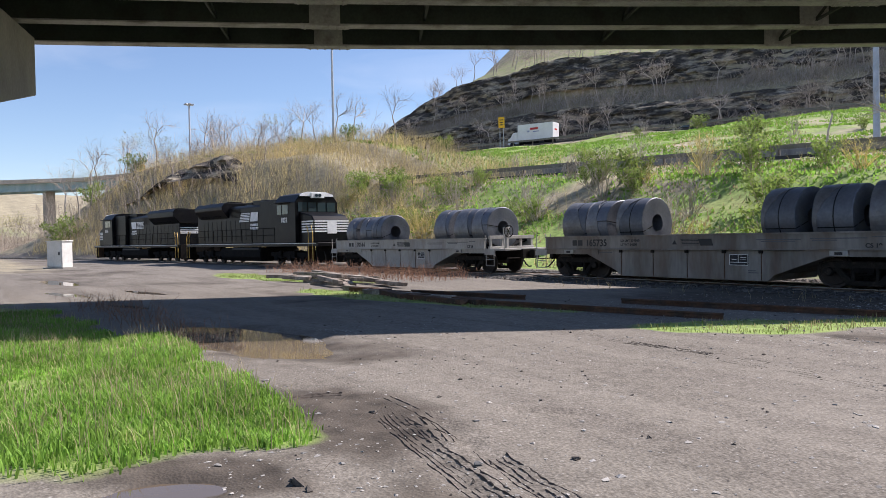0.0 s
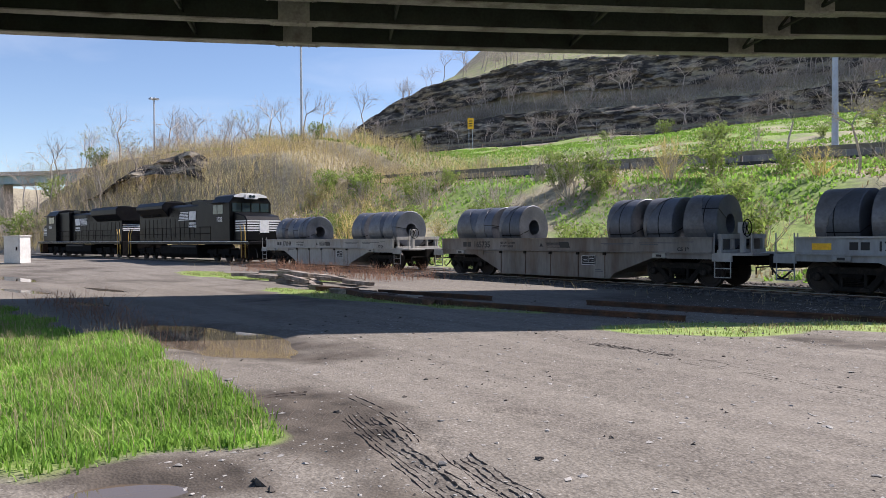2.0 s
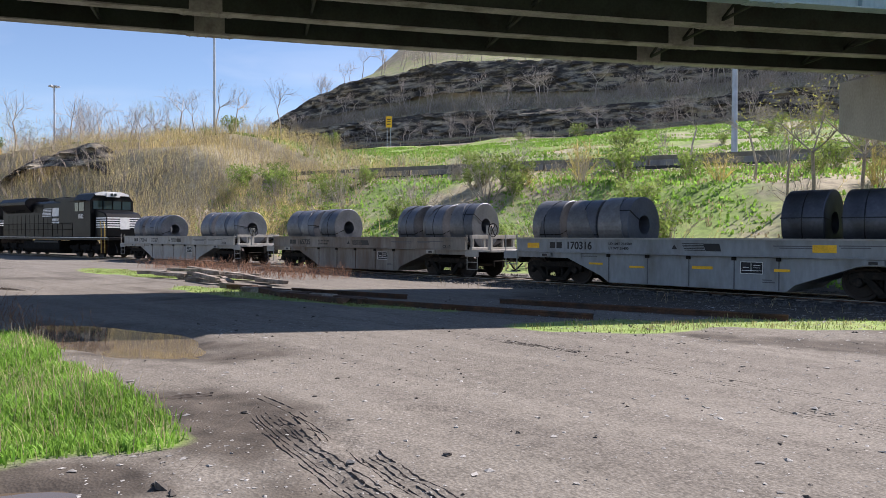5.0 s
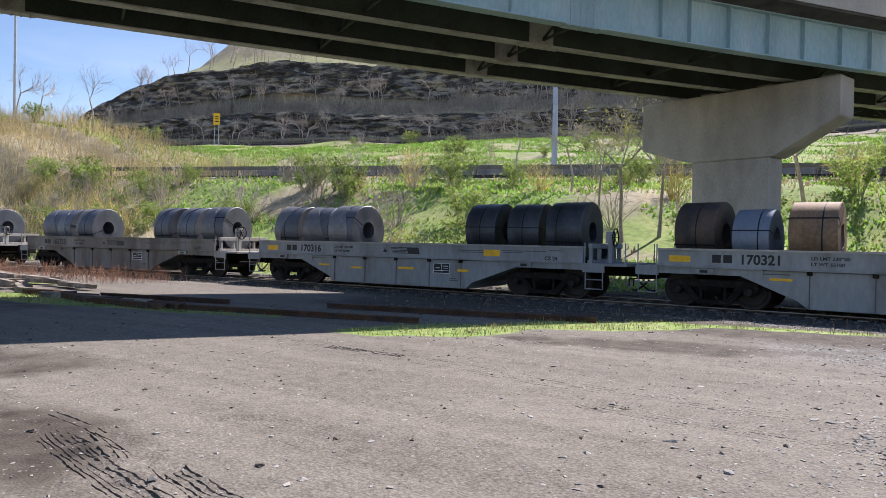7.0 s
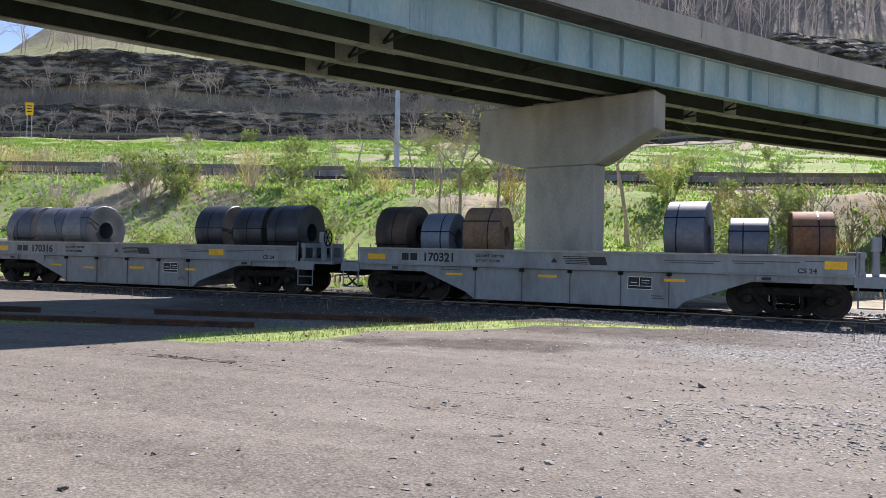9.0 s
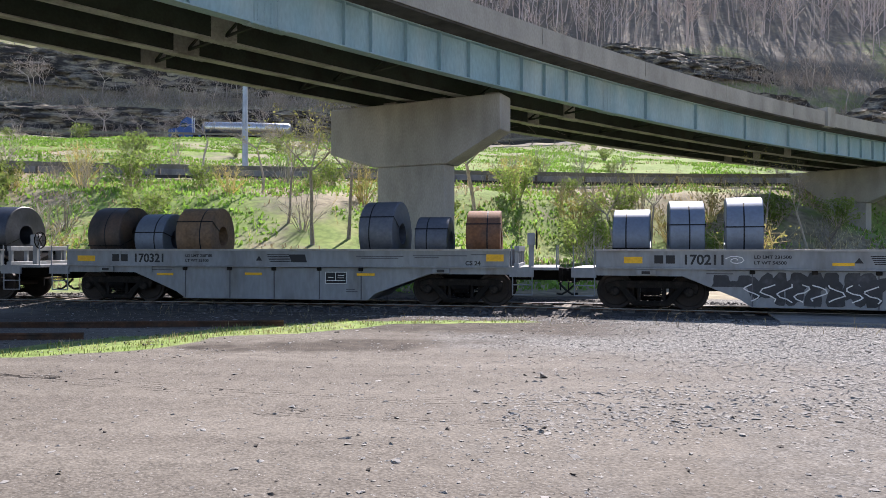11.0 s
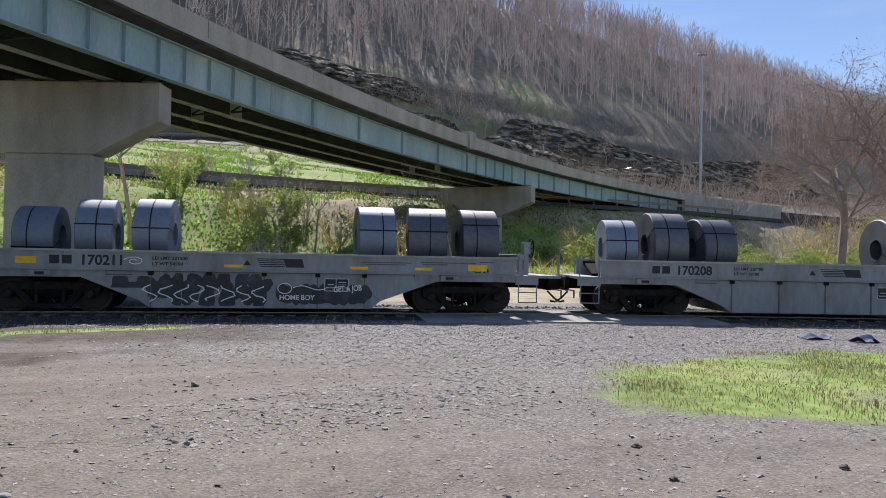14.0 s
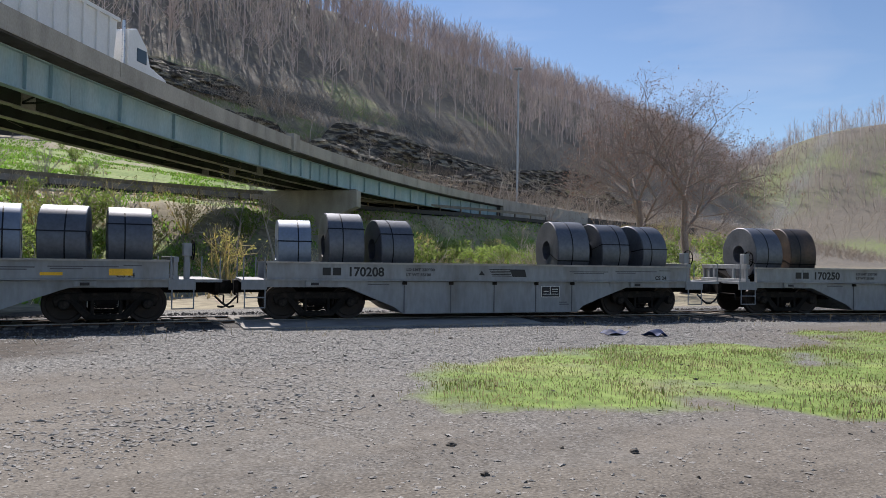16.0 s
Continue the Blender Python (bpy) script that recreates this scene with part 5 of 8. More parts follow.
def locomotive(number, label, wing, mirror):
    """A black six-axle road diesel; x from the rear coupler end to the nose. wing: wide radiator at the tail. mirror: the far flank faces the lot."""
    loco = tagged(new("locomotive"), label, "locomotive", "locomotives of the train")
    side = 1 if mirror else -1
    bm = bmesh.new()
    box(bm, 0.7, -1.52, 1.20, LOCO_L - 0.6, 1.52, 1.42)
    part("underframe", bm, LOCO_BLACK, loco, bevel=0.02)
    bm = bmesh.new()
    for sgn in (-1, 1):
        box(bm, 0.9, min(sgn * 1.522, sgn * 1.53), 1.37, LOCO_L - 0.8, max(sgn * 1.522, sgn * 1.53), 1.405)
    part("sill_stripe", bm, WHITE_MARK, loco, "thin pale sill stripe")
    # fuel tank and air reservoirs
    bm = bmesh.new()
    cross_section(bm, [(-1.45, 0.5), (-1.2, 0.22), (1.2, 0.22), (1.45, 0.5), (1.45, 1.0), (1.3, 1.12), (-1.3, 1.12), (-1.45, 1.0)], 7.2, 13.6)
    part("fuel_tank", bm, BLACK_IRON, loco, "dusty black fuel tank", bevel=0.03)
    for z in (1.05,):
        bm = bmesh.new()
        for sgn in (-1, 1):
            tube(bm, (9.2, sgn * 1.3, 1.03), (13.4, sgn * 1.3, 1.03), 0.16, 12)
        part("air_reservoir", bm, LOCO_BLACK, loco, smooth=True)
    # hood
    bm = bmesh.new()
    cross_section(bm, [(-0.92, 1.42), (0.92, 1.42), (0.92, 3.95), (0.72, 4.12), (-0.72, 4.12), (-0.92, 3.95)], 1.7, 16.0)
    hood = part("long_hood", bm, LOCO_BLACK, loco, "black engine hood with doors", bevel=0.03)
    for x in np.arange(2.2, 12.2, 0.83):
        for sgn in (-1, 1):
            bm = bmesh.new()
            y = sgn * 0.922
            box(bm, x, min(y, y + sgn * 0.02), 1.65, x + 0.74, max(y, y + sgn * 0.02), 3.1)
            part("hood_door", bm, LOCO_BLACK, hood)
    if wing:
        bm = bmesh.new()
        cross_section(bm, [(-0.95, 3.2), (0.95, 3.2), (1.5, 3.75), (1.5, 4.2), (1.3, 4.4), (-1.3, 4.4), (-1.5, 4.2), (-1.5, 3.75)], 1.5, 7.0)
        part("radiator_wing", bm, LOCO_BLACK, hood, "flared radiator housing", bevel=0.03)
    else:
        bm = bmesh.new()
        cross_section(bm, [(-0.95, 3.3), (0.95, 3.3), (1.45, 3.9), (1.45, 4.15), (1.2, 4.42), (-1.2, 4.42), (-1.45, 4.15), (-1.45, 3.9)], 2.4, 7.6)
        part("radiator_wing", bm, LOCO_BLACK, hood, "flared radiator housing", bevel=0.03)
    bm = bmesh.new()
    for sgn in (-1, 1):
        for x0, x1, z0, z1 in ((2.9, 4.6, 3.35, 3.8), (4.9, 6.6, 3.35, 3.8), (8.1, 9.6, 3.3, 3.9)):
            for k in range(7):
                z = z0 + (z1 - z0) * k / 7
                y = sgn * (0.93 if x0 > 8 else 1.1)
                bm = bmesh.new()
                box(bm, x0, min(y, y + sgn * 0.03), z, x1, max(y, y + sgn * 0.03), z + 0.03)
                part("radiator_louvre", bm, BLACK_IRON, hood)
    for x in (3.5, 5.2, 6.6):
        bm = bmesh.new()
        tube(bm, (x, 0, 4.3), (x, 0, 4.52), 0.62, 16)
        part("roof_fan", bm, LOCO_BLACK, hood, bevel=0.015)
    bm = bmesh.new()
    box(bm, 9.4, -0.4, 4.1, 10.3, 0.4, 4.34)
    part("exhaust_stack", bm, LOCO_BLACK, hood, bevel=0.015)
    bm = bmesh.new()
    box(bm, 11.4, -0.8, 4.05, 13.2, 0.8, 4.36)
    part("blower_housing", bm, LOCO_BLACK, hood, bevel=0.015)
    bm = bmesh.new()
    box(bm, 13.2, -1.2, 1.42, 16.0, 1.2, 4.25)
    part("equipment_bay", bm, LOCO_BLACK, hood, bevel=0.03)
    # cab
    bm = bmesh.new()
    cross_section(bm, [(-1.52, 1.42), (1.52, 1.42), (1.52, 3.95), (1.15, 4.42), (0.6, 4.56), (-0.6, 4.56), (-1.15, 4.42), (-1.52, 3.95)], 15.9, 18.6)
    cab = part("cab", bm, LOCO_BLACK, loco, "black wide cab", bevel=0.03)
    bm = bmesh.new()
    cross_section(bm, [(-1.2, 4.3), (1.2, 4.3), (1.15, 4.43), (0.6, 4.575), (-0.6, 4.575), (-1.15, 4.43)], 18.45, 18.66)
    part("visor", bm, WHITE_MARK, cab, "white-painted cab brow")
    bm = bmesh.new()
    for sgn in (-1, 1):
        y = sgn * 1.525
        for x0, x1 in ((16.3, 16.85), (16.95, 17.7)):
            bm = bmesh.new()
            box(bm, x0, min(y, y + sgn * 0.02), 3.22, x1, max(y, y + sgn * 0.02), 3.82)
            part("side_window", bm, GLASS, cab, "dark cab side window")
    bm = bmesh.new()
    for sgn in (-1, 1):
        y = sgn * 1.53
        cross = [(16.15, 3.95), (17.9, 3.95), (17.9, 4.0), (16.15, 4.0)]
        box(bm, 16.1, min(y, y + sgn * 0.42), 3.92, 17.95, max(y, y + sgn * 0.42), 3.96)
    part("sunshade", bm, LOCO_BLACK, cab, "folded window awning")
    bm = bmesh.new()
    for y0, y1 in ((-1.32, -0.72), (-0.62, -0.05), (0.05, 0.62), (0.72, 1.32)):
        box(bm, 18.6, y0, 3.35, 18.625, y1, 3.92)
    part("windshield", bm, GLASS, cab, "dark windshield panes")
    bm = bmesh.new()
    box(bm, 18.6, -0.45, 4.2, 18.78, 0.45, 4.5)
    part("number_board", bm, WHITE_MARK, cab, "headlight and number boards")
    bm = bmesh.new()
    for y in (-0.12, 0.12):
        tube(bm, (18.78, y, 4.36), (18.84, y, 4.36), 0.1, 12)
    part("headlight", bm, GLASS, cab, "round twin headlights", smooth=True)
    # nose
    bm = bmesh.new()
    prism(bm, [(18.6, 1.42), (20.35, 1.42), (20.35, 2.75), (20.05, 3.05), (18.6, 3.32)], -1.25, 1.25)
    nose = part("nose", bm, LOCO_BLACK, loco, "short nose with white stripes", bevel=0.06)
    for k in range(5):
        z = 2.05 + k * 0.155
        bm = bmesh.new()
        box(bm, 20.352, -1.2, z, 20.36, 1.2, z + 0.085)
        for sgn in (-1, 1):
            y = sgn * 1.252
            box(bm, 18.9, min(y, y + sgn * 0.008), z, 20.3, max(y, y + sgn * 0.008), z + 0.085)
        part("nose_stripe", bm, WHITE_MARK, nose, "white painted stripe")
    bm = bmesh.new()
    prism(bm, [(20.362, 1.95), (20.37, 1.95), (20.37, 2.75), (20.362, 2.75)], -0.33, 0.33)
    part("nose_emblem", bm, WHITE_MARK, nose, "plain white emblem")
    # tail stripes
    for k in range(4):
        z = 2.35 + k * 0.15
        bm = bmesh.new()
        box(bm, 1.688, -0.85, z, 1.698, 0.85, z + 0.08)
        part("tail_stripe", bm, WHITE_MARK, hood)
    # flank emblem: striped bars and plain blocks
    y = side * 0.945
    f = -side
    bm = bmesh.new()
    for k in range(6):
        z = 2.95 + k * 0.11
        lo, hi = (9.4, 11.0)
        d = k * 0.06
        bm = bmesh.new()
        box(bm, lo + (d if not mirror else 0.0), min(y, y + side * 0.01), z, hi + (0 if mirror else 0.0) + d * 0.4, max(y, y + side * 0.01), z + 0.06)
        part("flank_stripe", bm, WHITE_MARK, hood, "plain white stripe")
    bm = bmesh.new()
    prism(bm, [(11.15, 2.95), (12.3, 2.95), (12.4, 3.58), (11.3, 3.58)], min(y, y + side * 0.01), max(y, y + side * 0.01))
    part("flank_emblem", bm, WHITE_MARK, hood, "plain white block emblem")
    bm = bmesh.new()
    for x0, x1, z in ((11.2, 12.35, 2.62), (11.15, 12.45, 2.38)):
        for j in range(6):
            w = (x1 - x0) / 6
            box(bm, x0 + j * w, min(y, y + side * 0.01), z, x0 + j * w + w * 0.75, max(y, y + side * 0.01), z + 0.17)
    part("flank_lettering", bm, WHITE_MARK, hood, "plain white bars of lettering")
    # running number on the cab flank
    if mirror:
        lettering(number, 0.42, WHITE_MARK, cab, pose(17.9, 1.53, 2.72, 90, 0, 180), "running_number")
    else:
        lettering(number, 0.42, WHITE_MARK, cab, pose(16.75, -1.53, 2.72, 90, 0, 0), "running_number")
    # handrails
    for sgn in (-1, 1):
        bm = bmesh.new()
        for z in (1.95, 2.4):
            tube(bm, (1.2, sgn * 1.48, z), (15.8, sgn * 1.48, z), 0.02, 5)
        part("handrail", bm, BLACK_IRON, loco)
        for x in np.arange(1.2, 15.9, 1.62):
            bm = bmesh.new()
            tube(bm, (x, sgn * 1.48, 1.42), (x, sgn * 1.48, 2.4), 0.022, 5)
            part("stanchion", bm, BLACK_IRON, loco)
        # corner steps with bright rails
        for x, d in ((0.75, 1), (20.6, -1)):
            bm = bmesh.new()
            for xx in (x, x + d * 0.5):
                pts = [(xx, sgn * 1.5, 0.35), (xx, sgn * 1.5, 2.0), (xx + d * 0.3, sgn * 1.42, 2.45)]
                for p, q in zip(pts, pts[1:]):
                    tube(bm, p, q, 0.028, 6)
            part("step_rail", bm, ORANGE_HANDRAIL, loco, "yellow step handrails")
            bm = bmesh.new()
            for z in (0.4, 0.72, 1.04, 1.3):
                box(bm, min(x, x + d * 0.55), sgn * 1.25 - 0.22, z, max(x, x + d * 0.55), sgn * 1.25 + 0.22, z + 0.03)
            box(bm, min(x + d * 0.6, x + d * 0.64), sgn * 1.25 - 0.25, 0.3, max(x + d * 0.6, x + d * 0.64), sgn * 1.25 + 0.25, 1.42)
            part("step_well", bm, RUST if x > 5 else BLACK_IRON, loco)
    # pilots and couplers
    for x, d in ((0.55, -1), (20.75, 1)):
        bm = bmesh.new()
        prism(bm, [(x, 0.2), (x + d * 0.12, 0.25), (x + d * 0.1, 1.42), (x, 1.42)][::d], -1.4, 1.4)
        part("pilot", bm, BLACK_IRON, loco, bevel=0.02)
        bm = bmesh.new()
        box(bm, min(x, x + d * 0.75), -0.12, 0.72, max(x, x + d * 0.75), 0.12, 0.95)
        box(bm, min(x + d * 0.6, x + d * 0.9), -0.2, 0.64, max(x + d * 0.6, x + d * 0.9), 0.18, 1.0)
        part("coupler", bm, TRUCK_IRON, loco, bevel=0.02)
        for yy in (-0.9, -0.5, 0.5, 0.9):
            bm = bmesh.new()
            pts = [(x + d * 0.1, yy, 0.9), (x + d * 0.28, yy, 0.6), (x + d * 0.3, yy, 0.35)]
            for p, q in zip(pts, pts[1:]):
                tube(bm, p, q, 0.03, 6)
            part("air_hose", bm, TYRE, loco, "rubber air hose")
    loco_truck(loco, 4.4)
    loco_truck(loco, 17.0)
    return loco


def build_locomotives():
    lead = locomotive("1032", "black diesel locomotive with white nose stripes", False, False)
    MOVERS.append((lead, -38.35 - LOCO_L + 10.7, 6.3, pose(-10.7, 0, 0)))
    second = locomotive("8106", "black diesel locomotive with a wide radiator", True, True)
    MOVERS.append((second, -38.35 - LOCO_L - 0.4 - LOCO_L + 11.1, 6.3, pose(0, 0, 0, 0, 0, 180) @ pose(-10.7, 0, 0)))


build_locomotives()


# ---- roads, walls and guardrails on the hillside ----
def hill_path(u0, u1, w, step, lift=0.0, z=None):
    out = []
    for u in np.arange(u0, u1 + 0.01, step):
        x, y = hill_xy(u, w)
        out.append((x, y, (float(height(x, y)) if z is None else z(u)) + lift))
    return out


def lower_z(u):
    return 6.75 + 1.0 * float(smooth(20, 90, u))


strip("lower_road", hill_path(-60, 120, -4.7, 3, z=lower_z), [(-4.2, -0.4), (4.2, -0.4), (4.2, 0.05), (-4.2, 0.05)], ASPHALT, "grey asphalt road on the lower bench", "road")
strip("upper_road", hill_path(-118, 230, 60, 6), [(-5.4, -0.6), (5.4, -0.6), (5.4, 0.12), (-5.4, 0.12)], ASPHALT, "grey asphalt road below the rock cut", "road")


def retaining_wall():
    root = tagged(new("wall_road"), "stained grey concrete wall along the road", "wall", kind="structure")
    first = None
    for u in np.arange(-40, 70, 4.0):
        x, y = hill_xy(u, -0.3)
        m = pose(x, y, lower_z(u) + 0.05, 0, 0, 20)
        if first is None:
            bm = bmesh.new()
            prism(bm, [(0.02, -0.3), (3.98, -0.3), (3.98, 1.3), (0.02, 1.3)], -0.15, 0.2)
            first = part("wall_panel", bm, CONCRETE_DARK, root, bevel=0.02)
            first.matrix_basis = m
        else:
            again(first, "wall_panel", root, m)


retaining_wall()


def guardrail(name, u0, u1, w, z, label):
    root = tagged(new(name), label, "guardrail")
    pts = hill_path(u0, u1, w, 4, z=z)
    rail = strip("beam", [(x, y, zz) for x, y, zz in pts], [(-0.04, 0.48), (0.04, 0.48), (0.0, 0.58), (0.04, 0.64), (0.0, 0.70), (0.04, 0.80), (-0.04, 0.80)], GUARD_STEEL, "", "guardrail")
    rail["category"] = ""
    del rail["category"], rail["kind"]
    rail.parent = root
    first = None
    for x, y, zz in pts:
        m = pose(x, y + 0.1, zz, 0, 0, 20)
        if first is None:
            bm = bmesh.new()
            box(bm, -0.08, -0.08, -0.4, 0.08, 0.08, 0.78)
            first = part("post", bm, WOOD_TIE, root)
            first.matrix_basis = m
        else:
            again(first, "post", root, m)


guardrail("guardrail", -110, 130, 53.2, lambda u: float(height(*hill_xy(u, 54.5))) + 0.1, "weathered steel guardrail along the upper road")
guardrail("guardrail", -42, 95, -8.9, lower_z, "weathered steel guardrail along the lower road")


# ---- rock cuts ----
def rock_face(u0, u1, w0, w1, zt, zb, seed, name="rock_cut"):
    """A blasted rock face with broken beds, from its foot at w0 to its lip at w1."""
    du, rows = 0.6, 22
    us = np.arange(u0, u1, du)
    k = np.arange(rows + 1) / rows
    U, K = np.meshgrid(us, k, indexing="ij")
    top = np.array([zt(u) for u in us])[:, None]
    bot = np.array([zb(u) for u in us])[:, None]
    Z = bot + (top - bot) * K
    bed = np.floor(Z / 0.75 + vnoise(U / 9, Z * 0 + 3, seed) * 2)
    Wd = w0 + (w1 - w0) * K + 1.5 * fbm(U, Z * 2.2, 6.0, seed) + 1.3 * (lattice(np.floor(U / 2.4), bed, seed + 5) - 0.5) * np.minimum(1, 4 * K * (1 - K) + 0.25)
    Z = Z + fbm(U, Wd, 2.0, seed + 9) * 0.35
    fade = smooth(u0, u0 + 12, U) * smooth(u1, u1 - 12, U)
    Z = bot - 2.5 + (Z - bot + 2.5) * fade
    X = HILL_O[0] + U * math.cos(HILL) - Wd * math.sin(HILL)
    Y = HILL_O[1] + U * math.sin(HILL) + Wd * math.cos(HILL)
    n, r = U.shape
    i = np.arange(n * r).reshape(n, r)
    q = np.stack([i[:-1, :-1], i[1:, :-1], i[1:, 1:], i[:-1, 1:]], -1).reshape(-1, 4)
    me = bpy.data.meshes.new(name)
    me.from_pydata(np.stack([X, Y, Z], -1).reshape(-1, 3).tolist(), [], q.tolist())
    me.materials.append(ROCK)
    return tagged(new(name, me), "dark layered rock cut above the road", "rock face", kind="structure")


def lip(u):
    return float(np.interp(u, [-130, -123, -102, -67, -28, 6, 40, 70, 100, 117, 140], [25, 27.5, 36, 40.5, 37, 33, 38, 45, 43, 37, 33]))


def on_slope(w, lift):
    return lambda u: float(height(*hill_xy(u, w))) + lift


rock_face(-128, 46, 79.5, 83.5, lambda u: max(lip(u) + 0.5, on_slope(84, 0.9)(u)), lambda u: max(lip(u) * 0.82, on_slope(79.5, -0.5)(u)), 21)
rock_face(-122, 62, 69.6, 72.6, lambda u: max(19.5 + (lip(u) - 19.5) * 0.38, on_slope(73.2, 0.5)(u)), lambda u: max(21.0, on_slope(69.6, -0.4)(u)), 22)
rock_face(50, 128, 74, 80, lip, lambda u: lip(u) - 6.5, 23)
rock_face(95, 250, 50, 55, lambda u: 26 + 2 * math.sin(u / 13), lambda u: 20, 24)
rock_face(110, 270, 62, 66, lambda u: 33 + 2 * math.sin(u / 17), lambda u: 27.5, 25)
rock_face(120, 250, 38, 42, lambda u: 21 + 1.5 * math.sin(u / 11), lambda u: 16, 26)
rock_face(44, 118, 66.5, 70.5, on_slope(71, 1.6), on_slope(66.5, -0.6), 28)
rock_face(38, 112, 77, 81, on_slope(81.5, 1.8), on_slope(77, -0.6), 29)
rock_face(-92, -60, -6.5, -3.5, lambda u: 12.2 + 0.5 * math.sin(u / 3), lambda u: 9.6, 27)


# ---- masts and signs ----
def mast(u, w, top, r, label, heads=True):
    x, y = hill_xy(u, w)
    z = float(height(x, y)) - 0.5
    root = tagged(new("light_mast"), label, "light mast", "light masts")
    root.matrix_basis = pose(x, y, z)
    h = top - z
    bm = bmesh.new()
    tube(bm, (0, 0, 0), (0, 0, h), r, 12, r * 0.6)
    part("pole", bm, GALV, root, smooth=True)
    if heads:
        bm = bmesh.new()
        tube(bm, (0, 0, h), (0, 0, h + 0.3), 0.5, 12)
        part("lamp_ring", bm, GALV, root)
        for k in range(6):
            a = k * math.pi / 3
            bm = bmesh.new()
            box(bm, 0.5, -0.25, -0.15, 1.15, 0.25, 0.15)
            o = part("lamp", bm, GALV, root, bevel=0.04)
            o.matrix_basis = pose(0, 0, h + 0.1, 0, 0, math.degrees(a))
    return root


mast(-140, 40, 33.5, 0.3, "slim galvanised high light mast")
mast(-85, 30, 46, 0.26, "slim galvanised high light mast", True)
mast(-0.9, 2.0, 22, 0.27, "thick galvanised light mast beside the lower road")
mast(145.5, 30, 47, 0.3, "slim galvanised high light mast on the slope")


def road_sign(u, w, width, high, base, mat, label, legs=2):
    x, y = hill_xy(u, w)
    z = float(height(x, y))
    root = tagged(new("road_sign"), label, "road sign", "road signs")
    root.matrix_basis = pose(x, y, z, 0, 0, 40)
    bm = bmesh.new()
    box(bm, -width / 2, -0.04, base, width / 2, 0.04, base + high)
    pl = part("sign_panel", bm, mat, root, bevel=0.02)
    bm = bmesh.new()
    for k in range(3):
        bm = bmesh.new()
        box(bm, -width * 0.3, -0.055, base + high * (0.25 + 0.22 * k), width * 0.3, -0.042, base + high * (0.33 + 0.22 * k))
        part("sign_bar", bm, BLACK_MARK if mat is YELLOW else WHITE_MARK, pl, "plain bar of lettering")
    for k in range(legs):
        lx = (k - (legs - 1) / 2) * width * 0.6
        bm = bmesh.new()
        box(bm, lx - 0.05, 0.05, -0.5, lx + 0.05, 0.15, base + high)
        part("sign_post", bm, GALV, root)


road_sign(-62.5, 50, 1.1, 2.0, 3.6, YELLOW, "yellow warning sign on posts by the road")
road_sign(-83, 30, 1.7, 1.4, 2.4, SIGN_GREEN, "green direction sign on the bank", 2)
road_sign(-150, 34, 1.6, 2.4, 17.8, YELLOW, "yellow warning sign by the far viaduct", 1)


# ---- far viaduct on the left ----
VIADUCT = [(-199, -60, 15.6), (-199.7, 11.6, 16.9), (-197.8, 29.5, 17.9), (-193, 46, 19.6), (-184, 58, 20.7), (-172, 66, 21.2), (-155.7, 74.5, 20.9)]


def viaduct():
    root = tagged(new("far_viaduct"), "distant pale girder viaduct across the valley", "viaduct")
    pts = VIADUCT
    for name, sec, mat in (("girder", [(0.6, -2.4), (0.8, -2.4), (0.8, -0.6), (0.6, -0.6)], GIRDER_BLUE), ("girder", [(-8.2, -2.4), (-7.8, -2.4), (-7.8, -0.6), (-8.2, -0.6)], GIRDER_BLUE),
                           ("deck", [(-9.2, -0.6), (1.2, -0.6), (1.2, 0.3), (-9.2, 0.3)], CONCRETE), ("parapet", [(0.9, 0.3), (1.2, 0.3), (1.2, 1.1), (0.9, 1.1)], CONCRETE)):
        o = strip(name, [(x, y, z - 0.6) for x, y, z in pts], sec, mat, "", "x")
        del o["category"], o["kind"]
        o.parent = root
    for x, y, z in ((-197.5, 22, 15.2), (-190, 46, 17.2), (-197, -25, 14.2)):
        bm = bmesh.new()
        box(bm, x - 8, y - 1, -3, x - 1, y + 1, z - 0.4)
        part("pier", bm, CONCRETE_DARK, root)


viaduct()

# ---- vehicles ----
ROAD_RIDERS = []


def wheels(root, places, r=0.5, half=1.05):
    for x in places:
        for sgn in (-1, 1):
            bm = bmesh.new()
            lathe_y(bm, [(-0.14, r * 0.55), (-0.14, r * 0.93), (-0.1, r), (0.1, r), (0.14, r * 0.93), (0.14, r * 0.55)], 20)
            w = part("wheel", bm, TYRE, root, "black tyre", smooth=True)
            w.matrix_basis = pose(x, sgn * half, r)
            bm = bmesh.new()
            lathe_y(bm, [(-0.12, 0.1), (-0.1, r * 0.5), (0.1, r * 0.5), (0.12, 0.1)], 14)
            o = part("rim", bm, GALV, w)


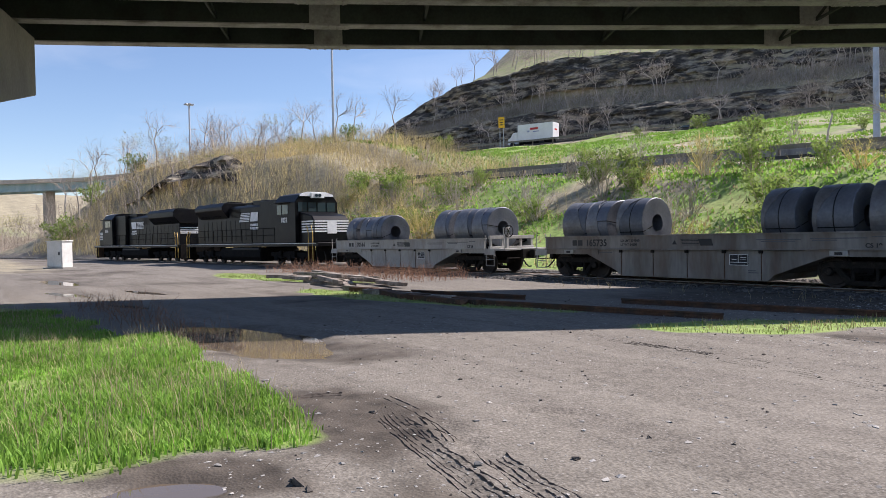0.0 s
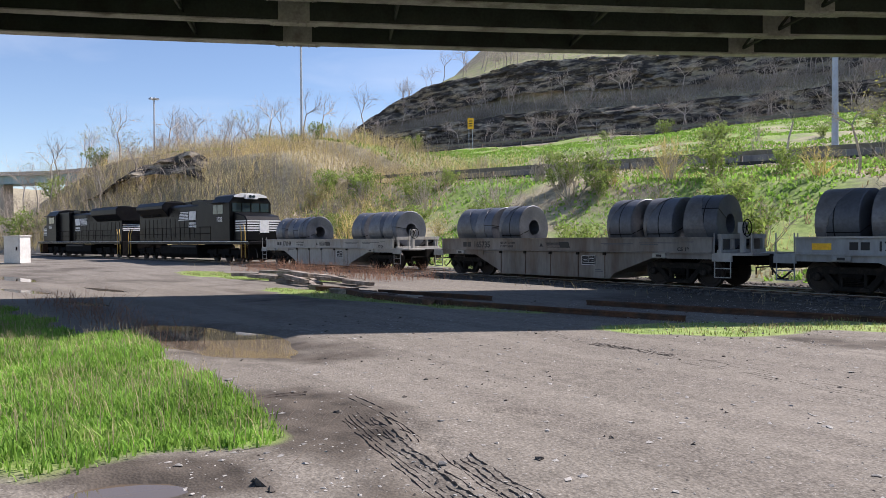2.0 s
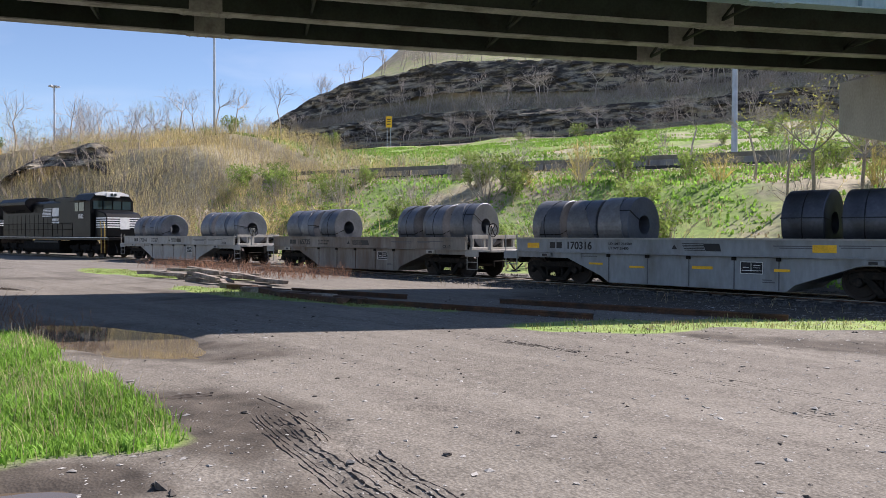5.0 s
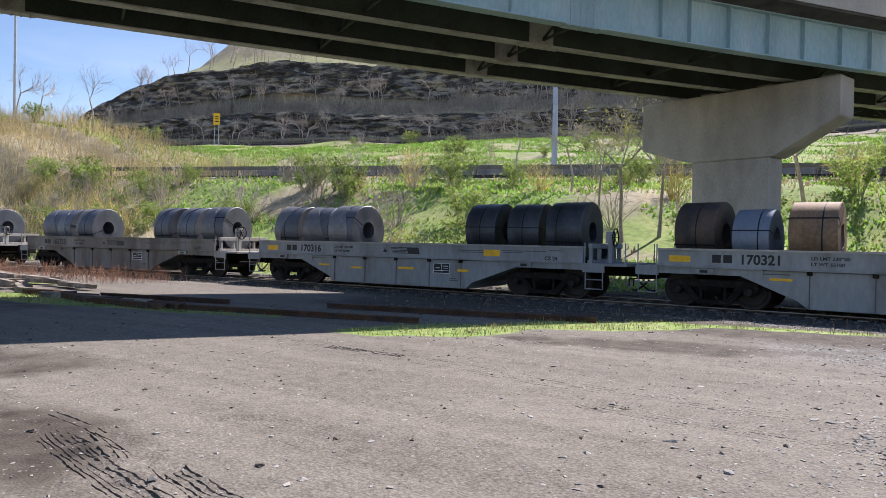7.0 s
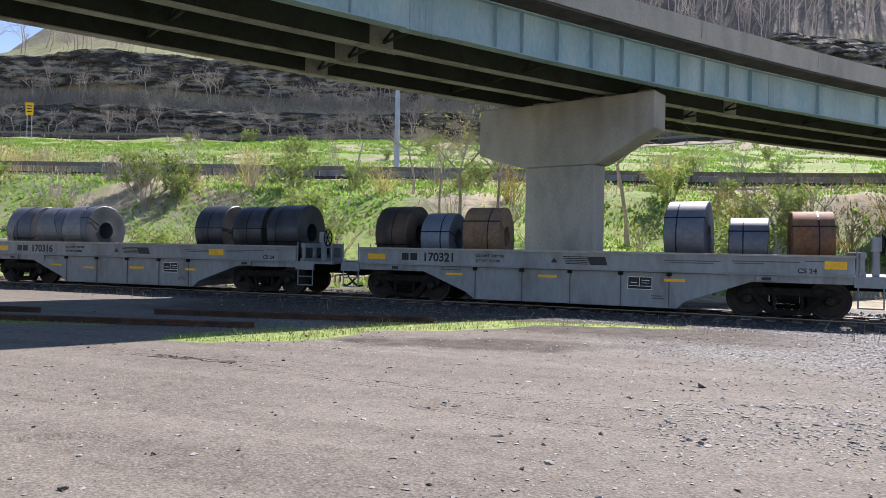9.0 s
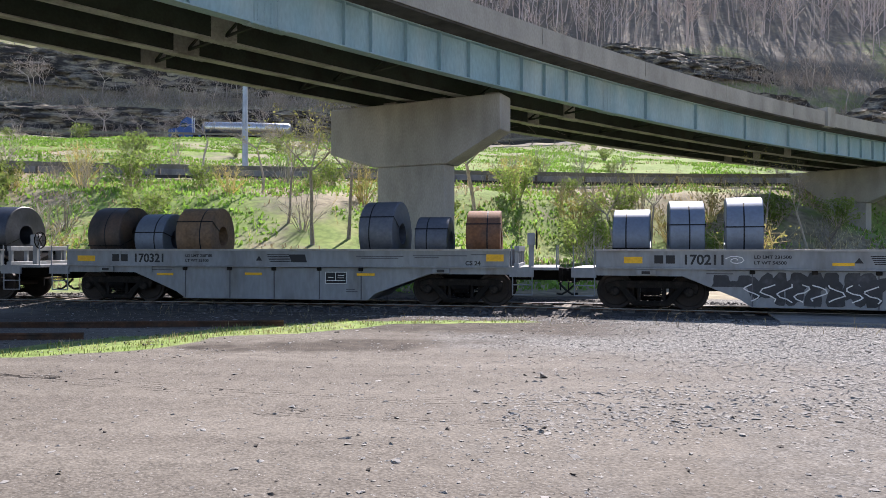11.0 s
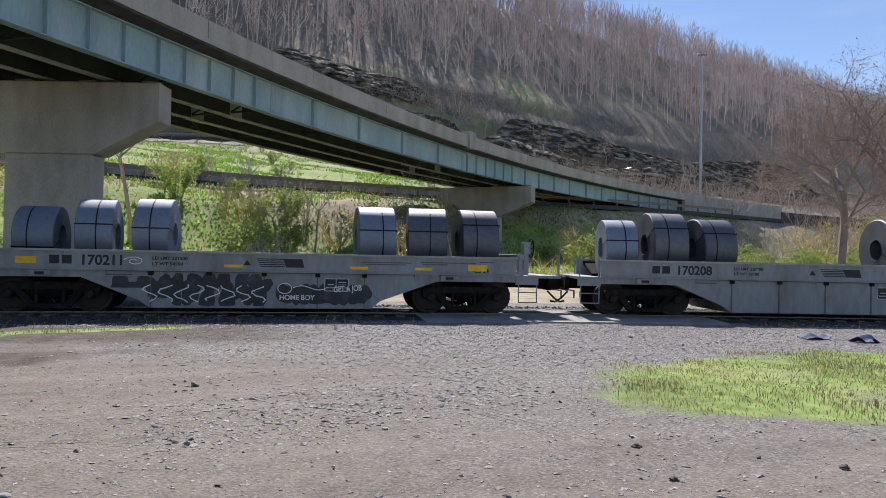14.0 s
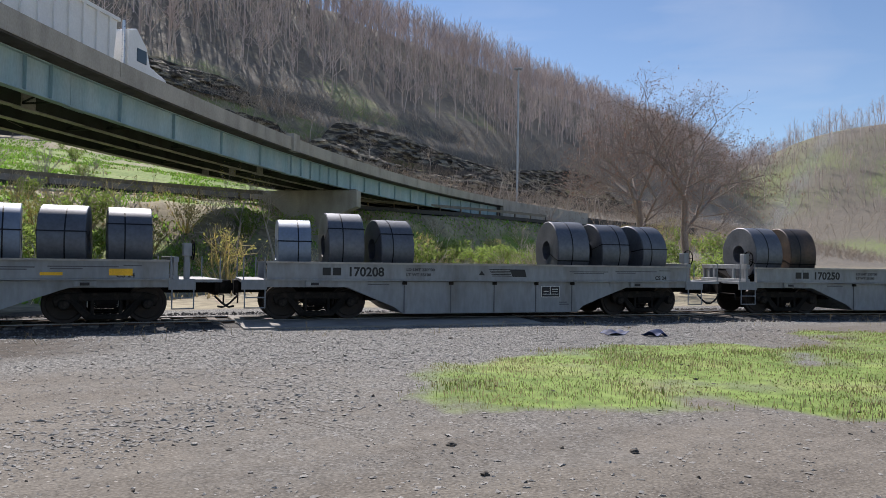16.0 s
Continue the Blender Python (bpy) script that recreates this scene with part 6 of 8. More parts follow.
def tractor(root, x0, paint):
    """A conventional truck tractor whose nose points to -x, ending at x0."""
    bm = bmesh.new()
    prism(bm, [(x0, 0.55), (x0 + 5.6, 0.55), (x0 + 5.6, 1.0), (x0 + 3.6, 1.1), (x0 + 3.6, 3.5), (x0 + 2.9, 3.75), (x0 + 2.0, 3.0), (x0 + 1.75, 2.0), (x0 + 0.15, 1.75), (x0, 1.5)], -1.1, 1.1)
    cab = part("cab", bm, paint, root, bevel=0.06)
    bm = bmesh.new()
    prism(bm, [(x0 + 1.74, 2.1), (x0 + 1.98, 2.95), (x0 + 2.03, 2.95), (x0 + 1.79, 2.1)], -1.0, 1.0)
    for sgn in (-1, 1):
        box(bm, x0 + 2.05, sgn * 1.11 - 0.01, 2.05, x0 + 2.9, sgn * 1.11 + 0.01, 2.75)
    part("cab_windows", bm, GLASS, cab, "dark cab windows")
    bm = bmesh.new()
    for sgn in (-1, 1):
        tube(bm, (x0 + 3.75, sgn * 0.9, 1.0), (x0 + 3.75, sgn * 0.9, 3.9), 0.08, 8)
    part("exhaust_stack", bm, STAINLESS, cab)


def box_truck():
    root = tagged(new("box_truck"), "white box truck with a red and dark emblem", "truck")
    bm = bmesh.new()
    prism(bm, [(2.3, 1.1), (9.6, 1.1), (9.6, 4.0), (2.3, 4.0)], -1.28, 1.28)
    bx = part("cargo_box", bm, WHITE_PAINT, root, bevel=0.03)
    bm = bmesh.new()
    prism(bm, [(0, 0.5), (2.2, 0.5), (2.2, 2.7), (1.2, 2.7), (0.75, 1.8), (0.05, 1.5)], -1.1, 1.1)
    cab = part("cab", bm, WHITE_PAINT, root, bevel=0.06)
    bm = bmesh.new()
    prism(bm, [(0.78, 1.85), (1.18, 2.6), (1.16, 2.63), (0.74, 1.87)], -1.0, 1.0)
    part("windshield", bm, GLASS, cab)
    bm = bmesh.new()
    box(bm, 4.9, -1.295, 2.9, 6.6, -1.282, 3.3)
    part("red_emblem", bm, RED_SIGNAL, bx, "plain red emblem")
    bm = bmesh.new()
    box(bm, 9.602, -0.5, 2.6, 9.61, 0.5, 2.9)
    part("red_emblem", bm, RED_SIGNAL, bx, "plain red emblem")
    bm = bmesh.new()
    for k in range(3):
        box(bm, 4.4 - k * 0.08, -1.295, 2.5 + k * 0.12, 4.8, -1.282, 2.56 + k * 0.12)
    box(bm, 5.6, -1.295, 2.5, 6.8, -1.282, 2.62)
    part("dark_emblem", bm, BLUE_PAINT, bx)
    bm = bmesh.new()
    box(bm, 0.5, -0.5, 0.5, 9.3, 0.5, 1.08)
    part("chassis", bm, BLACK_IRON, root)
    wheels(root, (1.1, 7.2))
    return root


def tanker():
    root = tagged(new("tanker_truck"), "blue tractor pulling a stainless tank trailer", "truck")
    tractor(root, 0, BLUE_PAINT)
    bm = bmesh.new()
    lathe_x(bm, [(5.0, 0.05), (5.2, 0.7), (5.5, 0.92), (12.0, 0.98), (18.6, 0.92), (18.9, 0.7), (19.1, 0.05)], 28, 0, 0, 2.25, close=False)
    tk = part("tank", bm, STAINLESS, root, "polished stainless tank", smooth=True)
    for x in (7.0, 9.4, 11.8, 14.2, 16.6):
        bm = bmesh.new()
        lathe_x(bm, [(x - 0.05, 0.9), (x - 0.05, 1.02), (x + 0.05, 1.02), (x + 0.05, 0.9)], 28, 0, 0, 2.25)
        part("tank_band", bm, GALV, tk)
    bm = bmesh.new()
    box(bm, 4.0, -0.45, 0.9, 18.5, 0.45, 1.3)
    part("chassis", bm, BLACK_IRON, root)
    wheels(root, (1.2, 4.2, 5.4, 16.6, 17.8))
    return root


def dump_trailer():
    root = tagged(new("dump_truck"), "white tractor with a ribbed white dump trailer", "truck")
    tractor(root, 0, WHITE_PAINT)
    bm = bmesh.new()
    prism(bm, [(5.0, 1.4), (14.8, 1.4), (15.0, 3.6), (4.7, 3.6)], -1.22, 1.22)
    body = part("dump_body", bm, WHITE_PAINT, root, bevel=0.03)
    for x in np.arange(5.3, 14.8, 0.95):
        bm = bmesh.new()
        box(bm, x, -1.32, 1.42, x + 0.16, 1.32, 3.58)
        part("rib", bm, WHITE_PAINT, body)
    bm = bmesh.new()
    for sgn in (-1, 1):
        box(bm, 4.65, sgn * 1.27 - 0.06, 3.5, 15.05, sgn * 1.27 + 0.06, 3.68)
    part("top_rail", bm, WHITE_PAINT, body)
    bm = bmesh.new()
    box(bm, 3.6, -0.45, 0.9, 14.5, 0.45, 1.38)
    part("chassis", bm, BLACK_IRON, root)
    wheels(root, (1.2, 4.4, 5.6, 12.4, 13.6))
    return root


def dark_car():
    root = tagged(new("car"), "dark sedan on the upper road", "car")
    bm = bmesh.new()
    prism(bm, [(0, 0.35), (4.5, 0.35), (4.55, 0.8), (4.3, 0.95), (3.6, 1.0), (3.0, 1.42), (1.7, 1.45), (1.0, 0.98), (0.1, 0.85)], -0.88, 0.88)
    body = part("body", bm, LOCO_BLACK, root, bevel=0.05)
    bm = bmesh.new()
    for sgn in (-1, 1):
        prism(bm, [(1.25, 0.98), (3.3, 1.0), (2.9, 1.36), (1.75, 1.38)], sgn * 0.885 - 0.006, sgn * 0.885 + 0.006)
    part("side_glass", bm, GLASS, body)
    wheels(root, (0.85, 3.6), 0.32, 0.8)
    return root


BOX_TRUCK, TANKER, DUMP, SEDAN = box_truck(), tanker(), dump_trailer(), dark_car()


def truck_way(u):
    """Along the upper road, then out over the viaduct."""
    if u > -112:
        return on_road(u, 57.5)
    d = -112 - u
    pts = [Vector((*hill_xy(-112, 57.5), float(height(*hill_xy(-112, 57.5))) + 0.13))] + [Vector((x - 1.5, y + 3.5, z - 0.3)) for x, y, z in VIADUCT[::-1][1:]]
    for p, q in zip(pts, pts[1:]):
        n = (q - p).length
        if d <= n or q is pts[-1]:
            v = p + (q - p) * (d / n)
            return pose(v.x, v.y, v.z, 0, 0, math.degrees(math.atan2(p.y - q.y, p.x - q.x)))
        d -= n


def on_road(u, w, back=False):
    x, y = hill_xy(u, w)
    z0, z1 = (float(height(*hill_xy(u + d, w))) for d in (0, 8))
    return pose(x, y, z0 + 0.13, 0, -math.degrees(math.atan2(z1 - z0, 8)), 20) @ (pose(0, 0, 0, 0, 0, 180) if back else Matrix())


# ---- the lot's clutter ----
def old_rail(a, b, name="old_rail"):
    (x0, y0), (x1, y1) = a, b
    return strip(name, [(x0, y0, 0.0), (x1, y1, 0.0)], [(-0.065, -0.05), (0.065, -0.05), (0.065, 0.0), (0.012, 0.03), (0.012, 0.09), (0.036, 0.1), (0.034, 0.135), (-0.034, 0.135), (-0.036, 0.1), (-0.012, 0.09), (-0.012, 0.03), (-0.065, 0.0)], RUST, "rusty length of abandoned siding rail", "rail", kind="")


old_rail((-13.6, 10.62), (-8.0, 11.88))
old_rail((-11.5, 13.1), (-5.3, 14.5))
old_rail((-17.9, 11.3), (-13.9, 12.2))


def timber(name, x, y, z, yaw, pitch, length, label, mat=WOOD_TIE, h=0.17, w=0.23):
    bm = bmesh.new()
    rng = random.Random(int(x * 31 + y * 57 + yaw))
    for v in box(bm, -length / 2, -w / 2, 0, length / 2, w / 2, h):
        v.co += Vector((rng.uniform(-0.06, 0.06), rng.uniform(-0.02, 0.02), rng.uniform(-0.02, 0.01)))
    ob = thing(name, bm, mat, label, "railway tie", "discarded railway ties", bevel=0.012)
    ob.matrix_basis = pose(x, y, z, 0, pitch, yaw)
    return ob


rng_t = random.Random(3)
for i in range(20):
    t = i / 19
    timber("railway_tie", -28.2 + 6.6 * t + rng_t.uniform(-0.5, 0.5), 12.4 - 0.6 * t + rng_t.uniform(-0.9, 0.9), 0.0 + 0.12 * (i % 3) * (1 - 0.4 * t), rng_t.uniform(-20, 24), rng_t.uniform(-4, 4), rng_t.uniform(1.5, 2.5), "splintered grey railway tie in a heap", h=0.13, w=0.2)
for i in range(12):
    timber("railway_tie", -20.3 + i * 0.55 + rng_t.uniform(-0.2, 0.2), 10.8 - i * 0.03 + rng_t.uniform(-0.25, 0.25), -0.02, rng_t.uniform(-12, 25), rng_t.uniform(-3, 3), rng_t.uniform(0.8, 1.7), "rotten brown railway tie lying in gravel", RUST if i % 3 else WOOD_TIE)


def cabinet():
    root = tagged(new("signal_cabinet"), "pale grey metal trackside cabinet on a slab", "cabinet")
    root.matrix_basis = pose(-58.0, 6.9, float(height(-58.0, 6.9)) - 0.05, 0, 0, 35)
    bm = bmesh.new()
    box(bm, -0.95, -0.6, 0, 0.95, 0.6, 0.12)
    part("base", bm, CONCRETE_DARK, root)
    bm = bmesh.new()
    box(bm, -0.72, -0.45, 0.12, 0.72, 0.45, 1.95)
    part("body", bm, CABINET, root, bevel=0.02)
    bm = bmesh.new()
    box(bm, -0.78, -0.5, 1.952, 0.78, 0.5, 2.03)
    part("roof", bm, CABINET, root, bevel=0.02)
    bm = bmesh.new()
    box(bm, -0.66, -0.475, 0.2, 0.66, -0.452, 1.88)
    d = part("door", bm, CABINET, root, bevel=0.008)
    bm = bmesh.new()
    box(bm, 0.45, -0.53, 1.0, 0.52, -0.476, 1.25)
    part("handle", bm, BLACK_IRON, d, "dark handle")


cabinet()


def puddles():
    for cx, cy, rx, ry, turn, depth in PUDDLES:
        bm = bmesh.new()
        c, s = math.cos(turn), math.sin(turn)
        vs = []
        for k in range(40):
            a = k * math.pi / 20
            dx, dy = rx * 1.7 * math.cos(a), ry * 1.9 * math.sin(a)
            vs.append(bm.verts.new((cx + dx * c - dy * s, cy + dx * s + dy * c, 0)))
        bm.faces.new(vs)
        base = float(np.mean(height(np.array([cx, cx + rx * 0.4, cx - rx * 0.4]), np.array([cy, cy, cy]))))
        ob = thing("puddle", bm, WATER, "shallow muddy puddle reflecting the train", "puddle", "puddles", kind="structure")
        ob.location.z = base + depth * 0.52


puddles()


def lump(name, x, y, size, mat, label, flat=0.5, seed=1):
    bm = bmesh.new()
    bmesh.ops.create_icosphere(bm, subdivisions=2, radius=size)
    for v in bm.verts:
        n = noise.noise(v.co * (1.6 / size) + Vector((seed * 7.3, 0, 0)))
        v.co *= 1 + 0.7 * n
        v.co.z *= flat
    ob = thing(name, bm, mat, label, "rock", "loose rocks on the lot", smooth=True)
    ob.location = (x, y, float(surf(x, y)) + size * flat * 0.45)


for i, (x, y, r, mat) in enumerate([(-3.78, 3.79, 0.045, DARK_STONE), (-0.93, 5.67, 0.045, STONE), (3.91, 5.83, 0.06, DARK_STONE), (3.67, 4.93, 0.05, DARK_STONE), (5.2, 4.86, 0.055, DARK_STONE), (-5.95, 3.3, 0.045, DARK_STONE), (-4.3, 4.4, 0.03, STONE), (1.9, 6.9, 0.04, STONE)]):
    lump("rock", x, y, r * 0.72, mat, "dark muddy rock lying on the lot" if mat is DARK_STONE else "pale stone lying on the lot", seed=i)


def rag(x, y, seed):
    bm = bmesh.new()
    bmesh.ops.create_grid(bm, x_segments=14, y_segments=10, size=0.3)
    for v in bm.verts:
        v.co.y *= 0.6
        v.co.z = 0.07 + 0.12 * noise.noise(v.co * 4 + Vector((seed, 0, 0)))
    bmesh.ops.solidify(bm, geom=bm.faces[:], thickness=0.01)
    ob = thing("crumpled_tarp", bm, BLUE_TARP, "crumpled dark blue cloth on the gravel", "cloth", smooth=True)
    ob.location = (x, y, float(surf(x, y)))


rag(12.6, 12.7, 1)
rag(13.3, 12.1, 5)
# paved crossing between the rails and before them
strip("crossing_panel", [(*track(s), 0) for s in np.arange(5.5, 13.6, 0.5)], [(-2.6, -0.1), (-0.86, -0.1), (-0.86, RAIL_Z - 0.01), (-2.6, 0.035)], CONCRETE_DARK, "worn grey crossing pavement beside the rails", "pavement")
strip("crossing_panel", [(*track(s), 0) for s in np.arange(5.5, 13.6, 0.5)], [(-0.66, -0.1), (0.66, -0.1), (0.66, RAIL_Z - 0.01), (-0.66, RAIL_Z - 0.01)], CONCRETE_DARK, "worn grey crossing pavement between the rails", "pavement")


# ---- plants ----
def limb_mesh(name, segs, mat, sides=3):
    """Tapered branches from rows (x0 y0 z0 x1 y1 z1 r0 r1)."""
    s = np.asarray(segs, float)
    p, q, r0, r1 = s[:, :3], s[:, 3:6], s[:, 6], s[:, 7]
    d = q - p
    d /= np.maximum(np.linalg.norm(d, axis=1, keepdims=True), 1e-9)
    ref = np.where(np.abs(d[:, 2:3]) > 0.8, np.array([[1.0, 0, 0]]), np.array([[0, 0, 1.0]]))
    a = np.cross(d, ref)
    a /= np.linalg.norm(a, axis=1, keepdims=True)
    b = np.cross(d, a)
    vs = []
    for k in range(sides):
        c, sn = math.cos(2 * math.pi * k / sides), math.sin(2 * math.pi * k / sides)
        vs.append(p + (a * c + b * sn) * r0[:, None])
    for k in range(sides):
        c, sn = math.cos(2 * math.pi * k / sides), math.sin(2 * math.pi * k / sides)
        vs.append(q + (a * c + b * sn) * r1[:, None])
    v = np.stack(vs, 1).reshape(-1, 3)
    base = np.arange(len(s))[:, None] * (2 * sides)
    f = np.concatenate([base + np.array([[k, (k + 1) % sides, sides + (k + 1) % sides, sides + k]]) for k in range(sides)], 0)
    me = bpy.data.meshes.new(name)
    me.from_pydata(v.tolist(), [], f.tolist())
    me.materials.append(mat)
    return me


def trunk_mesh(segs, mat, sides=8):
    """One tapered trunk through a chain of branch rows."""
    pts = [segs[0][:3]] + [s[3:6] for s in segs]
    rad = [segs[0][6] * 1.35] + [s[7] for s in segs]
    vs = [(p[0] + r * math.cos(2 * math.pi * k / sides), p[1] + r * math.sin(2 * math.pi * k / sides), p[2]) for p, r in zip(pts, rad) for k in range(sides)]
    fs = [(i * sides + k, i * sides + (k + 1) % sides, (i + 1) * sides + (k + 1) % sides, (i + 1) * sides + k) for i in range(len(segs)) for k in range(sides)]
    me = bpy.data.meshes.new("trunk")
    me.from_pydata(vs, [], fs)
    me.materials.append(mat)
    return me


def leaf_mesh(name, pts, size, mat, rng):
    """Small leaves as bent pairs of triangles at pts."""
    pts = np.asarray(pts, float)
    n = len(pts)
    a = rng.normal(size=(n, 3))
    a /= np.linalg.norm(a, axis=1, keepdims=True)
    b = np.cross(a, rng.normal(size=(n, 3)))
    b /= np.linalg.norm(b, axis=1, keepdims=True)
    s = size * rng.uniform(0.6, 1.4, (n, 1))
    v = np.stack([pts - a * s, pts + b * s * 0.45 + np.cross(a, b) * s * 0.15, pts + a * s, pts - b * s * 0.45 + np.cross(a, b) * s * 0.15], 1).reshape(-1, 3)
    i = np.arange(n)[:, None] * 4
    me = bpy.data.meshes.new(name)
    me.from_pydata(v.tolist(), [], np.concatenate([i + [[0, 1, 2]], i + [[0, 2, 3]]]).tolist())
    me.materials.append(mat)
    return me


def grow(rng, high, spread, r0, depth, fan, trunk=0.35, wander=0.25, up=0.35):
    """Branch rows of a tree or bush, level by level."""
    levels = []
    tips = []

    def shoot(p, d, length, r, level):
        n = 3 if level < 2 else 2
        for i in range(n):
            d = d + rng.normal(size=3) * wander * 0.35 + np.array([0, 0, up * 0.12])
            d = d / np.linalg.norm(d)
            q = p + d * length / n
            rr = r * (1 - 0.22 * (i + 1) / n)
            levels.append((level, (*p, *q, r * (1 - 0.22 * i / n), rr)))
            if level < depth and (level > 0 or i >= n * trunk):
                for _ in range(fan if i == n - 1 else max(1, fan - 1)):
                    t = rng.normal(size=3)
                    t = t - d * t.dot(d)
                    t /= np.linalg.norm(t)
                    e = d * rng.uniform(0.55, 0.95) + t * spread * rng.uniform(0.5, 1.1)
                    shoot(q, e / np.linalg.norm(e), length * rng.uniform(0.5, 0.72), rr * rng.uniform(0.42, 0.6), level + 1)
            p = q
        if level == depth:
            tips.append(p)

    shoot(np.zeros(3), np.array([0, 0, 1.0]), high * 0.55, r0, 0)
    return levels, np.array(tips)


def tree_kind(seed, high, spread, r0, depth, fan, label, bark, leaf=None, leaf_size=0.09, per_tip=3, name="tree", category="tree", group="bare trees", up=0.35, trunk=0.35):
    rng = np.random.default_rng(seed)
    lv, tips = grow(rng, high, spread, r0, depth, fan, up=up, trunk=trunk)
    root = tagged(new(name), label, category, group)
    t = new("trunk", trunk_mesh([s for l, s in lv if l == 0], bark))
    t.parent = root
    c = new("crown", limb_mesh("crown", [s for l, s in lv if l > 0], bark, 4))
    c.parent = root
    if leaf:
        p = np.repeat(tips, per_tip, 0) + rng.normal(size=(len(tips) * per_tip, 3)) * leaf_size * 2.2
        f = new("foliage", leaf_mesh("foliage", p, leaf_size, leaf, rng))
        f.parent = root
    return root


def bush_kind(seed, high, stems, label, bark, leaf=None, leaves=600, leaf_size=0.06, name="shrub", group="shrubs on the slope"):
    rng = np.random.default_rng(seed)
    segs, pts = [], []
    for _ in range(stems):
        a, lean = rng.uniform(0, 2 * math.pi), rng.uniform(0.1, 0.75)
        d = np.array([math.cos(a) * lean, math.sin(a) * lean, 1.0])
        d /= np.linalg.norm(d)
        p = np.array([math.cos(a), math.sin(a), 0]) * rng.uniform(0, 0.15) * high
        r = 0.017 * high * rng.uniform(0.6, 1.2)
        n = 4
        for i in range(n):
            d = d + rng.normal(size=3) * 0.14
            d /= np.linalg.norm(d)
            q = p + d * high / n * rng.uniform(0.7, 1.1)
            segs.append((*p, *q, r * (1 - i / (n + 1)), r * (1 - (i + 1) / (n + 1))))
            for _ in range(3 if i else 1):
                e = d + rng.normal(size=3) * 0.55
                e /= np.linalg.norm(e)
                s = q + e * high * rng.uniform(0.12, 0.3)
                segs.append((*q, *s, r * 0.4, r * 0.15))
                pts.append(s)
                pts.append((q + s) / 2)
            p = q
    root = tagged(new(name), label, "shrub", group)
    st = new("crown", limb_mesh("crown", segs, bark, 3))
    st.parent = root
    if leaf:
        pts = np.array(pts)
        k = rng.integers(0, len(pts), leaves)
        o = new("foliage", leaf_mesh("foliage", pts[k] + rng.normal(size=(leaves, 3)) * high * 0.06, leaf_size, leaf, rng))
        o.parent = root
    return root


def stand(ob, x, y, scale, yaw, sink=0.1):
    m = pose(x, y, float(height(x, y)) - sink, 0, 0, yaw)
    o = copy_thing(ob, m)
    o.scale = (scale, scale, scale)
    return o


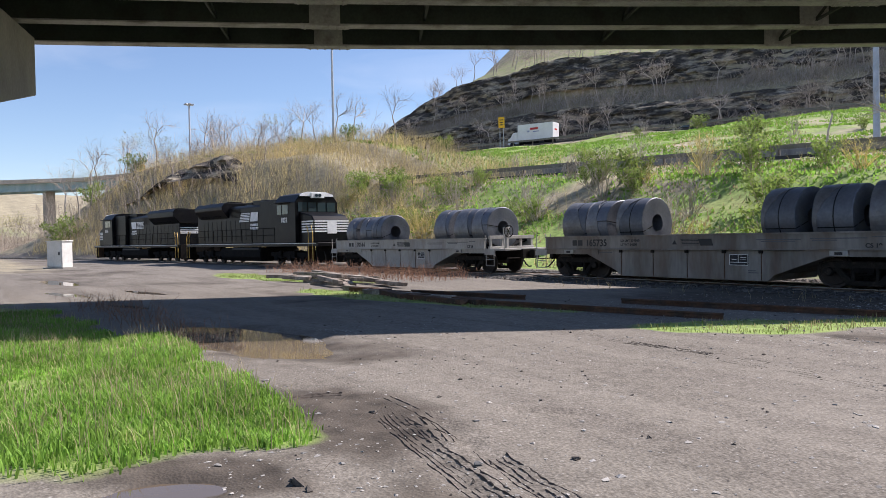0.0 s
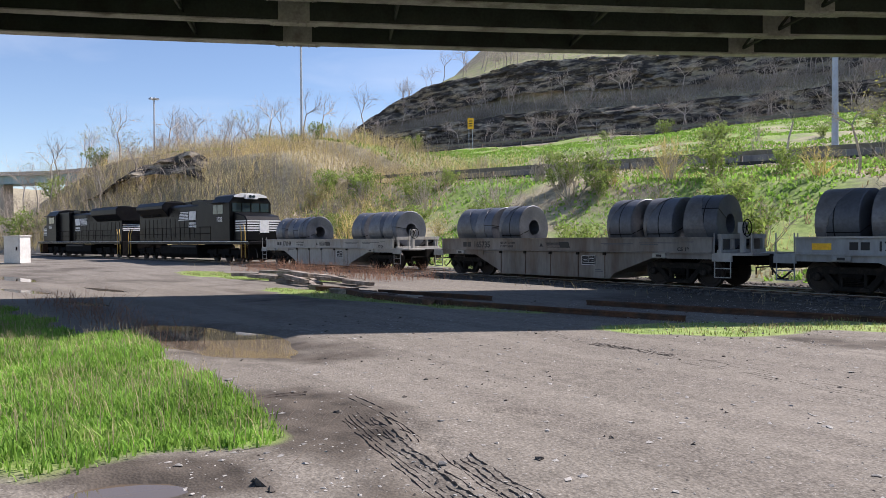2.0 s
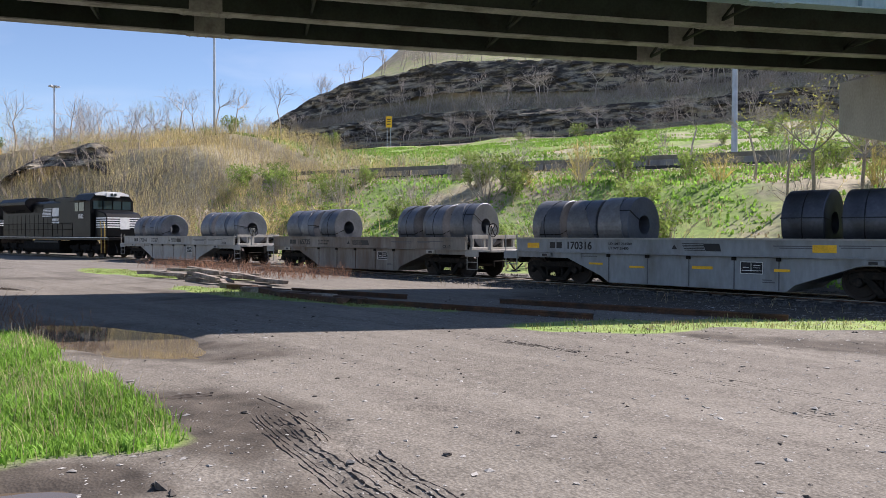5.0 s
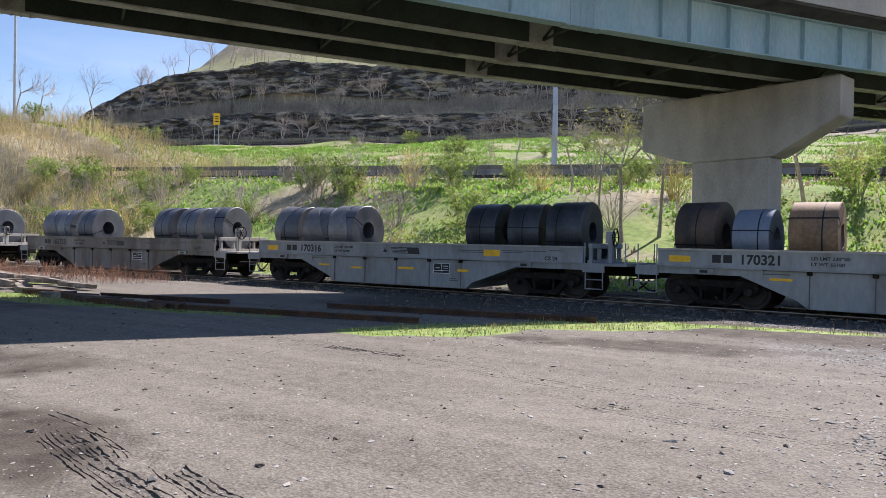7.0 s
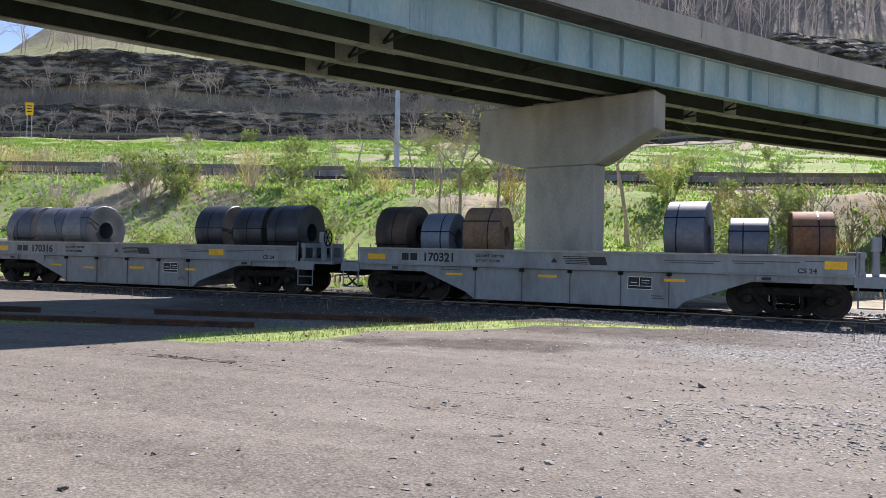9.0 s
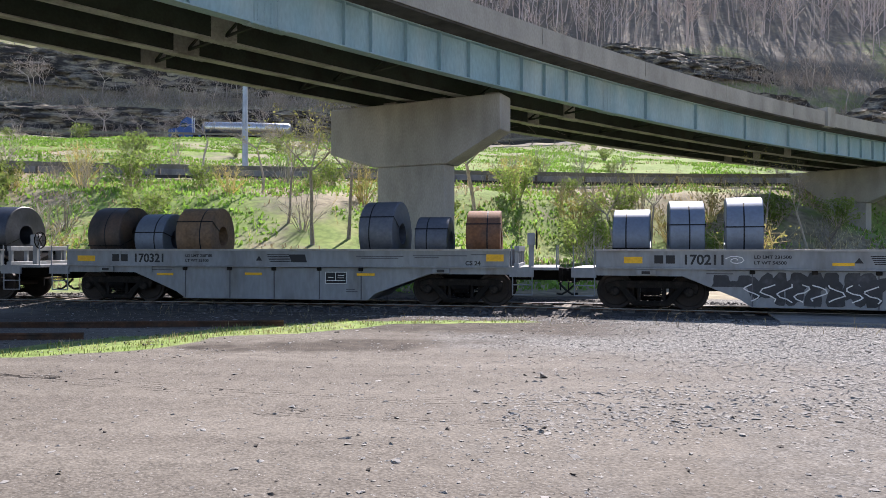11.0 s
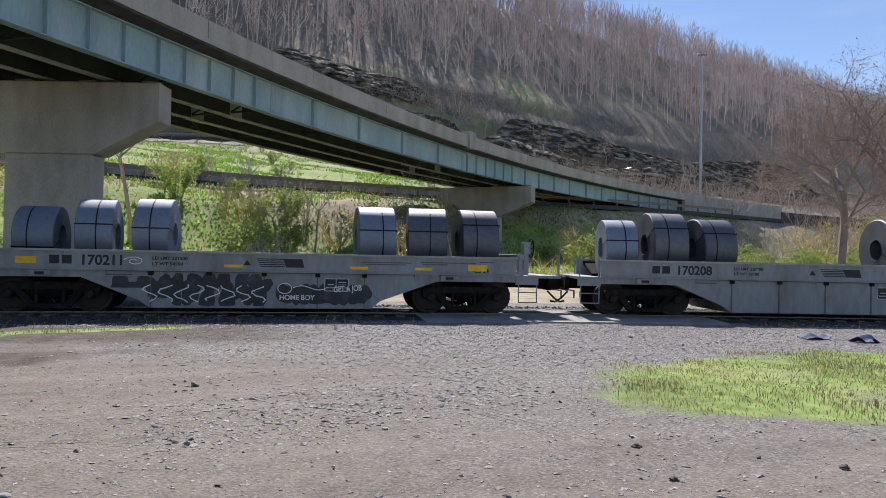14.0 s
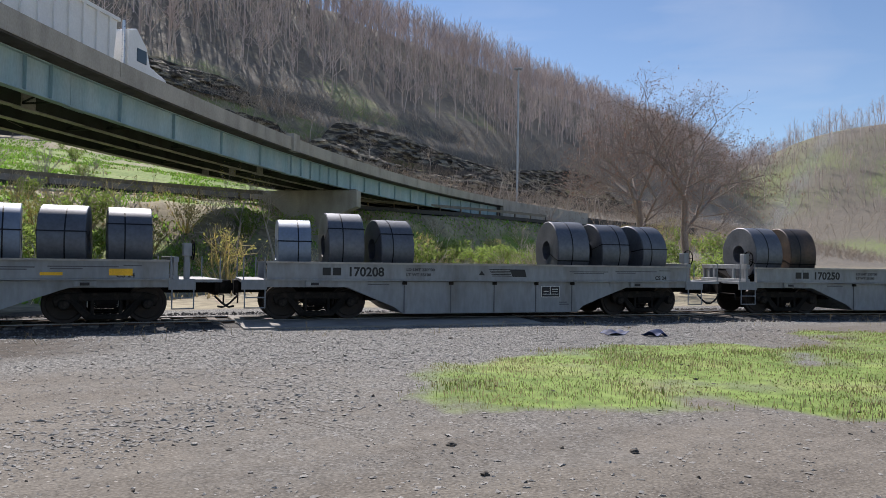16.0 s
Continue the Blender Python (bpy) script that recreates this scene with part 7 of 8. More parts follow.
def plant():
    rng = np.random.default_rng(12)
    bare = [tree_kind(s, 9, 0.8, 0.13, 3, 3, "bare grey tree on the hillside", PALE_TWIG, name="bare_tree") for s in (1, 2, 3)]
    budding = [tree_kind(s, 8, 0.8, 0.11, 3, 3, "slender tree with yellow-green spring buds", BARK, LEAF_YELLOW, 0.08, 5, name="budding_tree", group="budding trees") for s in (4, 5)]
    bush_bare = [bush_kind(s, 2.2, 16, "bare grey-brown shrub on the slope", PALE_TWIG) for s in (6, 7)]
    bush_tan = [bush_kind(s, 2.4, 18, "tan shrub with fine yellow shoots", TWIG_TAN, LEAF_YELLOW, 420, 0.07) for s in (8, 9)]
    bush_green = [bush_kind(s, 1.9, 14, "leafy young green shrub on the slope", TWIG_GREY, LEAF_GREEN, 1000, 0.10) for s in (10, 11)]
    # the two large trees past the crossing
    big = tree_kind(54, 9.6, 1.15, 0.22, 5, 3, "large spreading tree with red-brown buds", BUD_BARK, BUD_RED, 0.05, 1, name="budding_maple", group="large trees past the crossing", up=0.45, trunk=0.1)
    spots = ((30.4, 29.2, 1.0, 40), (32.4, 27.6, 1.0, 170))
    for i, (x, y, s, yaw) in enumerate(spots):
        stand(big, x, y, s, yaw)
    # trees beside the piers
    for x, y, s, yaw, kind in ((-11.3, 33.5, 0.82, 20, budding[0]), (-9.9, 34.8, 0.75, 200, budding[1]), (-4.2, 41.5, 0.95, 80, bare[0]), (-13.5, 36, 0.6, 120, budding[1]), (3.4, 41, 0.55, 10, bare[1]), (12, 44, 0.7, 50, budding[0]), (15.5, 47, 0.6, 250, bare[2]), (6, 46, 0.6, 150, budding[1]), (-17, 41, 0.55, 60, bare[1]), (-24, 47, 0.6, 160, bare[2])):
        stand(kind, x, y, s, yaw)
    # shrubs on the bank between the track and the lower road
    for i in range(215):
        u, w = rng.uniform(-46, 90), rng.uniform(-36, -10.5)
        x, y = hill_xy(u, w)
        if y < near_rail_y(x) + 6.5 or (abs(x + 6) < 3.2 and abs(y - 31) < 3) or (y > 30 and 0.27 < x / y < 0.47):
            continue
        kind = (bush_bare, bush_green, bush_tan, bush_bare, bush_green)[rng.integers(0, 5)]
        stand(kind[rng.integers(0, 2)], x, y, rng.uniform(0.5, 1.25), rng.uniform(0, 360))
    for x, y, k, sc in ((3.6, 44, 1, 0.9), (7.5, 47, 0, 1.0), (9.5, 44.5, 1, 0.8), (12.5, 49, 2, 1.0), (15, 52, 1, 1.1), (10.5, 51, 0, 1.1), (17.5, 50, 2, 0.9), (5.8, 49.5, 2, 0.9), (1.5, 47, 0, 1.0), (19.5, 54, 1, 1.0)):
        stand((bush_tan, bush_green, bush_bare)[k][int(x) % 2], x, y, sc, x * 50)
    # on the green slope and along its edges
    for i in range(60):
        u = rng.uniform(-74, 60)
        w = rng.choice([rng.uniform(1.5, 8), rng.uniform(45, 52), rng.uniform(1, 52)])
        stand((bush_bare, bush_green)[rng.integers(0, 2)][rng.integers(0, 2)], *hill_xy(u, w), rng.uniform(0.5, 1.2), rng.uniform(0, 360))
    # trees on the rock benches and along the road's far side
    for i in range(230):
        u = rng.uniform(-116, 70)
        w = rng.choice([rng.uniform(67, 69), rng.uniform(74.5, 79), rng.uniform(86, 92)])
        stand(bare[rng.integers(0, 3)], *hill_xy(u, w), rng.uniform(0.35, 0.85), rng.uniform(0, 360), 0.3)
    for i in range(40):
        u, w = rng.uniform(-112, 60), rng.choice([67.0, 75.0, 76.0, 77.5])
        stand(bush_bare[rng.integers(0, 2)], *hill_xy(u, w + rng.uniform(-1, 1)), rng.uniform(0.9, 1.8), rng.uniform(0, 360))
    # skyline trees on the hill's end and on the mound
    for u, w, s in ((-95, 92, 0.8), (-90, 95, 0.9), (-99, 90, 0.7), (-86, 96, 0.9), (-80, 100, 0.9), (-104, 88, 0.6), (-112, 86, 0.6), (-66, 4, 0.75), (-62, 3, 0.6), (-58, 2, 0.7), (-55, 2, 0.6), (-78, 2, 0.6), (-50, 4, 0.7), (-118, 80, 0.5), (-64, -4, 0.5), (-70, 0, 0.5), (-74, 4, 0.55), (-83, 2, 0.5), (-88, 4, 0.5), (-106, 92, 0.7), (-101, 96, 0.8), (-93, 99, 0.9), (-83, 92, 0.7), (-76, 96, 0.8)):
        stand(bare[int(abs(u)) % 3], *hill_xy(u, w), s, u * 7)
    # trees round the far viaduct and beyond the locomotives
    for i in range(80):
        x, y = rng.uniform(-190, -92), rng.uniform(8, 55)
        if y > near_rail_y(x) + 6:
            k = rng.integers(0, 6)
            stand((bare + budding + [bush_green[0]])[k], x, y, rng.uniform(0.6, 1.0) * (2.0 if k == 5 else 1), rng.uniform(0, 360))
    for i in range(30):
        u, w = rng.uniform(80, 150), rng.uniform(-34, 10)
        x, y = hill_xy(u, w)
        if abs(math.hypot(x - BC[0], y - BC[1]) - 200) > 7 and y > near_rail_y(x) + 6:
            stand((bush_green, bush_tan, bush_bare)[i % 3][i % 2], x, y, rng.uniform(1.0, 1.9), rng.uniform(0, 360))
    for i in range(34):
        u, w = rng.uniform(110, 260), rng.uniform(10, 75)
        stand(bare[i % 3], *hill_xy(u, w), rng.uniform(0.6, 1.1), rng.uniform(0, 360))
    for o in bare + budding + bush_bare + bush_tan + bush_green + [big]:
        for c in list(o.children) + [o]:
            bpy.data.objects.remove(c)


plant()


def scatter_stems(name, n, area, high, mat, label, seed, lean=0.3, thick=0.02, twigs=2):
    """A thicket of fine upright stems as one mass."""
    rng = np.random.default_rng(seed)
    x, y = area(rng, n)
    z = height(x, y)
    h = high * rng.uniform(0.45, 1.2, len(x))
    segs = []
    d = np.stack([rng.normal(size=len(x)) * lean, rng.normal(size=len(x)) * lean, np.ones(len(x))], 1)
    p = np.stack([x, y, z - 0.05], 1)
    mid = p + d * h[:, None] * 0.5
    top = mid + (d + rng.normal(size=d.shape) * lean * 0.7) * h[:, None] * 0.5
    r = thick * rng.uniform(0.6, 1.3, len(x))
    rows = [np.concatenate([p, mid, r[:, None], r[:, None] * 0.7], 1), np.concatenate([mid, top, r[:, None] * 0.7, r[:, None] * 0.2], 1)]
    for k in range(twigs):
        f = rng.uniform(0.0, 0.9, (len(x), 1))
        s = mid + (top - mid) * f
        e = s + (d + rng.normal(size=d.shape) * 0.5) * h[:, None] * rng.uniform(0.15, 0.35, (len(x), 1))
        rows.append(np.concatenate([s, e, r[:, None] * 0.45, r[:, None] * 0.15], 1))
    return tagged(new(name, limb_mesh(name, np.concatenate(rows), mat)), label, "brush", kind="stuff")


def mound_area(rng, n):
    u, w = rng.uniform(-104, -26, n), rng.uniform(-34, 8, n)
    x, y = hill_xy(u, w)
    ok = (y > near_rail_y(x) + 4.5) & (rng.uniform(size=n) < smooth(-24, -44, u) * 0.9 + 0.06)
    return x[ok], y[ok]


def bank_area(rng, n):
    u, w = rng.uniform(-40, 95, n), rng.uniform(-38, -10, n)
    x, y = hill_xy(u, w)
    ok = (y > near_rail_y(x) + 4.2) & (fbm(x, y, 5, 77) > 0.02)
    return x[ok], y[ok]


def bench_area(rng, n):
    u = rng.uniform(-118, 120, n)
    w = np.where(rng.uniform(size=n) < 0.5, rng.uniform(66.3, 69, n), rng.uniform(73.5, 79, n))
    return hill_xy(u, w)


def far_bank_area(rng, n):
    u, w = 92 + 240 * rng.uniform(0, 1, n) ** 1.3, rng.uniform(-25, 86, n)
    x, y = hill_xy(u, w)
    ok = (np.abs(np.hypot(x - BC[0], y - BC[1]) - 200) > 7) & (y > near_rail_y(x) + 6) & ((np.abs(w + 5) > 6) | (u > 130))
    return x[ok], y[ok]


def far_hill_area(rng, n):
    return rng.uniform(380, 800, n), rng.uniform(130, 480, n)


def valley_area(rng, n):
    x, y = rng.uniform(-260, -85, n), rng.uniform(5, 60, n)
    ok = y > near_rail_y(x) + 5
    return x[ok], y[ok]


scatter_stems("brush_thicket", 22000, mound_area, 1.7, TWIG_TAN, "dense tan brush on the mound above the train", 61, 0.22, 0.018)
scatter_stems("brush_thicket", 5000, mound_area, 1.8, TWIG_GREY, "grey brush on the mound above the train", 62, 0.3, 0.018)
scatter_stems("brush_thicket", 5000, bank_area, 1.1, TWIG_TAN, "tan dry brush on the railway bank", 63, 0.35, 0.012)
scatter_stems("brush_thicket", 11000, bench_area, 2.0, PALE_TWIG, "grey brush along the rock benches", 64, 0.45, 0.045)
scatter_stems("brush_thicket", 8000, far_bank_area, 3.4, TWIG_GREY, "grey-brown scrub on the far slope", 69, 0.4, 0.05, 4)
scatter_stems("brush_thicket", 5000, far_hill_area, 6.0, TWIG_GREY, "grey-brown scrub on the farthest hill", 70, 0.35, 0.09, 4)
scatter_stems("brush_thicket", 4500, valley_area, 4.0, TWIG_GREY, "grey thicket beyond the locomotives", 65, 0.3, 0.03, 4)


def woods():
    """Leafless woods on the far hillside, as one mass."""
    rng = np.random.default_rng(71)
    n = 5000
    u = 5 + 640 * rng.uniform(0, 1, n) ** 1.25
    w = 84 + 116 * rng.uniform(0, 1, n) ** 0.8
    x, y = hill_xy(u, w)
    far = slice(0, 1100)
    x[far], y[far] = rng.uniform(430, 800, 1100), rng.uniform(150, 480, 1100)
    z = height(x, y)
    h = (8 + 8 * rng.uniform(0, 1, n)) * (1 + 0.5 * smooth(105, 150, w))
    rows = []
    base = np.stack([x, y, z - 0.3], 1)
    tilt = rng.normal(size=(n, 2)) * 0.07
    tops = base + np.stack([tilt[:, 0] * h, tilt[:, 1] * h, h], 1)
    r = h * 0.010 + 0.03
    rows.append(np.concatenate([base, tops, r[:, None], r[:, None] * 0.25], 1))
    for k in range(9):
        f = 0.36 + 0.58 * (k + rng.uniform(size=(n, 1))) / 9
        s = base + (tops - base) * f
        a = rng.uniform(0, 2 * math.pi, n)
        ln = h * 0.36 * (1.2 - f[:, 0]) * rng.uniform(0.6, 1.3, n)
        e = s + np.stack([np.cos(a) * ln * 0.75, np.sin(a) * ln * 0.75, ln * rng.uniform(0.6, 1.3, n)], 1)
        rr = (h * 0.007 + 0.014) * (1.25 - f[:, 0])
        rows.append(np.concatenate([s, e, rr[:, None], rr[:, None] * 0.45], 1))
        for j in range(2):
            g = s + (e - s) * rng.uniform(0.3, 0.95, (n, 1))
            t = g + rng.normal(size=(n, 3)) * ln[:, None] * 0.3 + np.stack([np.zeros(n), np.zeros(n), ln * 0.25], 1)
            rows.append(np.concatenate([g, t, rr[:, None] * 0.7, rr[:, None] * 0.25], 1))
    return tagged(new("hillside_woods", limb_mesh("hillside_woods", np.concatenate(rows), WOODS_BARK)), "leafless grey-brown woods on the hillside", "woods", kind="stuff")


woods()


def grass_patch(name, n, box_xy, blobs, seed, high, width, mat, label, patchy=0.5, need=0.35):
    """Blades of grass as one mass."""
    rng = np.random.default_rng(seed)
    x, y = rng.uniform(box_xy[0], box_xy[1], n), rng.uniform(box_xy[2], box_xy[3], n)
    g = patch(x, y, blobs, seed)
    ok = rng.uniform(size=n) < np.clip((g - need * 0.5) * 1.4, 0, 1) * np.clip(0.75 + fbm(x, y, 0.7, seed + 3) * patchy * 2, 0.05, 1)
    x, y = x[ok], y[ok]
    n = len(x)
    z = surf(x, y) - 0.01
    h = high * rng.uniform(0.35, 1.15, n) * np.clip(0.9 + fbm(x, y, 0.9, seed + 7) * 0.9, 0.4, 1.5)
    a = rng.uniform(0, 2 * math.pi, n)
    lean = rng.uniform(0.1, 0.7, n)
    px, py = -np.sin(a) * width * 0.5, np.cos(a) * width * 0.5
    dx, dy = np.cos(a) * lean * h, np.sin(a) * lean * h
    v = np.stack([np.stack([x - px, y - py, z], 1), np.stack([x + px, y + py, z], 1),
                  np.stack([x + px * 0.8 + dx * 0.35, y + py * 0.8 + dy * 0.35, z + h * 0.6], 1), np.stack([x - px * 0.8 + dx * 0.35, y - py * 0.8 + dy * 0.35, z + h * 0.6], 1),
                  np.stack([x + dx, y + dy, z + h * 0.95], 1)], 1).reshape(-1, 3)
    i = (np.arange(n) * 5)[:, None]
    faces = (i + [[0, 1, 2, 3]]).tolist() + (i + [[3, 2, 4]]).tolist()
    me = bpy.data.meshes.new(name)
    me.from_pydata(v.tolist(), [], faces)
    me.materials.append(mat)
    return tagged(new(name, me), label, "grass", kind="stuff")


grass_patch("near_grass", 230000, (-20, -4, -2.6, 4.2), GRASS_NEAR, 41, 0.13, 0.017, GRASS, "lush green spring grass beside the lot")
grass_patch("near_dry_grass", 12000, (-20, -5, -1.5, 4.2), GRASS_NEAR, 41, 0.3, 0.006, GRASS_DRY, "dry seed stalks among the grass")
grass_patch("right_grass", 80000, (3, 30, 1, 12.5), GRASS_RIGHT, 42, 0.075, 0.012, GRASS_SHORT, "short green grass beside the gravel")
grass_patch("right_dry_grass", 90000, (4, 30, 1, 12.5), GRASS_RIGHT, 42, 0.085, 0.009, GRASS_DRY, "dry straw among the short grass")
grass_patch("strip_grass", 60000, (-40, 1, 8, 17), GRASS_STRIP, 43, 0.08, 0.014, GRASS_SHORT, "green grass strip along the railway")
grass_patch("strip_dry_grass", 26000, (-40, 1, 8, 17), GRASS_STRIP, 43, 0.11, 0.009, GRASS_DRY, "dry straw along the railway")


def slope_tufts(name, n, u_range, w_range, seed, high, width, mat, label, need):
    """Coarse grass clumps over the hillside as one mass."""
    rng = np.random.default_rng(seed)
    u, w = rng.uniform(*u_range, n), rng.uniform(*w_range, n)
    x, y = hill_xy(u, w)
    ok = (fbm(x, y, 6, seed) > need) & (y > near_rail_y(x) + 4.5)
    x, y = x[ok], y[ok]
    n = len(x)
    z = height(x, y) - 0.05
    a = rng.uniform(0, 2 * math.pi, n)
    h, wd = high * rng.uniform(0.4, 1.3, n), width * rng.uniform(0.5, 1.3, n)
    lx, ly = np.cos(a) * h * rng.uniform(-0.6, 0.6, n), np.sin(a) * h * rng.uniform(-0.6, 0.6, n)
    px, py = -np.sin(a) * wd, np.cos(a) * wd
    v = np.stack([np.stack([x - px, y - py, z], 1), np.stack([x + px, y + py, z], 1), np.stack([x + px * 0.6 + lx, y + py * 0.6 + ly, z + h], 1), np.stack([x - px * 0.4 + lx * 1.3, y - py * 0.4 + ly * 1.3, z + h * 0.85], 1)], 1).reshape(-1, 3)
    me = bpy.data.meshes.new(name)
    me.from_pydata(v.tolist(), [], ((np.arange(n) * 4)[:, None] + [[0, 1, 2, 3]]).tolist())
    me.materials.append(mat)
    return tagged(new(name, me), label, "grass", kind="stuff")


slope_tufts("slope_grass", 90000, (-85, 75), (1, 52), 45, 0.24, 0.10, GRASS, "green grass clumps on the slope below the road", -0.15)
slope_tufts("slope_dry_grass", 14000, (-85, 75), (1, 52), 46, 0.26, 0.07, GRASS_DRY, "dry straw clumps on the slope", 0.05)
slope_tufts("bank_grass", 60000, (-45, 95), (-38, -9), 47, 0.22, 0.08, GRASS, "green grass clumps on the railway bank", -0.1)
slope_tufts("bank_dry_grass", 30000, (-60, 95), (-38, -9), 48, 0.26, 0.05, GRASS_DRY, "dry straw clumps on the railway bank", -0.05)


def ballast_edge(rng, n):
    x = rng.uniform(-45, 24, n)
    return x, near_rail_y(x) - rng.uniform(2.0, 4.0, n)


def weeds_area(rng, n):
    x = rng.uniform(-36, -22, n)
    return x, near_rail_y(x) - rng.uniform(2.3, 5.2, n)


def verge_area(rng, n):
    x = rng.uniform(-22, -12, n)
    return x, 3.3 + (x + 22) * 0.02 + rng.normal(size=n) * 0.35


scatter_stems("red_weeds", 1000, weeds_area, 0.5, WEED_RED, "red-brown dead weeds beside the track", 66, 0.35, 0.008, 3)
scatter_stems("dead_stalks", 300, ballast_edge, 0.26, GRASS_DRY, "scattered dead stalks along the ballast", 67, 0.3, 0.006, 3)
scatter_stems("dead_stalks", 260, verge_area, 0.4, WEED_RED, "brown dead stalks at the grass edge", 68, 0.3, 0.006, 3)


# ---- loose stone, clods and tyre lugs ----
def stones(name, x, y, size, mat, label, seed, flat=0.55):
    rng = np.random.default_rng(seed)
    n = len(x)
    o = np.array([[1, 0, 0], [-1, 0, 0], [0, 1, 0], [0, -1, 0], [0, 0, 1], [0, 0, -1.0]])
    v = o[None] * size[:, None, None] * rng.uniform(0.6, 1.3, (n, 6, 1)) + rng.normal(size=(n, 6, 3)) * size[:, None, None] * 0.3
    a = rng.uniform(0, 2 * math.pi, n)
    c, s = np.cos(a)[:, None], np.sin(a)[:, None]
    vx, vy = v[..., 0] * c - v[..., 1] * s, v[..., 0] * s + v[..., 1] * c
    v = np.stack([vx + x[:, None], vy + y[:, None], v[..., 2] * flat + (surf(x, y) + size * flat * 0.35)[:, None]], -1).reshape(-1, 3)
    f = np.array([[0, 2, 4], [2, 1, 4], [1, 3, 4], [3, 0, 4], [2, 0, 5], [1, 2, 5], [3, 1, 5], [0, 3, 5]])
    me = bpy.data.meshes.new(name)
    me.from_pydata(v.tolist(), [], ((np.arange(n) * 6)[:, None, None] + f[None]).reshape(-1, 3).tolist())
    me.materials.append(mat)
    return tagged(new(name, me), label, "gravel", kind="stuff")


def lot_stones():
    rng = np.random.default_rng(91)
    n = 210000
    x, y = rng.uniform(-12, 18, n), rng.uniform(1.5, 17.4, n)
    free = (patch(x, y, GRASS_NEAR, 41) < 0.2) & (patch(x, y, GRASS_RIGHT, 42) < 0.3) & (y < near_rail_y(x) - 1.0) & (in_blob(x, y, (-11.5, 4.3, 3.0, 1.2, 0.04)) > 1)
    sparse = 0.08 + 0.25 * np.clip(fbm(x, y, 2.5, 81) * 3, 0, 1) + 0.25 * smooth(-3, 3, x) * np.clip(0.5 + fbm(x, y, 1.8, 84) * 3, 0, 1)
    heap = np.clip(smooth(1.2, 0.5, in_blob(x, y, (1.5, 8.0, 3.4, 1.2, 0.35)) + fbm(x, y, 1.2, 82) * 0.6) + smooth(-1, 4, x) * smooth(8, 11, y) + smooth(3.6, 2.4, near_rail_y(x) - y) * smooth(-8, -2, x), 0, 1)
    k = free & (rng.uniform(size=n) < np.maximum(sparse, heap * 0.9))
    x, y, heap = x[k], y[k], heap[k]
    size = rng.gamma(1.4, 0.0036, len(x)) + 0.004 + heap * rng.uniform(0.001, 0.012, len(x)) + 0.028 * rng.uniform(0, 1, len(x)) ** 14
    stones("loose_gravel", x, y, np.minimum(size, 0.05), STONE, "loose pale gravel strewn over the lot", 92, 0.3)
    x, y = rng.uniform(-14, 16, 2600), rng.uniform(1.5, 15, 2600)
    k = (patch(x, y, GRASS_NEAR, 41) < 0.2) & (y < near_rail_y(x) - 2) & (rng.uniform(size=2600) < 0.2 + np.clip(fbm(x, y, 1.5, 83) * 2, 0, 0.8))
    stones("mud_clods", x[k], y[k], rng.gamma(1.8, 0.006, k.sum()) + 0.005, DARK_STONE, "dark mud clods on the lot", 93)
    xs = rng.uniform(-45, 26, 26000)
    ys = near_rail_y(xs) + 0.75 + rng.choice([-1, 1], 26000) * rng.uniform(0.0, 2.9, 26000)
    on = ~((xs > 4.5) & (xs < 13.5) & (ys < near_rail_y(xs) + 1.6))
    xs, ys = xs[on], ys[on]
    o = stones("ballast_stones", xs, ys, rng.uniform(0.02, 0.05, len(xs)), BALLAST_STONE, "grey ballast stones along the track", 94, 0.8)


BALLAST_STONE = material("ballast_stone", (0.085, 0.081, 0.077), 0.95, 0, 1.2, 0.3, 30, 0.3, 0, random_hue=0.55)
MUD = material("wet_dark_mud", (0.085, 0.068, 0.055), 0.75, 0, 2, 0.25, 30, 0.25, 0.3, 60, spec=0.2)
lot_stones()


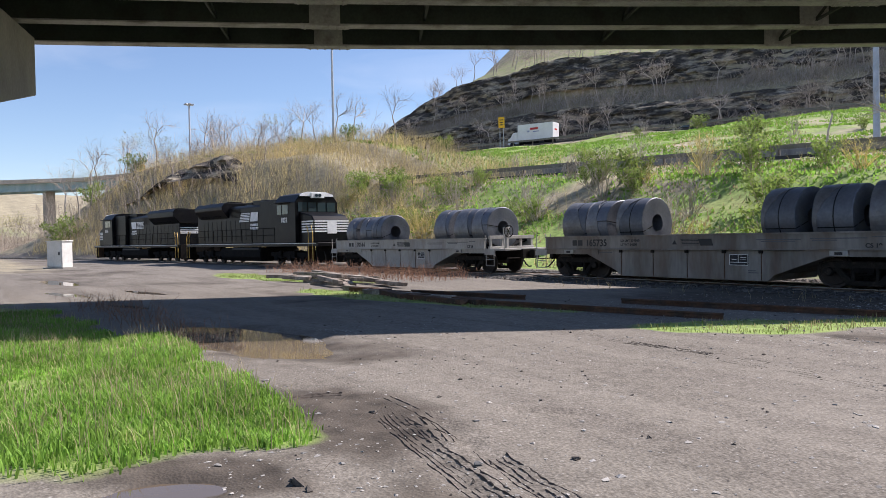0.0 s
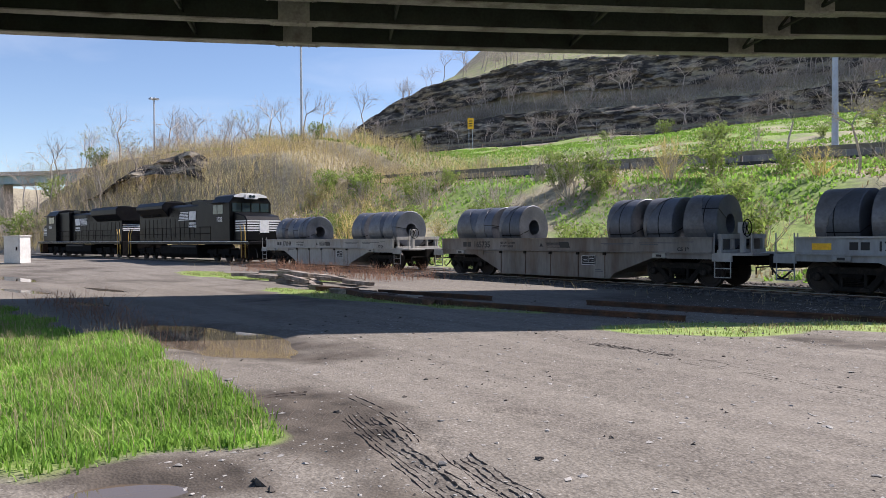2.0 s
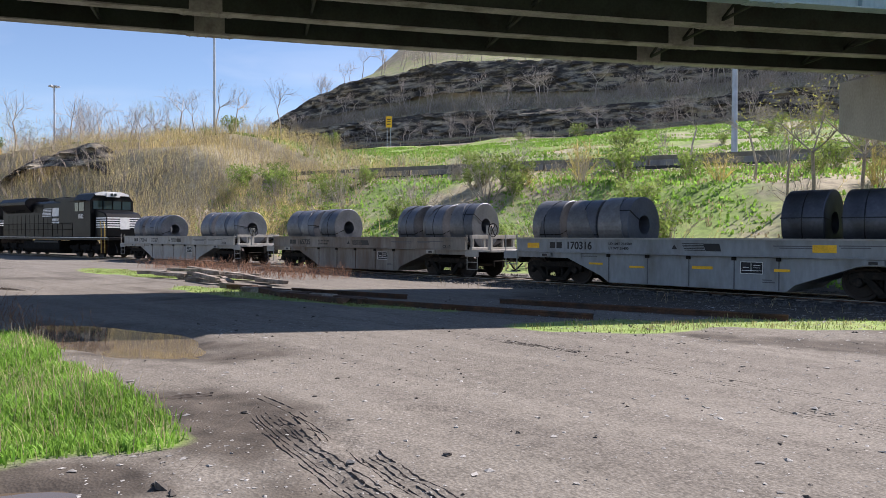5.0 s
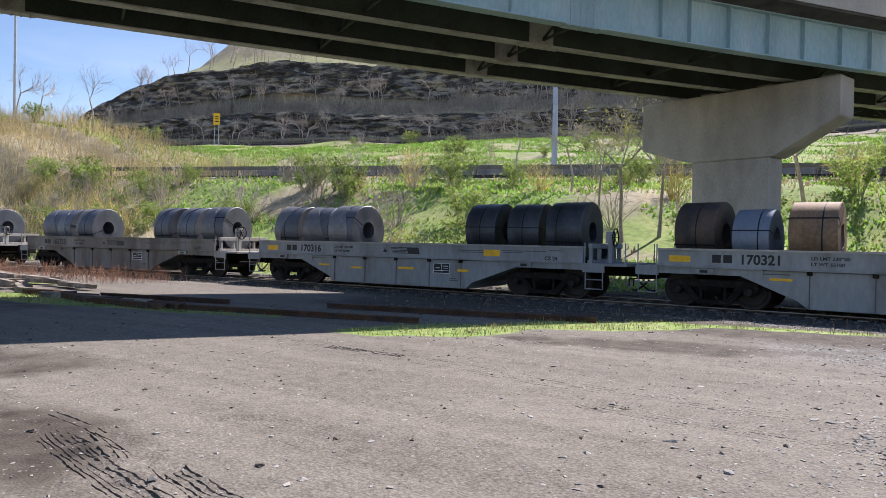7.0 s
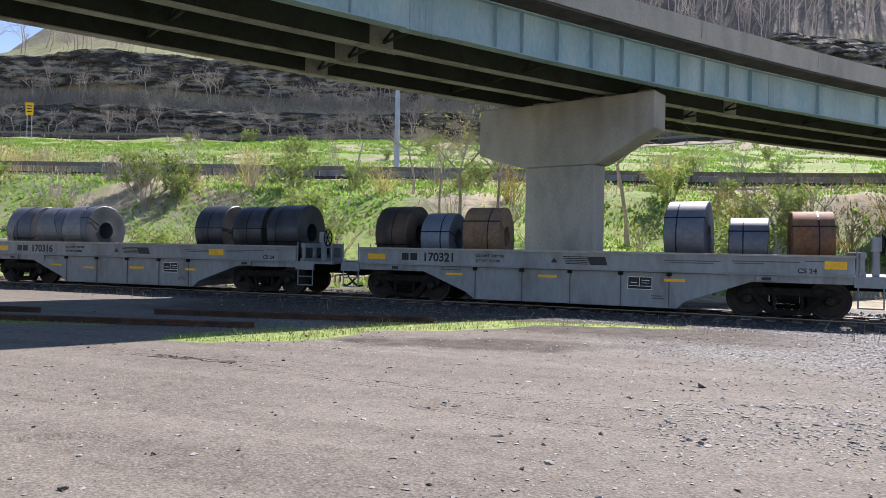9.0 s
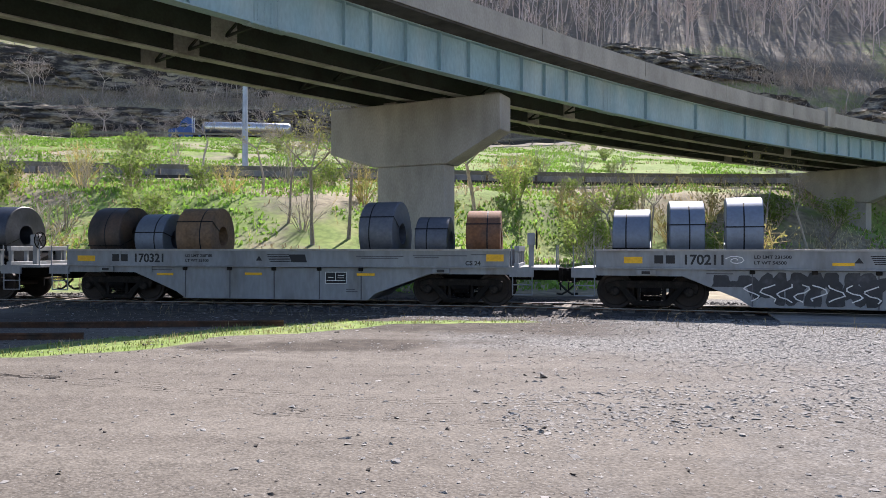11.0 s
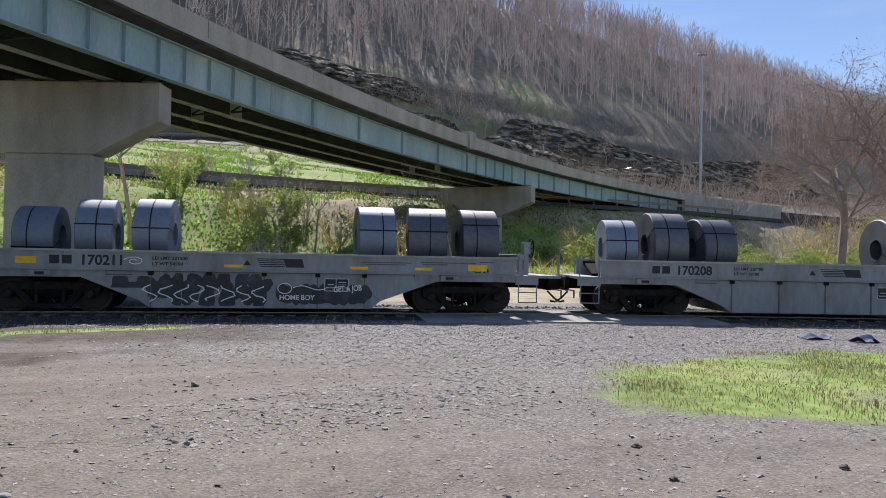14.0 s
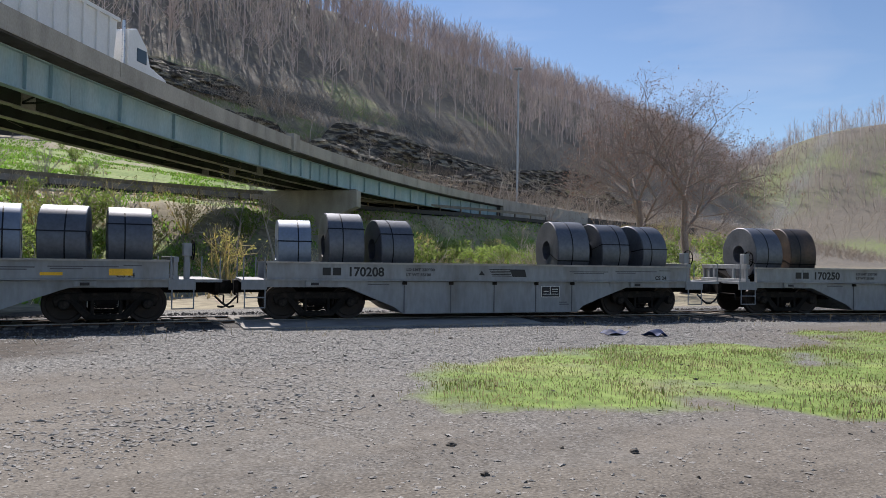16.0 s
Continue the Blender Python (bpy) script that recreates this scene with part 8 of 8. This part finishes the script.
def tyre_tracks():
    """Torn tread ridges in the mud: narrow broken lines along curving wheel paths."""
    rng = np.random.default_rng(95)
    # path start, bend, end, number of ridges, their spacing and strength
    rows = [((-5.9, 3.38), (-4.95, 3.1), (-3.05, 2.74), 6, 0.05, 1.0), ((-4.4, 3.42), (-3.7, 3.2), (-2.95, 3.1), 5, 0.05, 0.9), ((-5.6, 3.5), (-5.2, 3.46), (-4.75, 3.3), 5, 0.06, 0.8),
            ((-6.6, 3.75), (-6.0, 3.7), (-5.5, 3.62), 2, 0.09, 0.8), ((-4.3, 1.7), (-5.1, 2.4), (-6.3, 3.5), 3, 0.11, 0.35), ((-5.1, 1.9), (-5.9, 2.5), (-7.0, 3.5), 3, 0.12, 0.35), ((-7.0, 2.85), (-7.1, 3.1), (-6.9, 3.45), 4, 0.05, 0.9),
            ((-9.4, 8.9), (-7.0, 8.55), (-2.6, 7.9), 5, 0.1, 0.2), ((-7.4, 8.5), (-6.7, 8.5), (-5.9, 8.5), 4, 0.06, 0.7), ((-2.8, 7.2), (-1.6, 6.95), (0.4, 6.9), 4, 0.09, 0.2), ((-2.6, 7.9), (-1.2, 7.8), (0.6, 8.1), 4, 0.1, 0.2), ((3.0, 7.6), (3.6, 6.4), (3.5, 5.4), 4, 0.09, 0.25)]
    vs, fs = [], []
    for a, b, c, count, gap, strong in rows:
        a, b, c = (np.array(p, float) for p in (a, b, c))
        length = np.linalg.norm(c - a)
        for line in range(count):
            off = (line - (count - 1) / 2) * gap + rng.normal() * 0.004
            t = rng.uniform(0, 0.15)
            while t < 0.97:
                run = rng.uniform(0.15, 1.1) * (0.4 + 0.6 * strong) / length
                k = max(2, int(run * length / 0.035))
                wide, tall = rng.uniform(0.005, 0.011) * (0.5 + 0.5 * strong), rng.uniform(0.005, 0.013) * strong
                first = len(vs)
                for j in range(k + 1):
                    u = min(1, t + run * j / k)
                    p = (1 - u) ** 2 * a + 2 * u * (1 - u) * b + u * u * c
                    d = 2 * (1 - u) * (b - a) + 2 * u * (c - b)
                    d /= np.linalg.norm(d)
                    nrm = np.array([-d[1], d[0]])
                    q = p + nrm * (off + rng.normal() * 0.002)
                    z = float(surf(q[0], q[1]))
                    w = wide * rng.uniform(0.6, 1.5) * (0.5 if j in (0, k) else 1)
                    l, r = q - nrm * w, q + nrm * w
                    vs += [(l[0], l[1], z - 0.006), (q[0], q[1], z + tall * rng.uniform(0.3, 1.2)), (r[0], r[1], z - 0.006)]
                    if j:
                        m = first + j * 3
                        fs += [(m - 3, m, m + 1, m - 2), (m - 2, m + 1, m + 2, m - 1)]
                t += run + rng.uniform(0.01, 0.12) / length * (1 + 3 * (1 - strong))
    me = bpy.data.meshes.new("tyre_tracks")
    me.from_pydata(vs, [], fs)
    me.materials.append(MUD)
    tagged(new("tyre_tracks", me), "dark ribbed tyre tracks pressed into mud", "tyre tracks", kind="stuff")


tyre_tracks()


def motions():
    """Carry every mover along the rails; turn the wheels."""
    for ob, s, half, on in MOVERS:
        walk(ob, [(t, place(s - travelled(t), half) @ on) for t in TIMES])
    steps = [i * 0.32 for i in range(51)]
    for ob, x in ROLLERS:
        walk(ob, [(t, pose(x, 0, WHEEL_R, 0, -math.degrees(travelled(t) / WHEEL_R), 0)) for t in steps])

    # road traffic
    rows = [(0, -65), (1.5, -94), (2.4, -111), (3, -121), (4, -138), (4.8, -151), (5.5, -162), (6.5, -178), (8, -200), (12, -240), (16, -270)]
    walk(BOX_TRUCK, [(t, truck_way(u)) for t, u in rows])
    walk(TANKER, [(t, on_road(-16.8 - 18.4 * (t - 11), 57.5)) for t in (0, 2, 4, 6, 8, 10, 11, 12, 14, 16)])
    walk(SEDAN, [(t, on_road(-31 + 14 * t, 62.5, True)) for t in (0, 2, 4, 6, 8, 10, 12, 14, 16)])
    dump = []
    for t in [0, 8, 10.4] + [10.5 + 0.5 * i for i in range(12)]:
        a = min(176.5, 139.2 + (16 - t) * 6.6)
        x, y = ramp_pt(a, RN + 2.0)
        dump.append((t, pose(x, y, GZ + 1.76, 0, 0, a + 90)))
    walk(DUMP, dump)


motions()
